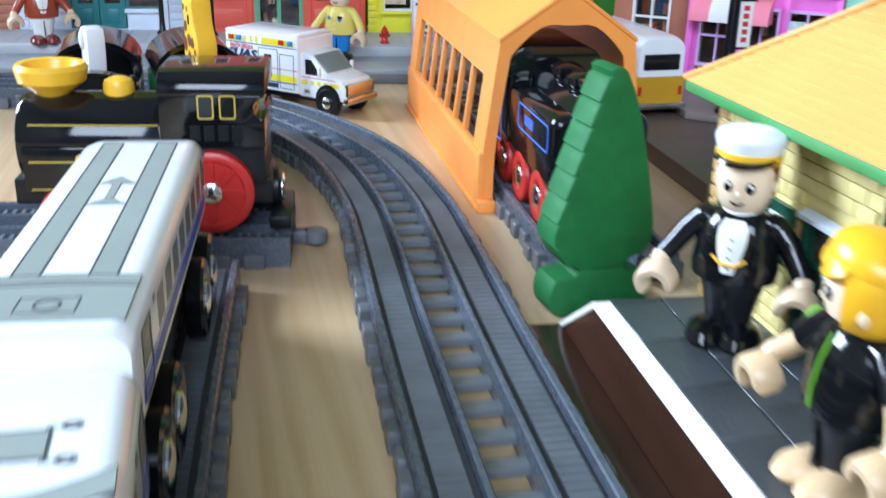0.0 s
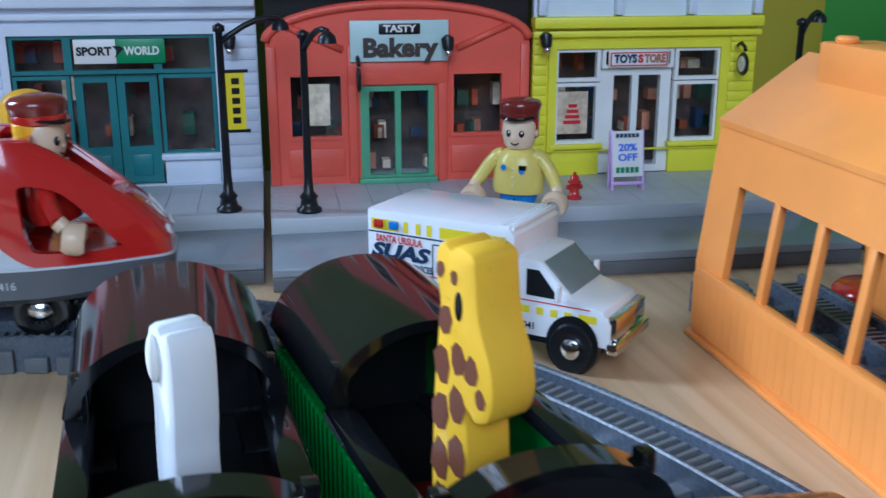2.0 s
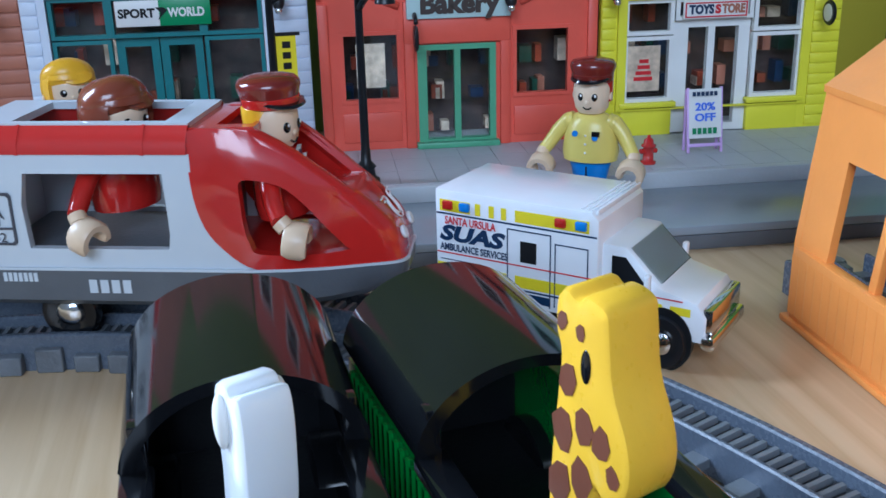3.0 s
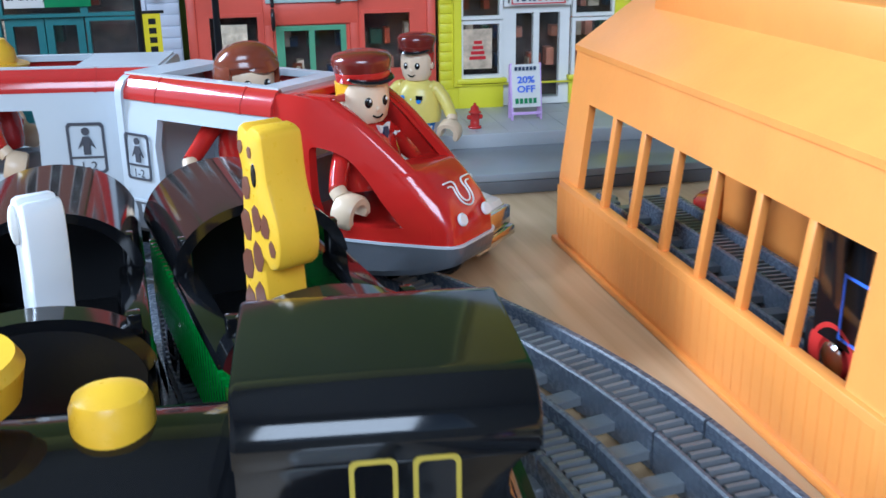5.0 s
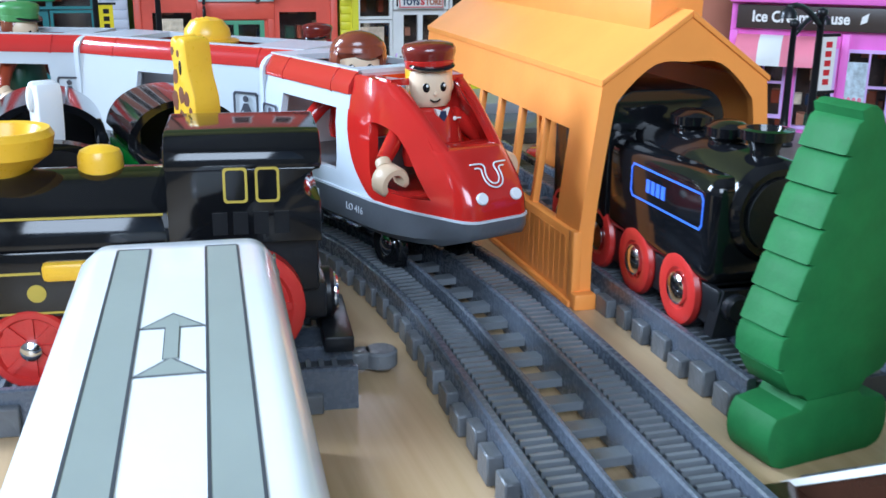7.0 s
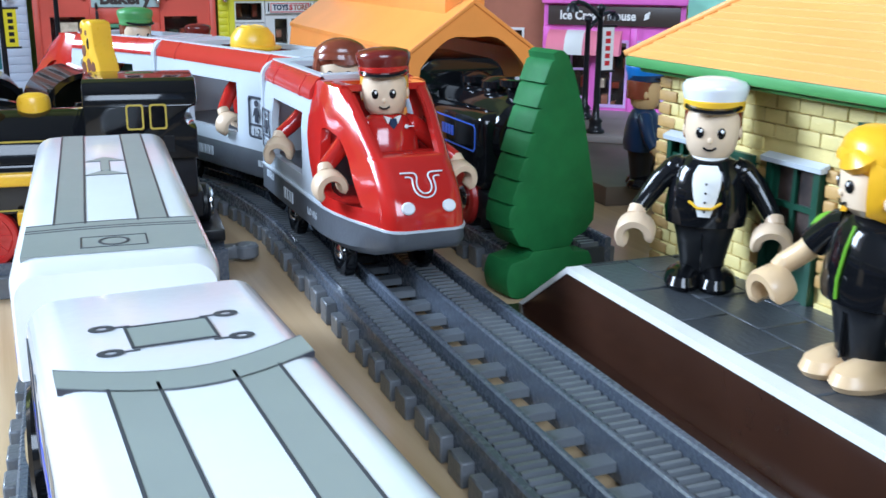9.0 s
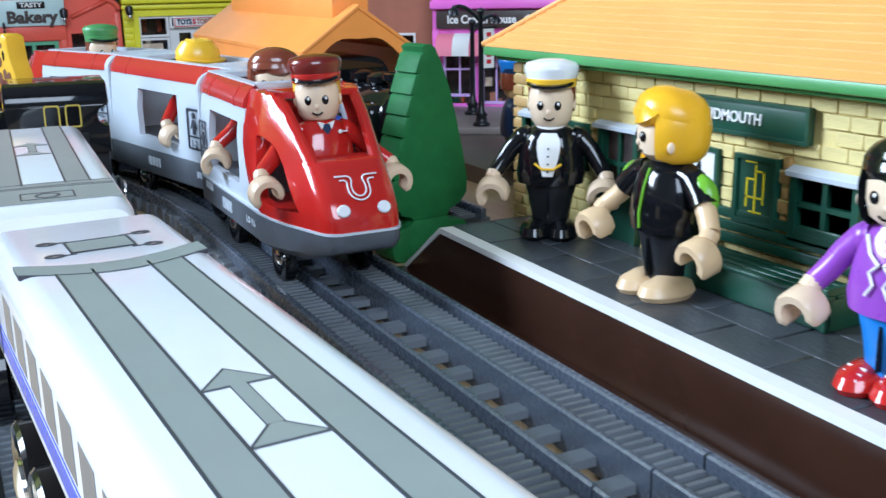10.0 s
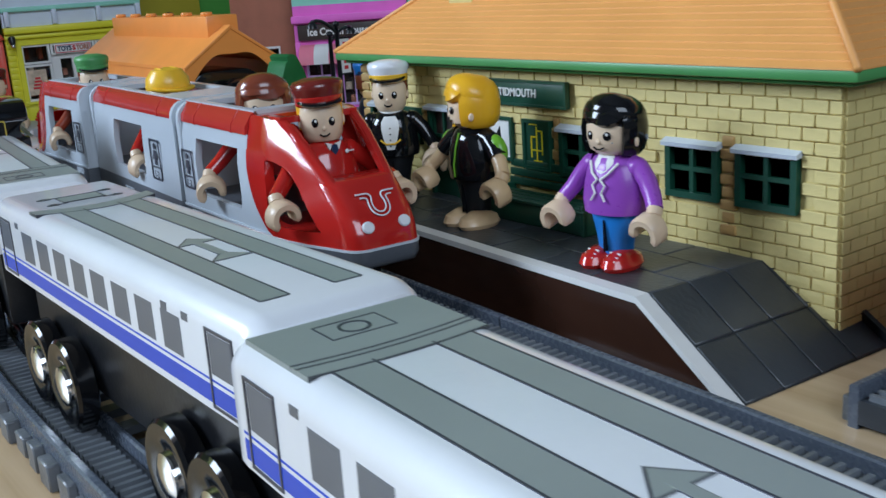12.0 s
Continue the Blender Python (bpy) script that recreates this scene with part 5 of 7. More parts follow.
    words("lettering", "TASTY", 0.36, CREAMWHITE, sign, M(4.85, -0.37, 7.18), width=1.2, bold=0.012)
    words("lettering", "Bakery", 0.95, SIGNBROWN, sign, M(4.85, -0.33, 6.45), "brown shop name", width=2.75, bold=0.045)
    upper_floor(root, 0.05, X, 8.9, 14.5, CORAL, CREAMWHITE, 3)
    boxpart("cornice", (0.0, X, -0.35, 0.3, 8.5, 8.95), CORAL, root, bevel=0.08)


def toy_store():
    root = thing("toy_shop", "lemon yellow toy shop front with white window frames", "shop", STREET @ M(9.9, 8.9) @ Matrix.Translation((0, 0, 0.0006)) @ Matrix.Diagonal((1.055, 1, 0.95, 1)))
    X = 8.4
    holes = [(0.75, 7.1, 1.2, 6.35)]
    shop_wall(root, 0.0, X, 1.2, 7.1, holes, LEMON)
    bm = bmesh.new()
    frame_ring(bm, [(0.55, 2.2), (7.3, 2.2), (7.3, 6.6), (0.55, 6.6)], [(0.85, 2.25), (7.0, 2.25), (7.0, 6.3), (0.85, 6.3)], -0.18, 0.02)
    part("yellow_surround", bm, LEMON, root)
    z = 1.3
    k = 0
    while z < 7.0:
        for x0, x1 in ((0.02, 0.5), (7.4, X - 0.02)):
            boxpart("siding_board", (x0, x1, -0.06, 0.02, z, z + 0.36), LEMON, root, bevel=0.03)
        z += 0.4
    boxpart("cornice", (-0.05, X + 0.1, -0.4, 0.3, 7.1, 7.55), LEMON, root, bevel=0.08)
    boxpart("cornice", (-0.05, X + 0.1, -0.25, 0.3, 6.75, 7.0), LEMON, root, bevel=0.06)
    for x0, x1 in ((0.75, 2.55), (5.25, 7.1)):
        boxpart("stall_riser", (x0, x1, -0.05, 0.25, 1.2, 2.4), LEMON, root, bevel=0.03)
        boxpart("window_sill", (x0 - 0.1, x1 + 0.1, -0.25, 0.1, 2.3, 2.5), LEMON, root, bevel=0.04)
        window_set(root, "window", x0 + 0.05, x1 - 0.05, 2.5, 4.95, CREAMWHITE)
        window_set(root, "window", x0 + 0.05, x1 - 0.05, 5.0, 6.3, CREAMWHITE)
    window_set(root, "transom", 2.55, 5.25, 5.5, 6.3, CREAMWHITE)
    door = part("door", bmesh.new(), CREAMWHITE, root, "pair of white framed glass doors")
    bm = bmesh.new()
    frame_ring(bm, [(2.55, 1.22), (5.25, 1.22), (5.25, 5.5), (2.55, 5.5)], [(2.95, 1.5), (4.85, 1.5), (4.85, 5.2), (2.95, 5.2)], 0.15, 0.45)
    part("door_frame", bm, CREAMWHITE, door)
    boxpart("mullion", (3.78, 4.02, 0.16, 0.42, 1.4, 5.3), CREAMWHITE, door)
    boxpart("mullion", (2.95, 3.08, 0.16, 0.42, 1.4, 5.3), CREAMWHITE, door)
    pane_with_room(door, 2.95, 4.85, 1.5, 5.2, 0.3)
    sign = part("shop_sign", bmesh.new(), CREAMWHITE, root, "white shop sign with red and blue lettering")
    boxpart("board", (2.75, 5.0, -0.22, -0.1, 5.55, 6.2), CREAMWHITE, sign, bevel=0.04)
    bm = bmesh.new()
    frame_ring(bm, [(2.8, 5.6), (4.95, 5.6), (4.95, 6.15), (2.8, 6.15)], [(2.85, 5.65), (4.9, 5.65), (4.9, 6.1), (2.85, 6.1)], -0.235, -0.21)
    part("sign_border", bm, PRINTRED, sign)
    words("lettering", "TOYS", 0.44, NAVY, sign, M(3.36, -0.23, 5.88), width=0.86, bold=0.022)
    words("lettering", "S", 0.42, PRINTRED, sign, M(3.93, -0.23, 5.88), width=0.2, bold=0.022)
    words("lettering", "TORE", 0.44, TERRACOTTA, sign, M(4.47, -0.23, 5.88), width=0.8, bold=0.022)
    boxpart("poster", (0.95, 2.1, 0.05, 0.07, 2.9, 4.6), POSTERPALE, root, "pale shop poster with a red picture")
    bm = bmesh.new()
    for k in range(4):
        box(bm, 1.2 + 0.06 * k, 1.85 - 0.05 * k, 0.035, 0.052, 3.3 + 0.22 * k, 3.44 + 0.22 * k)
    part("poster_print", bm, PRINTRED, root)
    shelves(root, 0.3, X - 0.3, 1.2, 6.6, 8)
    boxpart("upper_wall_band", (0.0, X, 0.0, 0.3, 7.5, 8.7), PALEBLUE, root)
    for x in (0.1, 2.9, 5.6, X - 0.3):
        boxpart("bracket", (x, x + 0.3, -0.35, 0.02, 7.6, 8.6), PALEBLUE, root, bevel=0.05)
    boxpart("upper_cornice", (-0.05, X + 0.05, -0.3, 0.3, 8.55, 8.85), MINT, root, bevel=0.05)
    upper_floor(root, 0.0, X, 8.85, 14.5, PALEBLUE, MINT, 3)


def sports_shop():
    root = thing("sports_shop", "pale blue-white toy sports shop with teal shopfront", "shop", STREET @ M(-11.25, 9.8) @ Matrix.Translation((0, 0, 0.0006)) @ Matrix.Diagonal((1, 1, 0.95, 1)))
    X = 11.0
    shop_wall(root, 1.5, X, 1.2, 8.6, [(2.35, 9.5, 1.2, 7.0)], PALEBLUE)
    z = 1.3
    while z < 8.4:
        for x0, x1 in ((9.8, X - 0.02), (1.52, 2.05)):
            boxpart("siding_board", (x0, x1, -0.06, 0.02, z, z + 0.42), PALEBLUE, root, bevel=0.03)
        z += 0.47
    bm = bmesh.new()
    frame_ring(bm, [(2.1, 1.2), (9.75, 1.2), (9.75, 7.4), (2.1, 7.4)], [(2.37, 1.25), (9.48, 1.25), (9.48, 7.0), (2.37, 7.0)], -0.2, 0.03)
    part("surround", bm, PALEBLUE, root)
    boxpart("cornice", (1.45, X, -0.45, 0.3, 8.0, 8.6), PALEBLUE, root, bevel=0.08)
    boxpart("cornice", (1.45, X, -0.25, 0.3, 7.55, 7.8), PALEBLUE, root, bevel=0.06)
    for x0, x1 in ((2.4, 4.35), (7.45, 9.45)):
        boxpart("stall_riser", (x0, x1, -0.05, 0.25, 1.2, 2.3), PALEBLUE, root, bevel=0.03)
        boxpart("window_sill", (x0 - 0.1, x1 + 0.15, -0.28, 0.1, 2.2, 2.45), PALEBLUE, root, bevel=0.05)
        window_set(root, "window", x0, x1, 2.4, 5.5, TEAL)
        window_set(root, "window", x0, x1, 5.55, 7.0, TEAL)
    window_set(root, "transom", 4.35, 7.45, 5.55, 7.0, TEAL)
    door = part("door", bmesh.new(), TEAL, root, "pair of teal panelled glass doors")
    for x0, x1 in ((4.45, 5.88), (5.92, 7.35)):
        bm = bmesh.new()
        frame_ring(bm, [(x0, 1.25), (x1, 1.25), (x1, 5.5), (x0, 5.5)], [(x0 + 0.28, 2.7), (x1 - 0.28, 2.7), (x1 - 0.28, 5.2), (x0 + 0.28, 5.2)], 0.2, 0.45)
        leaf = part("door_leaf", bm, TEAL, door)
        boxpart("panel", (x0 + 0.35, x1 - 0.35, 0.14, 0.22, 1.55, 2.4), TEAL, leaf, bevel=0.04)
        pane_with_room(leaf, x0 + 0.28, x1 - 0.28, 2.7, 5.2, 0.3)
    sign = part("shop_sign", bmesh.new(), CREAMWHITE, root, "white and green sports shop sign")
    boxpart("board_half", (4.6, 6.05, -0.2, -0.08, 5.95, 6.85), CREAMWHITE, sign, "white half", bevel=0.02)
    boxpart("board_half", (6.05, 7.75, -0.2, -0.08, 5.95, 6.85), SIGNGREEN, sign, "green half", bevel=0.02)
    words("lettering", "SPORT", 0.42, SATIN, sign, M(5.3, -0.21, 6.4), width=1.22, bold=0.016)
    words("lettering", "WORLD", 0.42, CREAMWHITE, sign, M(6.95, -0.21, 6.4), width=1.22, bold=0.016)
    bm = bmesh.new()
    prism(bm, [(6.0, 6.15), (6.1, 6.42), (5.93, 6.6), (6.2, 6.6), (6.34, 6.5), (6.18, 6.35)], -0.22, -0.2)
    part("sign_mark", bm, SATIN, sign)
    shelves(root, 1.8, X - 0.3, 1.2, 7.4, 11)
    upper_floor(root, 1.5, X, 8.6, 14.5, TERRACOTTA, CREAMWHITE, 3)


def far_left_shop():
    root = thing("corner_shop", "muted red toy shop front with plain boards", "shop", STREET @ M(-18.4, 10.0))
    shop_wall(root, 0.0, 8.6, 0.02, 12, [(1.5, 7.0, 2.4, 6.0)], TERRACOTTA)
    window_set(root, "window", 1.5, 7.0, 2.4, 6.0, CREAMWHITE, 3, 1)
    shelves(root, 0.3, 8.3, 1.2, 7.0, 15)
    z = 0.2
    while z < 11.5:
        boxpart("siding_board", (7.2, 8.58, -0.06, 0.02, z, z + 0.42), TERRACOTTA, root, bevel=0.03)
        z += 0.47


bakery()
toy_store()
sports_shop()
far_left_shop()
for x, y, z in ((6.55, 8.7, 6.5), (10.2, 8.7, 6.55), (-1.2, 9.6, 6.6)):
    wall_lamp(STREET @ M(x, y - 0.05, z))
for x, y, z in ((3.3, 8.7, 5.3), (17.9, 8.7, 5.6), (-10.6, 9.6, 6.2)):
    hanging_sign(STREET @ M(x, y - 0.05, z), CREAMWHITE if x > 10 else SATIN)


def street_lamp(m, arm, banner, height=5.9):
    """A black cast street lamp; arm: the way its head hangs out."""
    root = thing("street_lamp", "black cast street lamp with arched arm", "street lamp", m, "street lamps")
    bm = bmesh.new()
    lathe(bm, [(0.42, 0), (0.42, 0.12), (0.30, 0.2), (0.26, 0.45), (0.32, 0.52), (0.17, 0.7), (0.14, 1.2), (0.115, height), (0.19, height + 0.02), (0.19, height + 0.2), (0, height + 0.3)], 18)
    part("post", bm, SATIN, root)
    bm = bmesh.new()
    a = radians(arm)
    c, s = math.cos(a), math.sin(a)
    pts = [(0, 0, height - 0.35)] + [(c * r, s * r, height - 0.35 + 0.75 * math.sin(r / 2.0 * 1.9)) for r in (0.4, 0.8, 1.2, 1.6, 2.0)]
    tube(bm, pts, 0.1, 8)
    part("arm", bm, SATIN, root)
    bm = bmesh.new()
    lathe(bm, [(0.3, -0.35), (0.26, -0.15), (0.12, 0.0), (0, 0.02)], 14, 0, T(c * 2.0, s * 2.0, pts[-1][2]))
    part("shade", bm, SATIN, root)
    if banner is not None:
        b = part("banner", bmesh.new(), banner, root, "hanging street banner with dark printed bars")
        boxpart("cloth", (0.12, 0.72, -0.03, 0.03, 2.75, 4.6), banner, b)
        boxpart("rod", (0.0, 0.85, -0.05, 0.05, 4.6, 4.7), SATIN, b)
        boxpart("rod", (0.0, 0.85, -0.05, 0.05, 2.65, 2.75), SATIN, b)
        for k in range(5):
            boxpart("printed_bar", (0.3, 0.55, -0.04, 0.04, 2.95 + 0.32 * k, 3.15 + 0.32 * k), SATIN if banner is PRINTYELLOW else PRINTRED, b)
    return root


street_lamp(M(-0.85, 56.7, 1.2, 0), 8, PRINTYELLOW)
street_lamp(M(1.75, 56.0, 1.2, 0), -75, None, 5.7)
street_lamp(M(19.6, 55.9, 0.0, 0), 40, PRINTYELLOW, 7.0)


def hydrant():
    root = thing("fire_hydrant", "small red toy fire hydrant on the pavement", "hydrant", M(11.0, 55.55, 1.21))
    bm = bmesh.new()
    lathe(bm, [(0.26, 0), (0.26, 0.08), (0.18, 0.1), (0.17, 0.55), (0.24, 0.57), (0.24, 0.63), (0.17, 0.66), (0.15, 0.8), (0.06, 0.88), (0.05, 0.95), (0, 0.96)], 18)
    part("barrel", bm, RED, root)
    for sx in (-1, 1):
        bm = bmesh.new()
        cyl(bm, 0.09, 0, 0.3, 12, m=T(0, 0, 0.42, ry=90 * sx), bev=0.03)
        part("nozzle", bm, RED, root)


def easel():
    root = thing("sandwich_board", "lilac toy pavement sign advertising a discount", "sign", M(13.35, 56.3, 1.21, -4))
    for x in (-0.62, 0.54):
        boxpart("leg", (x, x + 0.1, -0.04, 0.06, 0, 2.2), LILAC, root, bevel=0.03, m=M(0, 0, 0, 0, -9))
        boxpart("leg", (x, x + 0.1, 0.4, 0.5, 0, 2.1), LILAC, root, bevel=0.03)
    boxpart("rail", (-0.6, 0.62, -0.06, 0.06, 0.2, 0.32), LILAC, root, bevel=0.03, m=M(0, 0, 0, 0, -9))
    boxpart("panel", (-0.56, 0.58, -0.05, 0.05, 0.5, 2.15), CREAMWHITE, root, "white printed panel", m=M(0, 0, 0, 0, -9))
    words("lettering", "20%\nOFF", 0.36, LIGHTBLUE, root, M(0, 0.14, 1.36, 0, -9), width=0.72, bold=0.008)
    bars("small_print", 0.9, 0.14, 6, NAVY, root, M(0, 0.2, 1.98, 0, -9))
    bars("small_print", 0.9, 0.2, 5, SIGNGREEN, root, M(0, 0.02, 0.75, 0, -9))


hydrant()
easel()


def board(name, label, x0, x1, y, h, material):
    bm = bmesh.new()
    box(bm, x0, x1, y, y + 2.5, 0.0, h, bevel=0.15)
    thing(name, label, "board", M(0, 0), "boards behind the street", bm=bm, mats=material)


board("display_board", "tall olive yellow board standing behind the shops", 18.5, 27.0, 65.5, 40, OLIVE)
board("display_board", "tall bright green board standing behind the shops", 27.1, 48.0, 66.5, 40, GREENBOARD)
board("display_board", "tall olive board behind the sports shop", -40.0, 18.4, 68.5, 40, OLIVEGREEN)
board("display_board", "tall green board at the far side", 48.2, 80.0, 62.0, 40, GREENBOARD)

# ---- ice cream house and its street ----
ICE = M(24.4, 46.2, 0, -40) @ Matrix.Diagonal((0.82, 1, 1, 1))


def ice_cream_house():
    root = thing("ice_cream_shop", "pink toy ice cream shop with striped awning", "shop", ICE)
    X = 8.6
    shop_wall(root, 0.0, X, 0.75, 7.4, [(0.7, 2.9, 1.2, 4.6), (3.3, 5.3, 1.2, 4.6), (5.7, 7.9, 1.2, 4.6)], PINK)
    for x0, x1 in ((0.7, 2.9), (5.7, 7.9)):
        window_set(root, "window", x0, x1, 1.6, 4.6, LILAC, 2, 2)
    window_set(root, "door", 3.3, 5.3, 1.2, 4.6, LILAC, 2, 1)
    for x in (0.0, 3.0, 5.4, 8.2):
        boxpart("pilaster", (x, x + 0.4, -0.16, 0.05, 0.75, 5.2), PINK, root, bevel=0.05)
    sign = part("shop_sign", bmesh.new(), SIGNBROWN, root, "dark brown sign with white lettering")
    boxpart("board", (0.3, X - 0.3, -0.25, -0.02, 5.3, 6.25), SIGNBROWN, sign, bevel=0.04)
    words("lettering", "Ice Cream House", 0.62, CREAMWHITE, sign, M(3.35, -0.27, 5.78), width=4.6, bold=0.018)
    bm = bmesh.new()
    prism(bm, [(6.15, 5.6), (6.45, 5.7), (6.5, 6.05), (6.2, 5.9)], -0.29, -0.24)
    part("leaf_mark", bm, CREAMWHITE, sign)
    boxpart("cornice", (-0.1, X + 0.1, -0.4, 0.3, 6.35, 6.8), PINK, root, bevel=0.08)
    awn = part("awning", bmesh.new(), AWNPINK, root, "pink and white striped half-round awning")
    for k in range(4):
        a0, a1 = 0.4 + k * 1.12, 0.4 + (k + 1) * 1.12
        pts = [(-0.02, 3.9)] + [(-1.25 * math.sin(a), 3.9 + 1.15 * math.cos(a)) for a in np.linspace(0, math.pi / 2, 8)]
        bm = bmesh.new()
        prism(bm, pts, a0, a1, plane="yz")
        part("awning_stripe", bm, CREAMWHITE if k == 1 else AWNPINK, awn)
    shelves(root, 0.3, X - 0.3, 0.75, 5.2, 21)
    boxpart("menu_board", (5.6, 6.75, -0.1, -0.06, 2.1, 4.1), SIGNPRINT, root, "pale menu poster with coloured cones")
    bm = bmesh.new()
    for k in range(4):
        ball(bm, 0.1, T(5.78 + 0.25 * k, -0.11, 2.55, s=(1, 0.2, 1.3)))
    part("menu_print", bm, AWNPINK, root)
    upper_floor(root, 0.0, X, 7.4, 13, MINT, CREAMWHITE, 3)
    left = thing("terracotta_shop", "terracotta toy house front beside the ice cream shop", "shop", ICE @ M(-5.2, 1.6))
    shop_wall(left, 0.0, 5.1, 0.02, 13, [(1.2, 3.6, 2.0, 5.0)], TERRACOTTA)
    window_set(left, "window", 1.2, 3.6, 2.0, 5.0, CREAMWHITE, 2, 2)
    shelves(left, 0.3, 4.8, 0.75, 6, 31)
    right = thing("teal_shop", "mint green toy house front beside the ice cream shop", "shop", ICE @ M(8.7, 0.0))
    shop_wall(right, 0.0, 9.0, 0.02, 13, [(1.2, 3.6, 2.0, 5.0), (5.0, 7.6, 2.0, 5.0)], MINT)
    for x in (1.2, 5.0):
        window_set(right, "window", x, x + 2.4, 2.0, 5.0, CREAMWHITE, 2, 2)
    shelves(right, 0.3, 8.7, 0.75, 6, 33)


ice_cream_house()
bm = bmesh.new()
prism(bm, [(17.6, 29.6), (32, 27), (48, 20), (50, 36), (31, 48), (20, 53), (18.4, 46)], 0.0, 0.72, plane="xy", bevel=0.05)
thing("road_slab", "grey-brown toy road slab beside the station", "street base", M(0, 0), bm=bm, mats=BROWNSLAB)
bm = bmesh.new()
prism(bm, [(21.0, 38.6), (33.0, 28.0), (48, 22), (48, 40), (24.6, 46.6), (21.5, 43.0)], 0.722, 1.05, plane="xy", bevel=0.05)
thing("pavement_slab", "grey-brown toy pavement in front of the ice cream shop", "pavement", M(0, 0), bm=bm, mats=SLABPAVE)
street_lamp(M(22.6, 38.2, 1.05, 0), 200, CREAMWHITE, 5.3)
street_lamp(M(24.4, 42.0, 1.05, 0), 20, None, 4.6)

# ---- road vehicles ----
TYRE = wheel_mesh(0.62, 0.5, SATIN, CHROME)


def ambulance():
    """Its nose points along -y in its own space."""
    root = thing("toy_ambulance", "white die-cast toy ambulance with yellow and blue markings", "toy ambulance", M(7.96, 43.85, 0, 46.5) @ Matrix.Diagonal((0.95, 0.9, 1.0, 1)))
    W = 1.38
    bm = bmesh.new()
    prism(bm, [(2.75, 0.85), (7.35, 0.85), (7.35, 3.38), (2.95, 3.38), (2.75, 3.2)], -W, W, plane="yz", bevel=0.07)
    part("box_body", bm, WHITE, root)
    for k in range(4):
        boxpart("roof_rib", (-W + 0.1, W - 0.1, 2.8 + 0.14 * k, 2.87 + 0.14 * k, 3.3, 3.42), WHITE, root, bevel=0.02)
    cab = [(0.15, 0.72), (2.9, 0.72), (2.9, 2.65), (2.15, 2.62), (1.25, 1.82), (0.35, 1.62), (0.12, 1.3)]
    bm = bmesh.new()
    prism(bm, cab, -1.12, 1.12, plane="yz", bevel=0.08)
    part("cab", bm, WHITE, root)
    bm = bmesh.new()
    prism(bm, [(1.34, 1.86), (2.12, 2.56), (2.06, 2.60), (1.26, 1.90)], -0.95, 0.95, plane="yz")
    part("windscreen", bm, SMOKED, root)
    bm = bmesh.new()
    box(bm, -1.05, 1.05, -0.02, 0.25, 0.95, 1.5, bevel=0.05)
    box(bm, -1.2, 1.2, -0.12, 0.2, 0.62, 0.92, bevel=0.07)
    part("grille_bumper", bm, CHROME, root, "chrome grille and bumper")
    for sx in (-1, 1):
        bm = bmesh.new()
        x = sx * 1.125
        prism(bm, [(1.55, 1.75), (2.5, 1.75), (2.5, 2.4), (2.15, 2.4)], x - 0.012, x + 0.012, plane="yz")
        part("side_window", bm, SATIN, root)
        boxpart("mirror", (sx * 1.28 - 0.1, sx * 1.28 + 0.1, 1.45, 1.6, 1.75, 2.15), WHITE, root, bevel=0.05)
        X = sx * (W + 0.008)
        lo, hi = min(X, X - sx * 0.02), max(X, X - sx * 0.02)
        mk = part("side_markings", bmesh.new(), PRINTYELLOW, root)
        bm = bmesh.new()
        for a, b, z0, z1 in ((3.0, 5.0, 2.88, 3.16), (5.25, 5.4, 2.88, 3.16), (5.6, 5.75, 2.88, 3.16), (6.0, 6.15, 2.88, 3.16), (6.3, 7.2, 2.88, 3.16), (2.85, 5.0, 1.32, 1.6), (5.25, 5.45, 1.32, 1.6), (5.6, 5.8, 1.32, 1.6), (6.1, 7.3, 1.32, 1.6)):
            box(bm, lo, hi, a, b, z0, z1)
        part("yellow_band", bm, PRINTYELLOW, mk)
        bm = bmesh.new()
        for a, b, z0, z1 in ((2.8, 7.3, 2.8, 2.84), (2.8, 7.3, 1.24, 1.28), (3.0, 3.9, 2.5, 2.53), (3.0, 3.03, 1.0, 2.5), (3.87, 3.9, 1.0, 2.5), (4.0, 4.03, 0.95, 2.7), (5.2, 5.23, 0.95, 2.7), (4.0, 5.2, 2.68, 2.71), (6.3, 7.2, 1.68, 1.7), (4.0, 5.0, 1.0, 1.2), (3.1, 3.8, 1.0, 1.03)):
            box(bm, lo - 0.003, hi + 0.003, a, b, z0, z1)
        part("line_print", bm, NAVY, mk)
        bm = bmesh.new()
        box(bm, lo - 0.004, hi + 0.004, 4.4, 4.85, 1.95, 2.45, bevel=0.0)
        part("rear_window", bm, SATIN, mk)
        bm = bmesh.new()
        box(bm, lo - 0.003, hi + 0.003, 2.8, 7.3, 1.84, 1.87)
        part("red_line", bm, PRINTRED, mk)
        for y, m2 in ((6.95, RED), (6.45, JEANS), (3.75, RED), (3.2, JEANS)):
            boxpart("beacon", (sx * (W + 0.02) - 0.06, sx * (W + 0.02) + 0.06, y - 0.15, y + 0.15, 2.93, 3.14), m2, root, bevel=0.04)
        q = 90 * sx
        words("lettering", "SANTA URSULA", 0.26, PRINTRED, mk, M(X + sx * 0.01, 6.3, 2.66, q), depth=0.004, width=1.5, bold=0.006)
        words("lettering", "SUAS", 0.5, NAVY, mk, M(X + sx * 0.01, 6.3, 2.34, q), depth=0.004, width=1.95, bold=0.025, shear=0.25)
        words("lettering", "AMBULANCE SERVICES", 0.24, NAVY, mk, M(X + sx * 0.01, 6.2, 2.0, q), depth=0.004, width=2.0, bold=0.006)
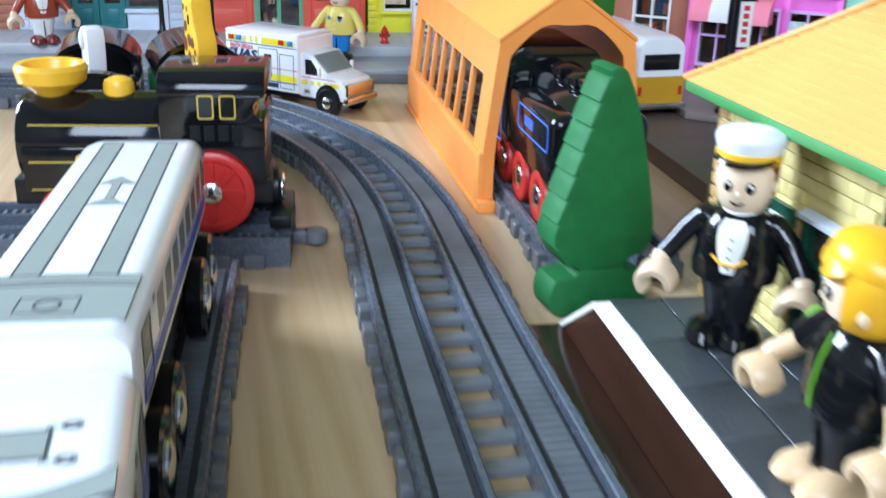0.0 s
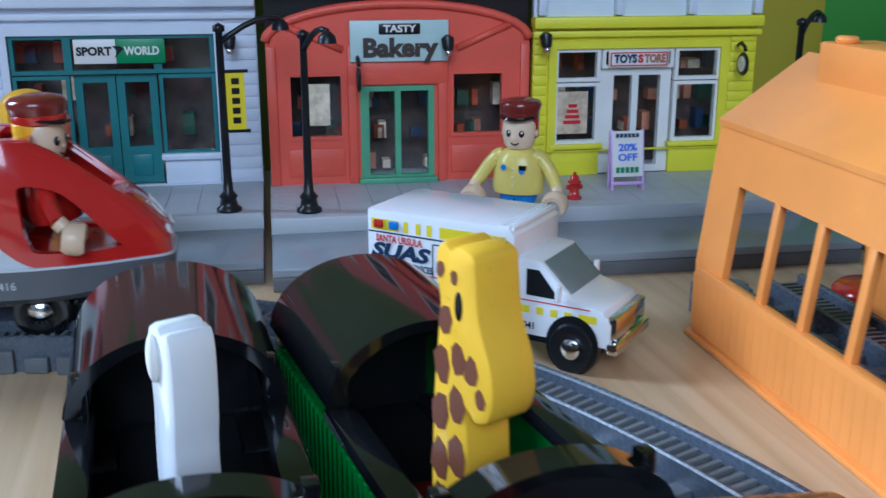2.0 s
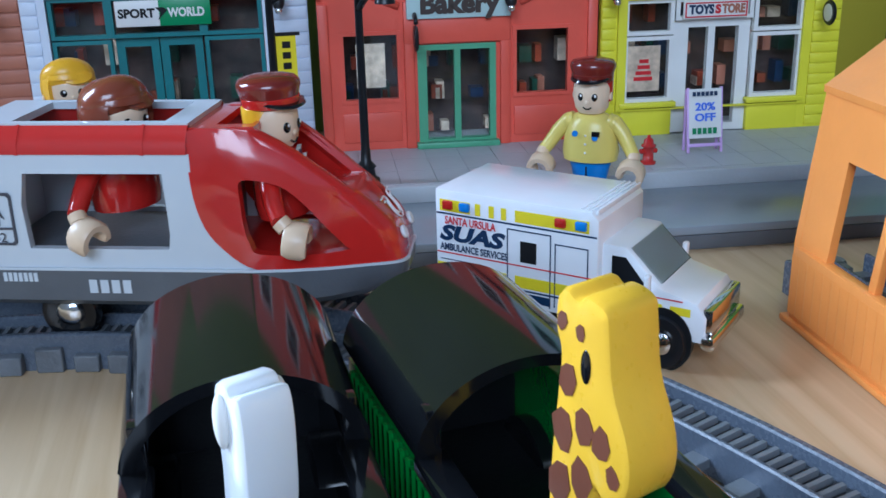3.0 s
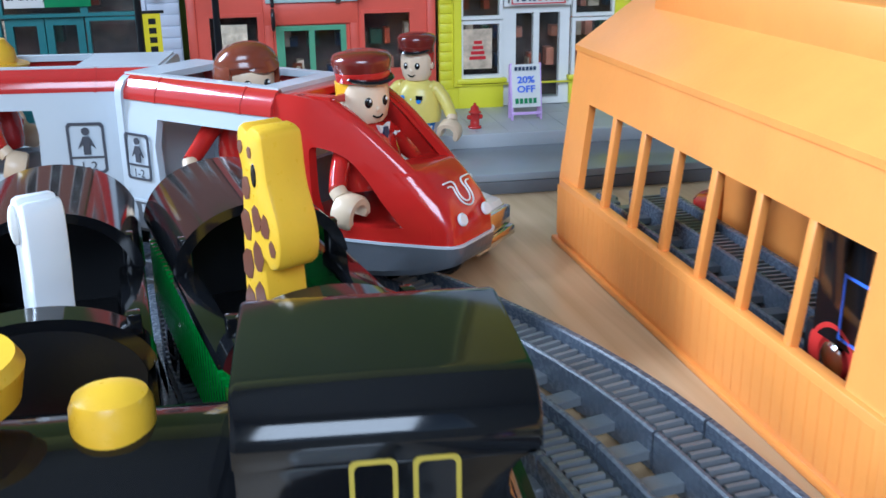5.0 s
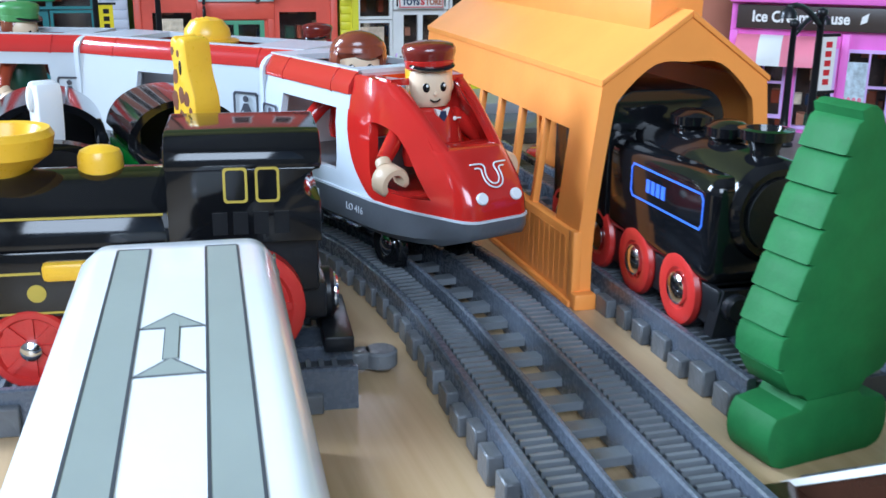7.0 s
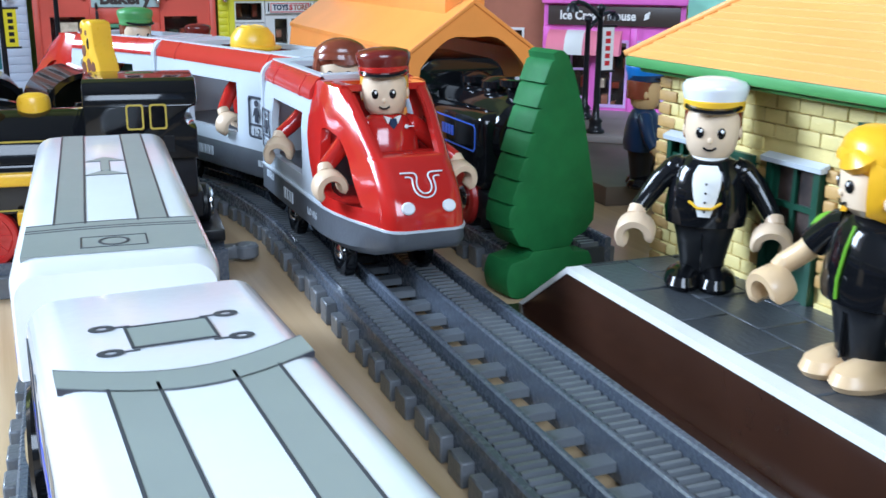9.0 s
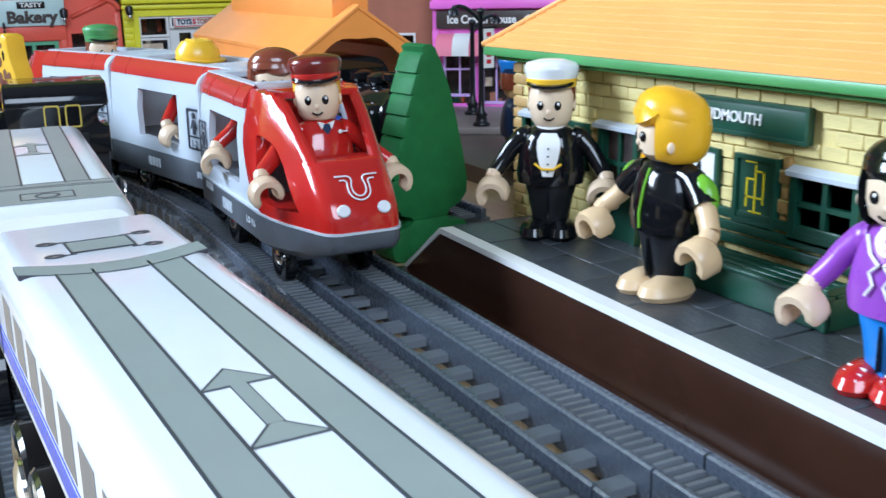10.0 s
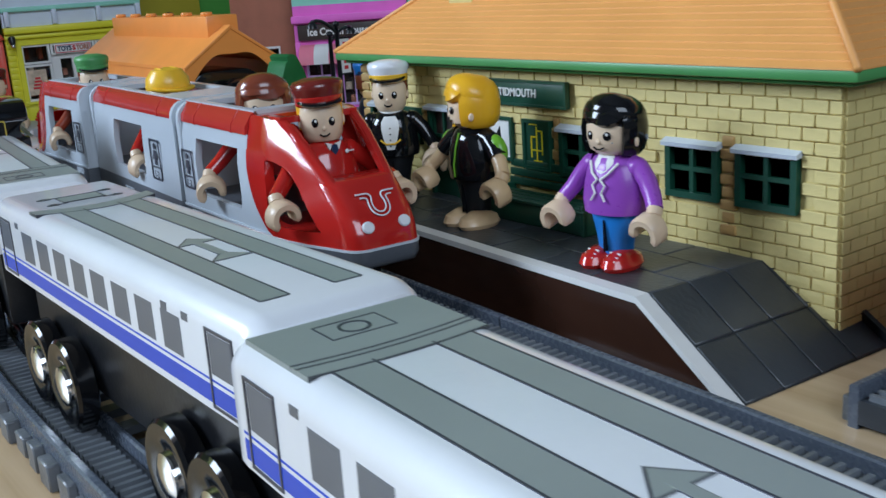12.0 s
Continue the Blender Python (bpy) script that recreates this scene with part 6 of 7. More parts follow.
        bm = bmesh.new()
        xx = sx * 1.13
        for a, b in ((0.5, 1.0), (1.2, 1.4), (1.6, 1.8), (2.0, 2.2), (2.4, 2.75)):
            box(bm, min(xx, xx - sx * 0.02), max(xx, xx - sx * 0.02), a, b, 1.3, 1.48)
        part("cab_band", bm, PRINTYELLOW, mk)
        bm = bmesh.new()
        box(bm, min(xx, xx - sx * 0.02), max(xx, xx - sx * 0.02), 0.7, 2.8, 1.6, 1.63)
        part("red_line", bm, PRINTRED, mk)
        words("lettering", "041", 0.24, SATIN, mk, M(sx * 1.135, 2.4, 0.98, q), depth=0.004, bold=0.006)
        for y in (1.15, 5.6):
            bm = bmesh.new()
            cyl(bm, 0.74, -0.1, 0.1, 24, m=T(sx * (1.06 if y < 2 else W - 0.08), y, 0.68, ry=90))
            part("wheel_arch", bm, SATIN, root)
            share("wheel", TYRE, root, M(sx * 1.0, y, 0.62, 0 if sx > 0 else 180))
    boxpart("chassis", (-1.0, 1.0, 0.6, 7.2, 0.55, 0.9), SATIN, root)


ambulance()


def camper_van():
    root = thing("toy_bus", "mustard yellow and white toy camper bus", "toy bus", M(20.0, 39.4, 0.72, 4))
    rows = []
    for y, s in ((-0.2, 0.9), (0.0, 0.97), (0.5, 1.0), (6.2, 1.0), (6.6, 0.94)):
        rows.append([(x * s, y, 0.4 + (z - 0.4) * (0.5 + s / 2)) for x, z in rounded(1.22, 0.4, 1.75, 0.1, 3)])
    bm = bmesh.new()
    sections(bm, rows)
    part("lower_body", bm, BUSYELLOW, root)
    rows = []
    for y, s in ((-0.15, 0.86), (0.1, 0.93), (0.6, 0.98), (6.1, 0.98), (6.55, 0.9)):
        rows.append([(x * s, y, 1.7 + (z - 1.7) * (0.55 + s * 0.45)) for x, z in rounded(1.2, 1.7, 3.35, 0.5, 5)])
    bm = bmesh.new()
    sections(bm, rows)
    part("upper_body", bm, WHITE, root)
    bm = bmesh.new()
    box(bm, -0.85, 0.85, -0.2, 0.0, 1.95, 2.65, bevel=0.08)
    part("rear_window", bm, BLACK, root)
    for sx in (-1, 1):
        for y in (0.7, 2.4, 4.1):
            boxpart("side_window", (sx * 1.17 - 0.03, sx * 1.17 + 0.03, y, y + 1.4, 1.95, 2.65), BLACK, root, bevel=0.02)
        for y in (1.2, 5.0):
            share("wheel", TYRE, root, M(sx * 1.0, y, 0.62, 0 if sx > 0 else 180))
        boxpart("tail_light", (sx * 0.95 - 0.1, sx * 0.95 + 0.1, -0.22, -0.1, 0.9, 1.3), RED, root, bevel=0.04)
    boxpart("bumper", (-1.2, 1.2, -0.4, -0.15, 0.35, 0.6), CHROME, root, bevel=0.06)


camper_van()

# ---- steam engine on the cross track ----


def red_wheel(r, w=0.4):
    bm = bmesh.new()
    lathe(bm, [(0, -w / 2), (r, -w / 2), (r, w / 2 - 0.05), (r * 0.94, w / 2), (r * 0.8, w / 2), (r * 0.74, w / 2 - 0.08), (0, w / 2 - 0.08)], 32, 0, T(ry=90))
    for k in range(8):
        box(bm, w / 2 - 0.1, w / 2 - 0.03, -0.07, 0.07, r * 0.2, r * 0.78, mi=0, m=Matrix.Rotation(k * math.pi / 4, 4, "X"))
    lathe(bm, [(r * 0.26, w / 2 - 0.1), (r * 0.25, w / 2 + 0.06), (r * 0.12, w / 2 + 0.13), (0, w / 2 + 0.14)], 18, 1, T(ry=90))
    return to_mesh("wheel", bm, [WHEELRED, CHROME])


def steam_engine():
    """Its own +y is the front; x to the sides. The cab is at y below 0."""
    x, y, r = LOCOLINE.at(LOCOLINE.length - 3.6)
    root = thing("steam_engine", "glossy black toy steam engine with yellow chimney and red wheels", "toy engine", M(x + 1.0, y + 0.1, 0, r + 180))
    bm = bmesh.new()
    box(bm, -1.0, 1.0, -2.1, 4.9, 1.55, 2.3, bevel=0.08)
    box(bm, -1.2, 1.2, -1.95, 0.75, 2.2, 3.4, bevel=0.08)
    part("frame", bm, SATIN, root)
    # cab
    bm = bmesh.new()
    bite = [(-2.0 + 0.3 * math.cos(a), 4.38 + 0.3 * math.sin(a)) for a in np.linspace(radians(88), radians(-88), 12)]
    prism(bm, [(-2.0, 3.3), (0.8, 3.3), (0.8, 4.74), (-2.0, 4.74)] + bite, -1.5, 1.5, plane="yz", bevel=0.05)
    part("cab", bm, BLACK, root)
    bm = bmesh.new()
    prism(bm, rounded(1.505, 4.72, 5.36, 0.62, 9), -2.02, 0.82, bevel=0.06)
    part("cab_roof", bm, BLACK, root)
    for sx in (-1, 1):
        X = sx * 1.512
        for y0 in (-1.02, -0.44):
            w = part("cab_window", bmesh.new(), GOLD, root)
            bm = bmesh.new()
            rim = [(sa * (0.15 + 0.07 * math.cos(a)), sb * (0.26 + 0.07 * math.sin(a))) for sa, sb, q in ((1, 1, (0, 30, 60, 90)), (-1, 1, (90, 60, 30, 0)), (-1, -1, (0, 30, 60, 90)), (1, -1, (90, 60, 30, 0))) for a in map(radians, q)]
            frame_ring(bm, rim, [(p * 0.79, q * 0.86) for p, q in rim], -0.012, 0.012, m=T(X, y0, 4.42, rz=90))
            part("window_outline", bm, GOLD, w)
            boxpart("pane", (X - 0.01, X + 0.006, y0 - 0.175, y0 + 0.175, 4.14, 4.70), BLACK, w)
        bars("brand_mark", 1.5, 0.42, 4, SATIN, root, M(X, -0.75, 3.7, 90 * sx), "dark printed mark as bars")
    # boiler
    bm = bmesh.new()
    lathe(bm, [(0, 0), (1.28, 0), (1.32, 0.06), (1.32, 4.2), (1.24, 4.35), (1.1, 4.4), (0, 4.42)], 32, 0, T(0, 0.3, 3.2, rx=-90))
    part("boiler", bm, BLACK, root)
    bm = bmesh.new()
    box(bm, -1.42, 1.42, 0.85, 4.5, 2.0, 3.3, bevel=0.1)
    part("running_board", bm, BLACK, root)
    for sx in (-1, 1):
        boxpart("lining", (sx * 1.16 - 0.03, sx * 1.16 + 0.006, 0.9, 4.3, 3.82, 3.86), GOLD, root)
        boxpart("lining", (sx * 1.425 - 0.006, sx * 1.425 + 0.006, 3.1, 4.3, 2.86, 2.91), GOLD, root)
        boxpart("lining", (sx * 1.425 - 0.006, sx * 1.425 + 0.006, 0.6, 4.3, 2.1, 2.14), GOLD, root)
        bm = bmesh.new()
        cyl(bm, 0.17, -0.012, 0.012, 16, m=T(sx * 1.425, 3.2, 2.5, ry=90))
        part("medallion", bm, GOLD, root)
        bm = bmesh.new()
        box(bm, sx * 1.52 - 0.14, sx * 1.52 + 0.14, 1.85, 3.05, 2.76, 3.12, bevel=0.1)
        box(bm, sx * 1.62 - 0.12, sx * 1.62 + 0.12, 0.9, 2.6, 1.75, 2.15, bevel=0.08)
        tube(bm, [(sx * 1.62, 1.9, 2.8), (sx * 1.75, 0.9, 2.4), (sx * 1.8, -0.3, 2.12)], 0.17, 10)
        ball(bm, 0.28, T(sx * 1.68, 1.72, 2.72))
        part("piston_rod", bm, YELLOW, root, "yellow plastic piston rod")
        bm = bmesh.new()
        cyl(bm, 0.24, -0.1, 0.12, 16, m=T(sx * 1.93, 1.72, 2.72, ry=90), bev=0.05)
        part("crank_pin", bm, CHROME, root)
    bm = bmesh.new()
    lathe(bm, [(0.42, 4.3), (0.40, 4.75), (0.55, 4.95), (0.9, 5.2), (0.98, 5.55), (0.9, 5.68), (0.74, 5.66), (0.6, 5.35), (0, 5.3)], 48, 0, T(0, 3.85, -0.38))
    part("chimney", bm, YELLOW, root, "flared yellow plastic chimney")
    bm = bmesh.new()
    lathe(bm, [(0.40, 4.3), (0.425, 4.85), (0.415, 5.02), (0.37, 5.12), (0.22, 5.19), (0, 5.21)], 40, 0, T(0, 2.08, -0.27))
    part("steam_dome", bm, YELLOW, root, "yellow plastic dome")
    big, small = red_wheel(1.15), red_wheel(0.78)
    for sx in (-1, 1):
        share("wheel", big, root, M(sx * 1.42, -0.5, 2.05, 0 if sx > 0 else 180))
        for y0 in (1.3, 3.4):
            share("wheel", small, root, M(sx * 1.25, y0, 1.41, 0 if sx > 0 else 180))
    bm = bmesh.new()
    cyl(bm, 0.55, -0.5, 0.1, 22, m=T(0, -2.2, 1.75, rx=90), bev=0.08)
    part("magnet_housing", bm, SATIN, root)
    bm = bmesh.new()
    cyl(bm, 0.42, 0.0, 0.14, 22, m=T(0, -2.25, 1.75, rx=90), bev=0.05)
    part("magnet", bm, CHROME, root)
    boxpart("rear_step", (-1.3, 1.3, -2.6, -2.0, 0.9, 1.25), SATIN, root, bevel=0.06)


steam_engine()

# ---- battery engine ----


def disc_wheel(r):
    """A plain red wheel with a black tyre behind it and a chrome hub."""
    bm = bmesh.new()
    lathe(bm, [(0, -0.3), (r * 0.98, -0.3), (r, -0.25), (r, -0.05), (r * 0.96, 0.0), (0, 0.0)], 30, 2, T(ry=90))
    lathe(bm, [(r * 0.5, 0.0), (r * 0.95, 0.0), (r * 0.97, 0.06), (r * 0.92, 0.16), (r * 0.8, 0.2), (r * 0.55, 0.17), (r * 0.48, 0.08), (0, 0.08)], 30, 0, T(ry=90))
    lathe(bm, [(r * 0.44, 0.07), (r * 0.42, 0.2), (r * 0.3, 0.27), (0, 0.29)], 20, 1, T(ry=90))
    return to_mesh("wheel", bm, [WHEELRED, CHROME, SATIN])


def battery_engine(m, label):
    """A black battery engine: its front is towards -y, y = 0 at the front plate."""
    root = thing("battery_engine", label, "toy engine", m, "black battery engines")
    W = 1.45
    bm = bmesh.new()
    box(bm, -W + 0.15, W - 0.15, 0.3, 9.4, 1.0, 1.9, bevel=0.1)
    part("chassis", bm, SATIN, root)
    bm = bmesh.new()
    box(bm, -W, W, 0.55, 5.6, 1.85, 4.15, bevel=0.35, seg=4)
    part("body_shell", bm, BLACK, root)
    bm = bmesh.new()
    lathe(bm, [(0, 0.0), (0.95, 0.0), (1.05, 0.1), (1.12, 0.3), (1.12, 5.6), (0, 5.6)], 30, 0, T(0, 0.35, 3.42, rx=-90))
    part("boiler", bm, BLACK, root)
    bm = bmesh.new()
    lathe(bm, [(0.75, 0), (0.8, 0.08), (0.8, 0.2), (0, 0.3)], 26, 0, T(0, 0.45, 3.4, rx=90))
    part("smokebox_door", bm, SATIN, root)
    bm = bmesh.new()
    prism(bm, rounded(W + 0.02, 1.85, 5.1, 0.8, 8), 5.5, 8.9, bevel=0.06)
    part("cab", bm, BLACK, root)
    bm = bmesh.new()
    prism(bm, rounded(W + 0.12, 4.3, 5.28, 0.75, 8), 5.35, 9.0, bevel=0.05)
    part("cab_roof", bm, BLACK, root)
    bm = bmesh.new()
    lathe(bm, [(0.34, 4.6), (0.30, 5.05), (0.38, 5.25), (0.55, 5.3), (0.58, 5.5), (0.42, 5.52), (0.36, 5.3), (0, 5.28)], 22, 0, T(0, 1.15, -0.45))
    part("chimney", bm, BLACK, root)
    for y in (2.6, 4.2):
        bm = bmesh.new()
        lathe(bm, [(0.4, 4.6), (0.4, 5.0), (0.5, 5.1), (0.5, 5.3), (0.3, 5.42), (0, 5.45)], 20, 0, T(0, y, -0.45))
        part("dome", bm, BLACK, root)
    for sx in (-1, 1):
        X = sx * (W + 0.006)
        pl = part("name_plate", bmesh.new(), LIGHTBLUE, root, "blue outlined plate with a printed mark")
        bm = bmesh.new()
        frame_ring(bm, [(-1.55, -0.40), (1.55, -0.40), (1.65, -0.28), (1.65, 0.28), (1.55, 0.40), (-1.55, 0.40), (-1.65, 0.28), (-1.65, -0.28)], [(-1.52, -0.355), (1.52, -0.355), (1.605, -0.255), (1.605, 0.255), (1.52, 0.355), (-1.52, 0.355), (-1.605, 0.255), (-1.605, -0.255)], -0.012, 0.012, m=T(X, 2.55, 3.4, rz=90))
        part("outline", bm, LIGHTBLUE, pl)
        bars("brand_mark", 0.95, 0.3, 4, LIGHTBLUE, pl, M(X, 2.95, 3.4, 90 * sx))
        boxpart("cab_window", (X - 0.01, X + 0.02, 6.4, 8.0, 3.4, 4.5), SATIN, root)
        bm = bmesh.new()
        frame_ring(bm, [(-0.9, -0.62), (0.9, -0.62), (0.9, 0.62), (-0.9, 0.62)], [(-0.84, -0.56), (0.84, -0.56), (0.84, 0.56), (-0.84, 0.56)], -0.012, 0.012, m=T(X + sx * 0.01, 7.2, 2.6, rz=90))
        part("cab_lining", bm, LIGHTBLUE, root)
        w = disc_wheel(0.86)
        for y in (1.75, 3.85, 5.95, 8.2):
            share("wheel", w, root, M(sx * 1.28, y, 1.5, 0 if sx > 0 else 180))
        bm = bmesh.new()
        cyl(bm, 0.3, 0, 0.4, 16, m=T(sx * 0.95, 0.4, 1.55, rx=90), bev=0.06)
        part("buffer", bm, SATIN, root)
    bm = bmesh.new()
    prism(bm, [(-1.4, 0.9), (1.4, 0.9), (1.2, 1.9), (-1.2, 1.9)], 0.25, 0.6)
    part("front_plate", bm, SATIN, root)


x, y, r = SHEDLINE.at(1.55)
battery_engine(M(x, y + 0.1, 0.03, r), "black battery toy engine with red wheels inside the shed")
battery_engine(M(9.9, -2.8, 0.03, -90), "black battery toy engine with red wheels beside the station")
STUB = track("short grey toy track under the engine beside the station", [(9.2, -2.8), (14, -2.95), (20, -3.2)], n=8, step=3)

# ---- safari wagons ----


def safari_wagon(m, side_mat, label):
    """An open wagon with an arched glossy roof at each end; y runs along it."""
    root = thing("safari_wagon", label, "toy wagon", m, "safari wagons")
    W, L = 1.42, 7.8
    bm = bmesh.new()
    box(bm, -W + 0.2, W - 0.2, -3.6, L / 2 - 0.3, 1.25, 1.75, bevel=0.08)
    part("chassis", bm, SATIN, root)
    boxpart("floor", (-W, W, -3.7, L / 2 - 0.2, 1.7, 1.9), SATIN, root, bevel=0.05)
    for sx in (-1, 1):
        bm = bmesh.new()
        box(bm, sx * (W - 0.1) - 0.1, sx * (W - 0.1) + 0.1, -3.7, L / 2 - 0.2, 1.85, 3.35)
        part("side_board", bm, side_mat, root)
        bm = bmesh.new()
        y = -3.6
        while y < L / 2 - 0.4:
            box(bm, sx * (W + 0.02) - 0.04, sx * (W + 0.02) + 0.04, y, y + 0.1, 1.95, 3.25)
            y += 0.24
        tagged(part("side_ribs", bm, side_mat, root), kind="stuff")
        bm = bmesh.new()
        box(bm, sx * (W - 0.12) - 0.22, sx * (W - 0.12) + 0.2, -3.3, 0.3, 3.35, 3.62, bevel=0.06)
        part("top_rail", bm, BLACK, root)
        for y in (-3.4, 0.3):
            boxpart("corner_post", (sx * (W - 0.15) - 0.1, sx * (W - 0.15) + 0.1, y - 0.12, y + 0.12, 3.3, 4.2), BLACK, root, bevel=0.03)
    for y0, y1, rise in ((-3.75, -3.25, 0.92), (0.15, 3.6, 1.25)):
        arch = [(W * 1.08 * math.cos(a), 3.45 + rise * math.sin(a) ** 0.9) for a in np.linspace(0.12, math.pi - 0.12, 25)]
        bm = bmesh.new()
        inner = [(x * 0.9, z - 0.16) for x, z in arch]
        frame_ring(bm, arch, inner, y0, y1, closed=False)
        part("arched_roof", bm, BLACK, root, "glossy black arched roof")
        bm = bmesh.new()
        prism(bm, [(x * 0.9, z - 0.15) for x, z in arch] + [(-W * 0.88, 1.9), (W * 0.88, 1.9)], (y0 if y0 < -2 else y1 - 0.15), (y0 + 0.15 if y0 < -2 else y1))
        part("end_wall", bm, SATIN, root)
    bm = bmesh.new()
    box(bm, -W + 0.2, W - 0.2, -3.25, 0.15, 1.9, 2.2)
    part("red_floor", bm, MAROON, root)
    for y in (-2.6, 2.6):
        for sx in (-1, 1):
            share("wheel", WT_WHEEL, root, M(sx * 1.15, y, 1.4, 0 if sx > 0 else 180))
    for y, t in ((-3.7, 90), (L / 2 - 0.2, -90)):
        bm = bmesh.new()
        cyl(bm, 0.36, 0, 0.35, 16, m=T(0, y, 1.5, rx=t), bev=0.06)
        part("magnet", bm, CHROME, root)


def on_line(line, s, dz=0.0):
    x, y, r = line.at(s)
    return M(x, y, dz, r)


safari_wagon(on_line(WAGONLINE, 5.05), GLOSSGREEN, "glossy black and green toy safari wagon with arched roofs")
safari_wagon(on_line(WAGONLINE2, 4.95), BLACK, "glossy black toy safari wagon with arched roofs")


def giraffe():
    root = thing("toy_giraffe", "yellow wooden toy giraffe with brown patches", "toy animal", M(1.13, 33.45, 2.2, -66) @ Matrix.Diagonal((0.7, 0.82, 1.05, 1)))
    prof = [(-0.55, 0.0), (0.5, 0.0), (0.48, 1.6), (0.42, 2.2), (0.62, 2.15), (0.95, 2.25), (1.08, 2.55), (1.0, 2.9), (0.72, 3.35), (0.62, 3.85), (0.55, 4.05), (0.2, 4.12), (0.0, 4.05), (-0.22, 4.12), (-0.4, 4.0), (-0.42, 3.7), (-0.32, 3.45), (-0.38, 3.0), (-0.5, 2.2), (-0.56, 1.0)]
    prof = [tuple(q) for q in spline(prof + prof[:1], 4)[:-1]]
    bm = bmesh.new()
    prism(bm, prof, -0.42, 0.42, bevel=0.1)
    part("body", bm, YELLOW, root)
    rnd = random.Random(4)
    for sy in (-1, 1):
        for cx, cz, rr in ((-0.27, 0.3, 0.24), (0.23, 0.45, 0.26), (-0.27, 0.9, 0.27), (0.22, 1.05, 0.26), (-0.27, 1.5, 0.26), (0.2, 1.65, 0.25), (-0.26, 2.1, 0.26), (0.17, 2.28, 0.24), (-0.2, 2.7, 0.23), (0.2, 2.85, 0.2), (-0.13, 3.25, 0.17), (0.55, 2.75, 0.17), (0.78, 2.48, 0.13), (-0.25, 3.8, 0.1), (0.1, 3.75, 0.09)):
            bm = bmesh.new()
            n = 7
            pts = [(cx + rr * rnd.uniform(0.75, 1.1) * math.cos(k * 6.283 / n), cz + rr * rnd.uniform(0.85, 1.25) * math.sin(k * 6.283 / n)) for k in range(n)]
            prism(bm, pts, sy * 0.425 - 0.006, sy * 0.425 + 0.006)
            part("patch", bm, SPOT, root)
        bm = bmesh.new()
        ball(bm, 0.13, T(0.22, sy * 0.42, 3.45, s=(0.75, 0.25, 1.3)))
        part("eye", bm, BLACK, root)
    bm = bmesh.new()
    for z, rr in ((0.5, 0.22), (1.3, 0.26), (2.1, 0.2), (2.8, 0.18)):
        box(bm, -0.585, -0.42, -0.22, 0.2, z - rr, z + rr, bevel=0.03)
    part("back_patch", bm, SPOT, root)


def white_animal():
    root = thing("white_toy_animal", "small white wooden toy animal standing in the wagon", "toy animal", M(-2.2, 34.5, 2.2, -66) @ Matrix.Diagonal((0.55, 0.8, 0.93, 1)))
    prof = [(-0.62, 0), (0.5, 0), (0.5, 1.6), (0.62, 2.3), (0.66, 3.1), (0.5, 3.45), (0.2, 3.4), (0.0, 3.5), (-0.4, 3.45), (-0.55, 3.2), (-0.5, 2.4), (-0.62, 1.5)]
    prof = [tuple(q) for q in spline(prof + prof[:1], 4)[:-1]]
    bm = bmesh.new()
    prism(bm, prof, -0.38, 0.38, bevel=0.1)
    part("body", bm, WHITE, root)
    for sy in (-1, 1):
        bm = bmesh.new()
        ball(bm, 0.28, T(-0.1, sy * 0.42, 3.05, s=(0.8, 0.35, 1.2)))
        part("ear", bm, CREAMWHITE, root)


giraffe()
white_animal()

# ---- tree ----


def notched_tree():
    root = thing("toy_tree", "green painted wooden toy fir tree with notched edge", "toy tree", M(10.7, 22.3, 0, 6))
    # one edge cut in shallow steps, the other smooth
    edge = Line([(-0.98, 1.42), (-1.36, 2.1), (-1.12, 3.1), (-0.80, 4.2), (-0.48, 5.3), (-0.22, 6.1)], 10)
    steps, cut = 8, []
    for k in range(steps):
        lo, hi = edge.length * k / steps, edge.length * (k + 1) / steps
        for f, d in ((0.0, -0.03), (0.5, -0.01), (0.86, 0.01), (0.94, 0.08)):
            x, z, r = edge.at(lo + (hi - lo) * f)
            cut.append((x + d, z))
    smooth = [(0.28, 6.18), (0.5, 5.75), (0.80, 4.9), (1.02, 4.0), (1.22, 3.1), (1.36, 2.3), (1.34, 1.85), (1.08, 1.55), (0.72, 1.42), (0.6, 1.22)]
    bm = bmesh.new()
    prism(bm, [(-0.6, 1.22), (-0.72, 1.34)] + cut + [(-0.2, 6.22), (-0.04, 6.3), (0.15, 6.28)] + smooth, -0.56, 0.56, bevel=0.06)
    part("crown", bm, GREEN, root)
    lobe = [(-1.12 - 0.26 * math.sin(a), 0.55 - 0.5 * math.cos(a)) for a in np.linspace(0.0, math.pi * 0.86, 9)]
    half = [(-1.0, 0.0)] + lobe[1:] + [(-0.72, 1.08), (-0.6, 1.24)]
    bm = bmesh.new()
    prism(bm, half + [(-x, z) for x, z in half[::-1]], -0.555, 0.555, bevel=0.06)
    part("foot", bm, GREEN, root)


notched_tree()

# ---- dolls: each is one mesh ----


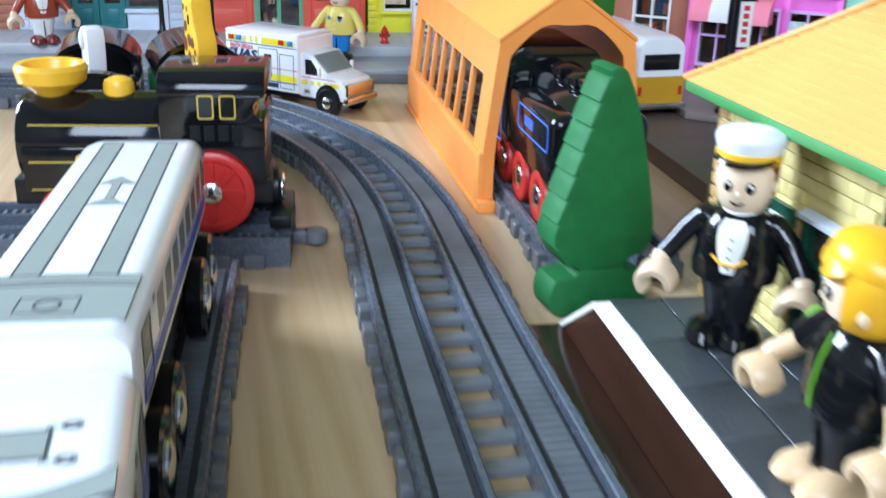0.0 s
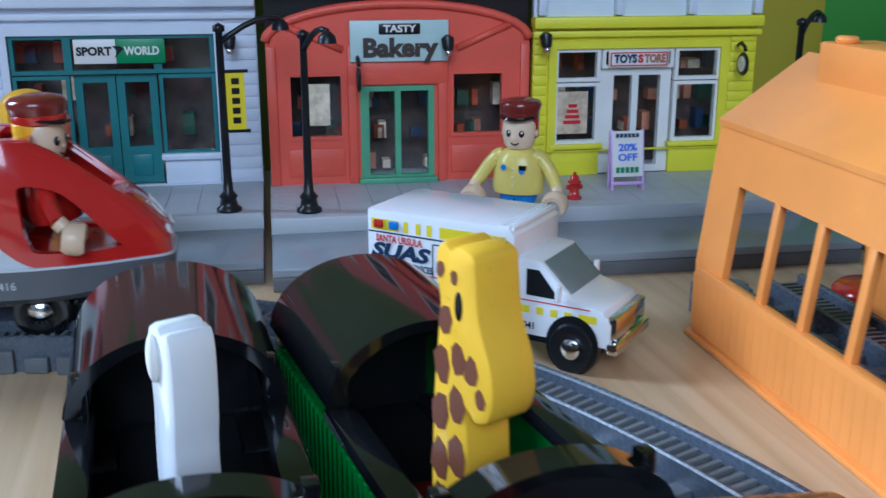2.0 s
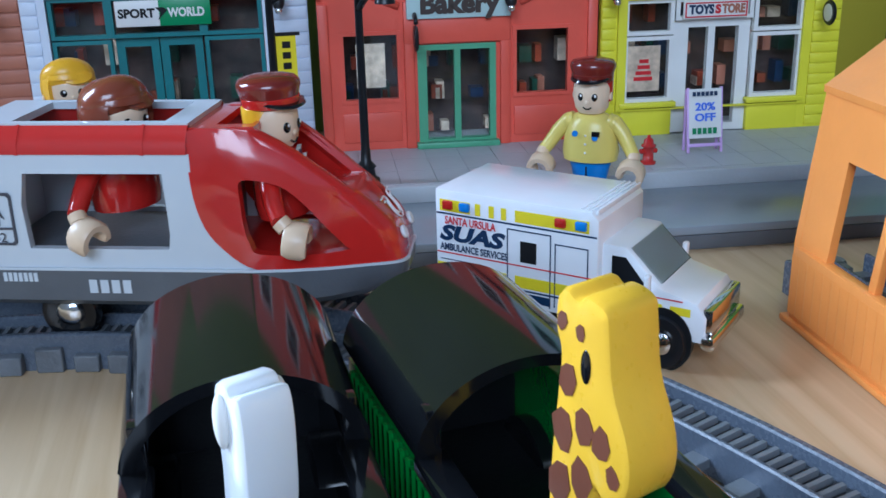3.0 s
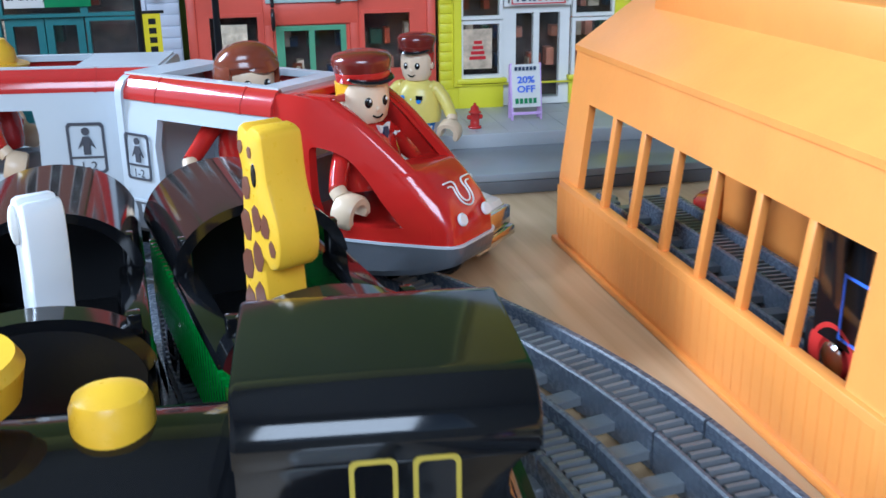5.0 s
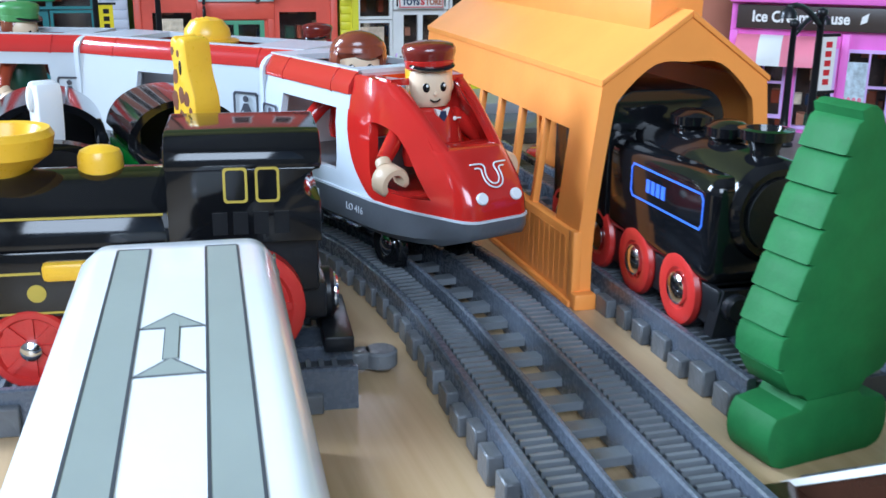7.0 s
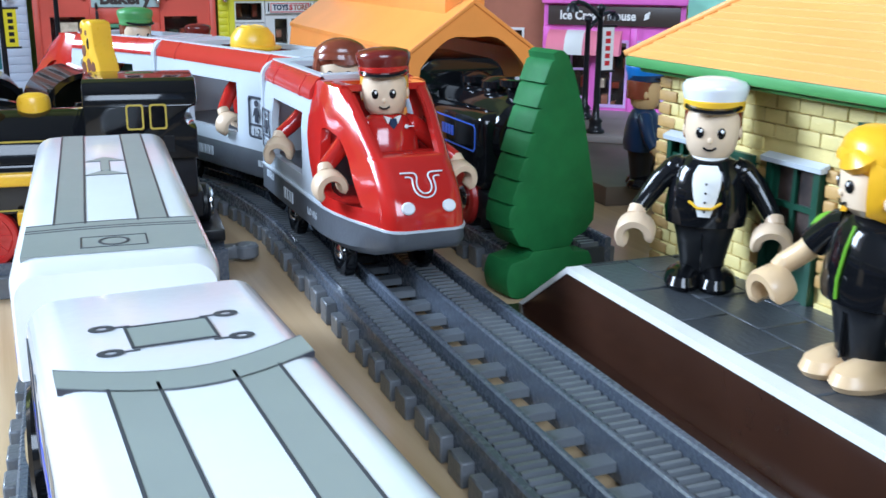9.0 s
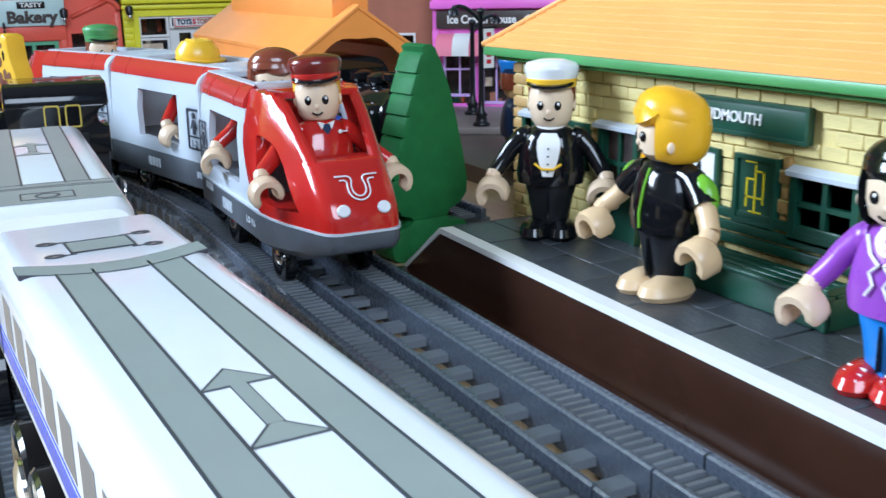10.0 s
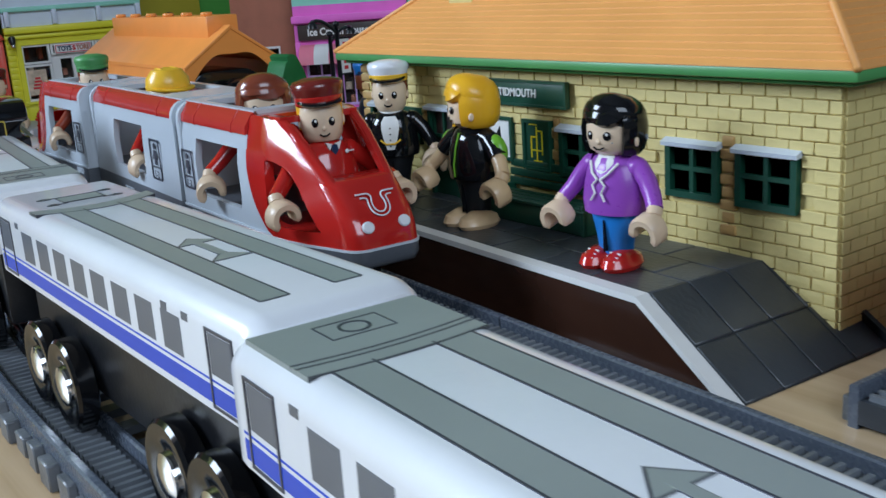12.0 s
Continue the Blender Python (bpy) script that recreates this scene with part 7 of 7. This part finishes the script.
def doll(name, label, m, top, arms, legs, shoes, hair, hat=None, skin=None, hand=None, extra=None, seat=False, style="short", reach=0.28, bare=False, turn=0, nod=0):
    """A toy doll about 4.7 cm high facing -y. Slots: clothes, arms, legs, shoes, skin, hair, hat, dark, white, hand, extra."""
    mats = [top, arms, legs, shoes, skin or SKIN, hair, hat or hair, BLACK, CREAMWHITE, hand or HAND, extra or top]
    bm = bmesh.new()
    z = -1.25 if seat else 0.0
    if not seat:
        for sx in (-1, 1):
            lathe(bm, [(0, 0), (0.42, 0.0), (0.48, 0.12), (0.42, 0.32), (0.2, 0.48), (0, 0.5)], 18, 3, T(sx * 0.36, -0.22, 0, s=(0.95, 1.55, 1)))
        lathe(bm, [(0.44, 0.3), (0.46, 0.6), (0.55, 1.1), (0.66, 1.55), (0.6, 1.7)], 22, 2, T(0, 0, 0, s=(1.12, 0.85, 1)))
        box(bm, -0.02, 0.02, -0.53, -0.3, 0.45, 1.3, mi=7)
    lathe(bm, [(0.62, 1.42), (0.82, 1.46), (0.86, 1.75), (0.80, 2.25), (0.70, 2.65), (0.52, 2.92), (0.3, 3.02), (0, 3.02)], 26, 0, T(0, 0, z, s=(1.08, 0.82, 1)))
    for sx in (-1, 1):
        el = (sx * (1.12 + reach * 0.6), -0.15, 2.0 + z)
        tube(bm, [(sx * 0.55, 0, 2.72 + z), (sx * 0.8, 0.0, 2.64 + z), (sx * (0.98 + reach * 0.3), -0.05, 2.35 + z), el, (sx * (1.2 + reach), -0.32, 1.72 + z)], 0.25 if bare else 0.28, 12, 9 if bare else 1, r2=0.21)
        if bare:
            tube(bm, [(sx * 0.55, 0, 2.72 + z), (sx * 0.8, 0.0, 2.64 + z), (sx * (0.98 + reach * 0.3), -0.05, 2.35 + z), (sx * (1.05 + reach * 0.45), -0.1, 2.17 + z)], 0.29, 14, 0)
            ball(bm, 0.36, T(sx * (1.0 + reach * 0.3), 0.0, 2.4 + z, ry=sx * -28, s=(0.85, 0.72, 1.25)), 1, 16, 10)
        ball(bm, 0.29, T(sx * 0.72, 0, 2.66 + z), 0 if bare else 1, 14, 8)
        # cuff and C-shaped hand
        tube(bm, [(sx * (1.2 + reach), -0.32, 1.74 + z), (sx * (1.24 + reach), -0.45, 1.58 + z)], 0.21, 12, 9)
        c = Vector((sx * (1.2 + reach), -0.62, 1.22 + z))
        rows = []
        for k in range(15):
            a = radians(200 - 250 * k / 14)
            u = Vector((sx * math.cos(a), -0.25 * math.sin(a), math.sin(a)))
            n = Vector((0.0, -0.97, -0.25))
            e = 0.72 if k in (0, 14) else 1.0
            rows.append([tuple(c + u * (0.33 + 0.12 * e * p) + n * (0.27 * e * q)) for p, q in ((-1, -0.7), (-0.6, -1), (0.6, -1), (1, -0.7), (1, 0.7), (0.6, 1), (-0.6, 1), (-1, 0.7))])
        sections(bm, rows, 9)
    lathe(bm, [(0.34, 2.85), (0.34, 3.2)], 16, 4, T(0, 0, z))
    lathe(bm, [(0, 2.98), (0.42, 3.0), (0.62, 3.15), (0.70, 3.45), (0.70, 3.75), (0.62, 4.05), (0.4, 4.25), (0, 4.3)], 26, 4, T(0, -0.02, z, s=(1.0, 0.95, 1)))
    for sx in (-1, 1):
        ball(bm, 0.11, T(sx * 0.27, -0.635, 3.53 + z, rz=sx * 20, s=(1.02, 0.4, 1.05)), 7, 14, 8)
        ball(bm, 0.04, T(sx * 0.27 + 0.03, -0.68, 3.575 + z, s=(1, 0.4, 1)), 8, 8, 6)
        ball(bm, 0.13, T(sx * 0.70, 0.02, 3.5 + z, s=(0.5, 0.8, 1.1)), 4, 10, 6)
    tube(bm, [(-0.16, -0.64, 3.23 + z), (-0.06, -0.655, 3.18 + z), (0.06, -0.655, 3.18 + z), (0.16, -0.64, 3.23 + z)], 0.024, 6, 7)
    ball(bm, 0.07, T(0, -0.675, 3.38 + z, s=(1, 0.6, 1)), 4, 8, 6)
    if style == "bob":
        cap = [(0.66, 2.98), (0.77, 3.1), (0.85, 3.35), (0.87, 3.7), (0.82, 4.0), (0.68, 4.26), (0.45, 4.42), (0, 4.5)]
        seg = 30
        rows = []
        for rr, zz in cap[:-1]:
            rows.append([(rr * math.cos(a), rr * 0.98 * math.sin(a) + 0.04, zz + z) for a in np.linspace(radians(-38), radians(218), seg)])
        vs = [[bm.verts.new(p) for p in row] for row in rows]
        fs = []
        for a, b in zip(vs, vs[1:]):
            fs += [bm.faces.new((a[k], a[k + 1], b[k + 1], b[k])) for k in range(seg - 1)]
        ins = [[bm.verts.new((v.co.x * 0.84, v.co.y * 0.84, v.co.z)) for v in row] for row in vs]
        for a, b in zip(ins, ins[1:]):
            fs += [bm.faces.new((a[k], b[k], b[k + 1], a[k + 1])) for k in range(seg - 1)]
        fs += [bm.faces.new((vs[0][k], ins[0][k], ins[0][k + 1], vs[0][k + 1])) for k in range(seg - 1)]
        for q in (0, -1):
            fs += [bm.faces.new((vs[k][q], vs[k + 1][q], ins[k + 1][q], ins[k][q])) for k in range(len(vs) - 1)]
        for f in fs:
            f.material_index = 5
        lathe(bm, [(0.82, 3.96), (0.80, 4.08), (0.68, 4.27), (0.45, 4.43), (0.22, 4.49), (0, 4.5)], 30, 5, T(0, 0.03, z))
        lathe(bm, [(0, -0.05), (0.5, -0.05), (0.6, 0.1), (0.3, 0.3), (0, 0.32)], 20, 5, T(0.18, -0.42, 3.95 + z, rx=35, s=(0.85, 0.62, 1)))
    elif style == "cap":
        lathe(bm, [(0.74, 3.35), (0.75, 3.95), (0.6, 4.1), (0, 4.12)], 24, 5, T(0, 0.14, z, s=(1, 0.86, 1)))
        lathe(bm, [(0.73, 3.94), (0.75, 3.96), (0.77, 4.14), (0.85, 4.36), (0.84, 4.46), (0.76, 4.54), (0.4, 4.61), (0, 4.63)], 28, 6, T(0, 0.02, z))
        lathe(bm, [(0.745, 3.95), (0.775, 3.97), (0.79, 4.15), (0.765, 4.17)], 28, 10, T(0, -0.005, z))
        lathe(bm, [(0, 0), (0.72, 0.0), (0.78, 0.05), (0.72, 0.12), (0, 0.16)], 24, 7, T(0, -0.34, 4.02 + z, rx=9, s=(0.94, 0.78, 0.7)))
    elif style == "helmet":
        lathe(bm, [(0.8, 3.8), (0.82, 3.9), (0.78, 4.2), (0.55, 4.5), (0, 4.6)], 26, 6, T(0, 0.02, z))
        lathe(bm, [(0, 0), (0.8, 0.0), (0.82, 0.06), (0, 0.1)], 24, 6, T(0, -0.3, 3.82 + z, rx=6))
        for k in (-0.3, 0, 0.3):
            tube(bm, [(k, -0.6, 4.2 + z), (k, -0.2, 4.5 + z), (k, 0.2, 4.53 + z), (k, 0.6, 4.25 + z)], 0.07, 6, 6)
    if style == "bob":
        for sx in (-1, 1):
            ball(bm, 0.11, T(sx * 0.84, -0.16, 3.36 + z, s=(0.4, 0.75, 1.1)), 4, 12, 8)
        ball(bm, 0.82, T(0, 0.05, 3.93 + z, rx=-27, s=(1.03, 1.0, 0.71)), 5, 30, 14)
    if style == "cap":
        bmesh.ops.transform(bm, matrix=T(0, 0, 3.0 + z, s=(0.85, 0.88, 1.07)) @ T(0, 0, -3.0 - z), verts=[v for v in bm.verts if v.co.z > 3.03 + z])
    if turn or nod:
        bmesh.ops.transform(bm, matrix=T(0, 0, 3.0 + z, rx=nod, rz=turn) @ T(0, 0, -3.0 - z), verts=[v for v in bm.verts if v.co.z > 3.03 + z])
    return mats, bm


def stand(name, label, m, decorate=None, **kw):
    mats, bm = doll(name, label, m, **kw)
    if decorate:
        decorate(bm)
    bmesh.ops.scale(bm, vec=(0.93, 0.93, 0.93), verts=bm.verts)
    return thing(name, label, "doll", m, bm=bm, mats=mats)


def tail_coat(bm):
    rows = []
    for zz, w in ((1.72, 0.13), (1.95, 0.2), (2.2, 0.27), (2.45, 0.31), (2.66, 0.3), (2.84, 0.2)):
        r = float(np.interp(zz, [1.46, 1.75, 2.25, 2.65, 2.92], [0.82, 0.86, 0.80, 0.70, 0.52]))
        arc = [(x, -0.82 * math.sqrt(r * r - (x / 1.08) ** 2) - 0.02, zz) for x in np.linspace(-w, w, 7)]
        rows.append(arc + [(w * 0.9, arc[-1][1] + 0.12, zz), (-w * 0.9, arc[0][1] + 0.12, zz)])
    sections(bm, rows, 8)
    for k in range(4):
        ball(bm, 0.028, T(0, -0.735 + 0.03 * k, 1.85 + 0.2 * k), 7, 8, 6)
    tube(bm, [(-0.35, -0.64, 2.05), (-0.15, -0.74, 1.92), (0.15, -0.74, 1.92), (0.35, -0.64, 2.05)], 0.035, 6, 10)
    lathe(bm, [(0.42, 2.9), (0.4, 3.08)], 18, 8)


def wetsuit(bm):
    tube(bm, [(0.02, -0.52, 2.85), (0.0, -0.66, 2.45), (-0.05, -0.73, 1.9), (-0.05, -0.72, 1.55)], 0.028, 6, 10)


def hoodie(bm):
    lathe(bm, [(0, 0), (0.3, 0), (0.22, 0.12), (0, 0.14)], 16, 8, T(0, -0.42, 2.78, rx=62, s=(1.1, 1.2, 0.5)))
    for sx in (-1, 1):
        tube(bm, [(sx * 0.45, -0.42, 2.82), (sx * 0.25, -0.62, 2.55), (sx * 0.05, -0.68, 2.4)], 0.035, 6, 8)
        tube(bm, [(sx * 0.05, -0.68, 2.4), (sx * 0.2, -0.7, 2.25), (sx * 0.1, -0.72, 2.05), (sx * 0.22, -0.74, 1.85)], 0.03, 6, 8)
        for k in range(3):
            tube(bm, [(sx * 0.36 - 0.18, -0.5 - 0.13 * k, 0.44 - 0.07 * k), (sx * 0.36 + 0.18, -0.53 - 0.13 * k, 0.44 - 0.07 * k)], 0.032, 6, 8)
        ball(bm, 0.02, T(sx * 0.4, -0.6, 3.36), 7, 6, 4)


PZ = 1.76
stand("doll", "doll in black tailcoat and white peaked cap on the platform", M(11.4, 16.6, PZ, -42), tail_coat, top=BLACK, arms=BLACK, legs=SATIN, shoes=BLACK, hair=HAIRBROWN, hat=WHITE, extra=YELLOW, style="cap")
stand("doll", "barefoot blond doll in black and green wetsuit", M(10.55, 11.35, PZ, -90), wetsuit, turn=-28, top=BLACK, arms=LIME, legs=SATIN, shoes=DOLLFOOT, hair=HAIRBLOND, hand=DOLLFOOT, extra=LIME, style="bob", bare=True, reach=0.5)
stand("doll", "black-haired doll in purple hooded top and red shoes", M(10.08, 5.5, PZ, -84) @ Matrix.Scale(0.955, 4), hoodie, top=PURPLE, arms=PURPLE, legs=JEANS, shoes=RED, hair=BLACK, style="bob")


def paramedic(bm):
    for x, z in ((-0.35, 2.4), (0.3, 2.3)):
        cyl(bm, 0.1, 0, 0.03, 12, 2, T(x, -0.66, z, rx=80))
    box(bm, 0.2, 0.45, -0.7, -0.62, 2.35, 2.5, mi=7)
    for k in range(3):
        ball(bm, 0.04, T(0, -0.7, 1.8 + 0.28 * k), 8, 8, 6)


stand("doll", "doll in pale yellow jacket and brown cap behind the ambulance", M(8.3, 53.6, 0.73, -35), paramedic, top=DOLLYELLOW, arms=DOLLYELLOW, legs=JEANS, shoes=BLACK, hair=RED, hat=MAROON, extra=MAROON, style="cap")
stand("doll", "blond doll in rust-red jacket beside the sports shop", M(-6.9, 57.0, 1.22, 15), tail_coat, top=BRICKRED, arms=BRICKRED, legs=CREAMWHITE, shoes=MAROON, hair=HAIRBLOND, style="bob")
stand("doll", "doll in navy coat and blue cap on the road slab", M(18.7, 29.2, 0.73, 60), None, top=NAVY, arms=NAVY, legs=SATIN, shoes=BLACK, hair=HAIRBROWN, hat=JEANS, skin=TAN, hand=TAN, style="cap")


def rider(label, front, rear, turned, on, decorate=None, **kw):
    mats, bm = doll("doll", label, Matrix(), seat=True, reach=0.62, **kw)
    if decorate:
        decorate(bm)
    bmesh.ops.scale(bm, vec=(0.93, 0.93, 0.93), verts=bm.verts)
    ob = thing("doll", label, "doll", Matrix(), "train passengers", bm=bm, mats=mats)
    MOVERS.append((ob, front, rear, turned, on))


def driver_badge(bm):
    z = -1.25
    for sx in (-1, 1):
        prism(bm, [(sx * 0.04, 2.9 + z), (sx * 0.24, 2.96 + z), (sx * 0.14, 2.74 + z)], -0.55, -0.46, mi=8)
    prism(bm, [(-0.08, 2.88 + z), (0.08, 2.88 + z), (0.10, 2.72 + z), (0.0, 2.6 + z), (-0.10, 2.72 + z)], -0.585, -0.5, mi=2)
    ball(bm, 0.06, T(0.36, -0.58, 2.66 + z, s=(1, 0.4, 1)), 8, 8, 6)
    box(bm, 0.38, 0.58, -0.56, -0.5, 2.645 + z, 2.675 + z, mi=8)


SZ = 2.75
rider("doll driver in red uniform and maroon cap", 0.0, 9.3, False, M(0, 2.75, SZ - 0.04, 0, -6), driver_badge, turn=-22, nod=5, top=RED, arms=RED, legs=NAVY, shoes=BLACK, hair=HAIRBLOND, hat=MAROON, extra=RED, style="cap")
rider("auburn-haired doll passenger in red top", 0.0, 9.3, False, M(0, 6.4, SZ + 0.1, -25), None, top=RED, arms=RED, legs=NAVY, shoes=BLACK, hair=HAIRBROWN, style="bob")
rider("doll passenger in red top and yellow helmet", 9.6, 18.7, False, M(0, 4.7, SZ - 0.05, 10), None, top=RED, arms=RED, legs=NAVY, shoes=BLACK, hair=HAIRBROWN, hat=YELLOW, style="helmet")
rider("doll passenger in green coat and green cap", 19.0, 28.3, True, M(0, 6.4, SZ + 0.12, 170), None, top=DEEPGREEN, arms=BRICKRED, legs=NAVY, shoes=BLACK, hair=HAIRBROWN, hat=TRIMGREEN, extra=TRIMGREEN, style="cap")


def red_buffer():
    """A red stop with a white post that stands behind the shed."""
    root = thing("track_signal", "white post on a red round base behind the shed", "toy signal", M(16.6, 46.5, 0.0))
    bm = bmesh.new()
    lathe(bm, [(1.1, 0), (1.1, 0.35), (0.95, 0.5), (0.4, 0.55), (0, 0.55)], 24)
    part("base", bm, RED, root)
    bm = bmesh.new()
    cyl(bm, 0.22, 0.5, 4.0, 16, bev=0.05)
    part("post", bm, WHITE, root)


red_buffer()

# ---- motion of the red train ----
# seconds and the place of the nose along the track
NOSE = [(0.0, 92.67), (1.0, 87.2), (2.0, 82.2), (2.5, 79.95), (4.5, 71.6), (5.0, 70.04), (5.5, 68.15), (6.0, 65.99), (6.5, 63.61), (7.0, 60.92), (9.0, 51.3), (9.5, 49.6), (10.0, 47.8), (10.5, 45.85), (11.0, 43.8), (11.5, 41.8), (12.0, 39.95)]


def car_pose(nose, front, rear, turned):
    # the pivots lie inside the car, over its wheels
    k = (rear - front)
    h0, h1 = MAIN.at(nose + front)[2], MAIN.at(nose + rear)[2]
    lean = min(1.0, abs(h1 - h0) / 16)  # the wheels have play in the grooves on the curve
    lean *= -1 if turned else 1
    p = Vector(MAIN.world(nose + front + 0.22 * k, 0.3 * lean, 0))
    q = Vector(MAIN.world(nose + rear - 0.22 * k, -0.3 * lean, 0))
    d = (q - p).normalized()
    mid = (p + q) / 2
    start = mid - d * (k / 2) if not turned else mid + d * (k / 2)
    if turned:
        d = -d
    return M(start.x, start.y, 0.42, math.degrees(math.atan2(d.y, d.x)) - 90)


def motions():
    ts = [i * 0.25 for i in range(49)]
    t0, s0 = [a for a, b in NOSE], [b for a, b in NOSE]
    for ob, front, rear, turned, on in MOVERS:
        rows = []
        for t in ts:
            nose = float(np.interp(t, t0, s0)) + 0.0
            nose = (nose + float(np.interp(t - 0.2, t0, s0)) + float(np.interp(t + 0.2, t0, s0))) / 3 if 0.2 < t < 11.8 else nose
            rows.append((t, car_pose(nose, front, rear, turned) @ on))
        walk(ob, rows)


motions()
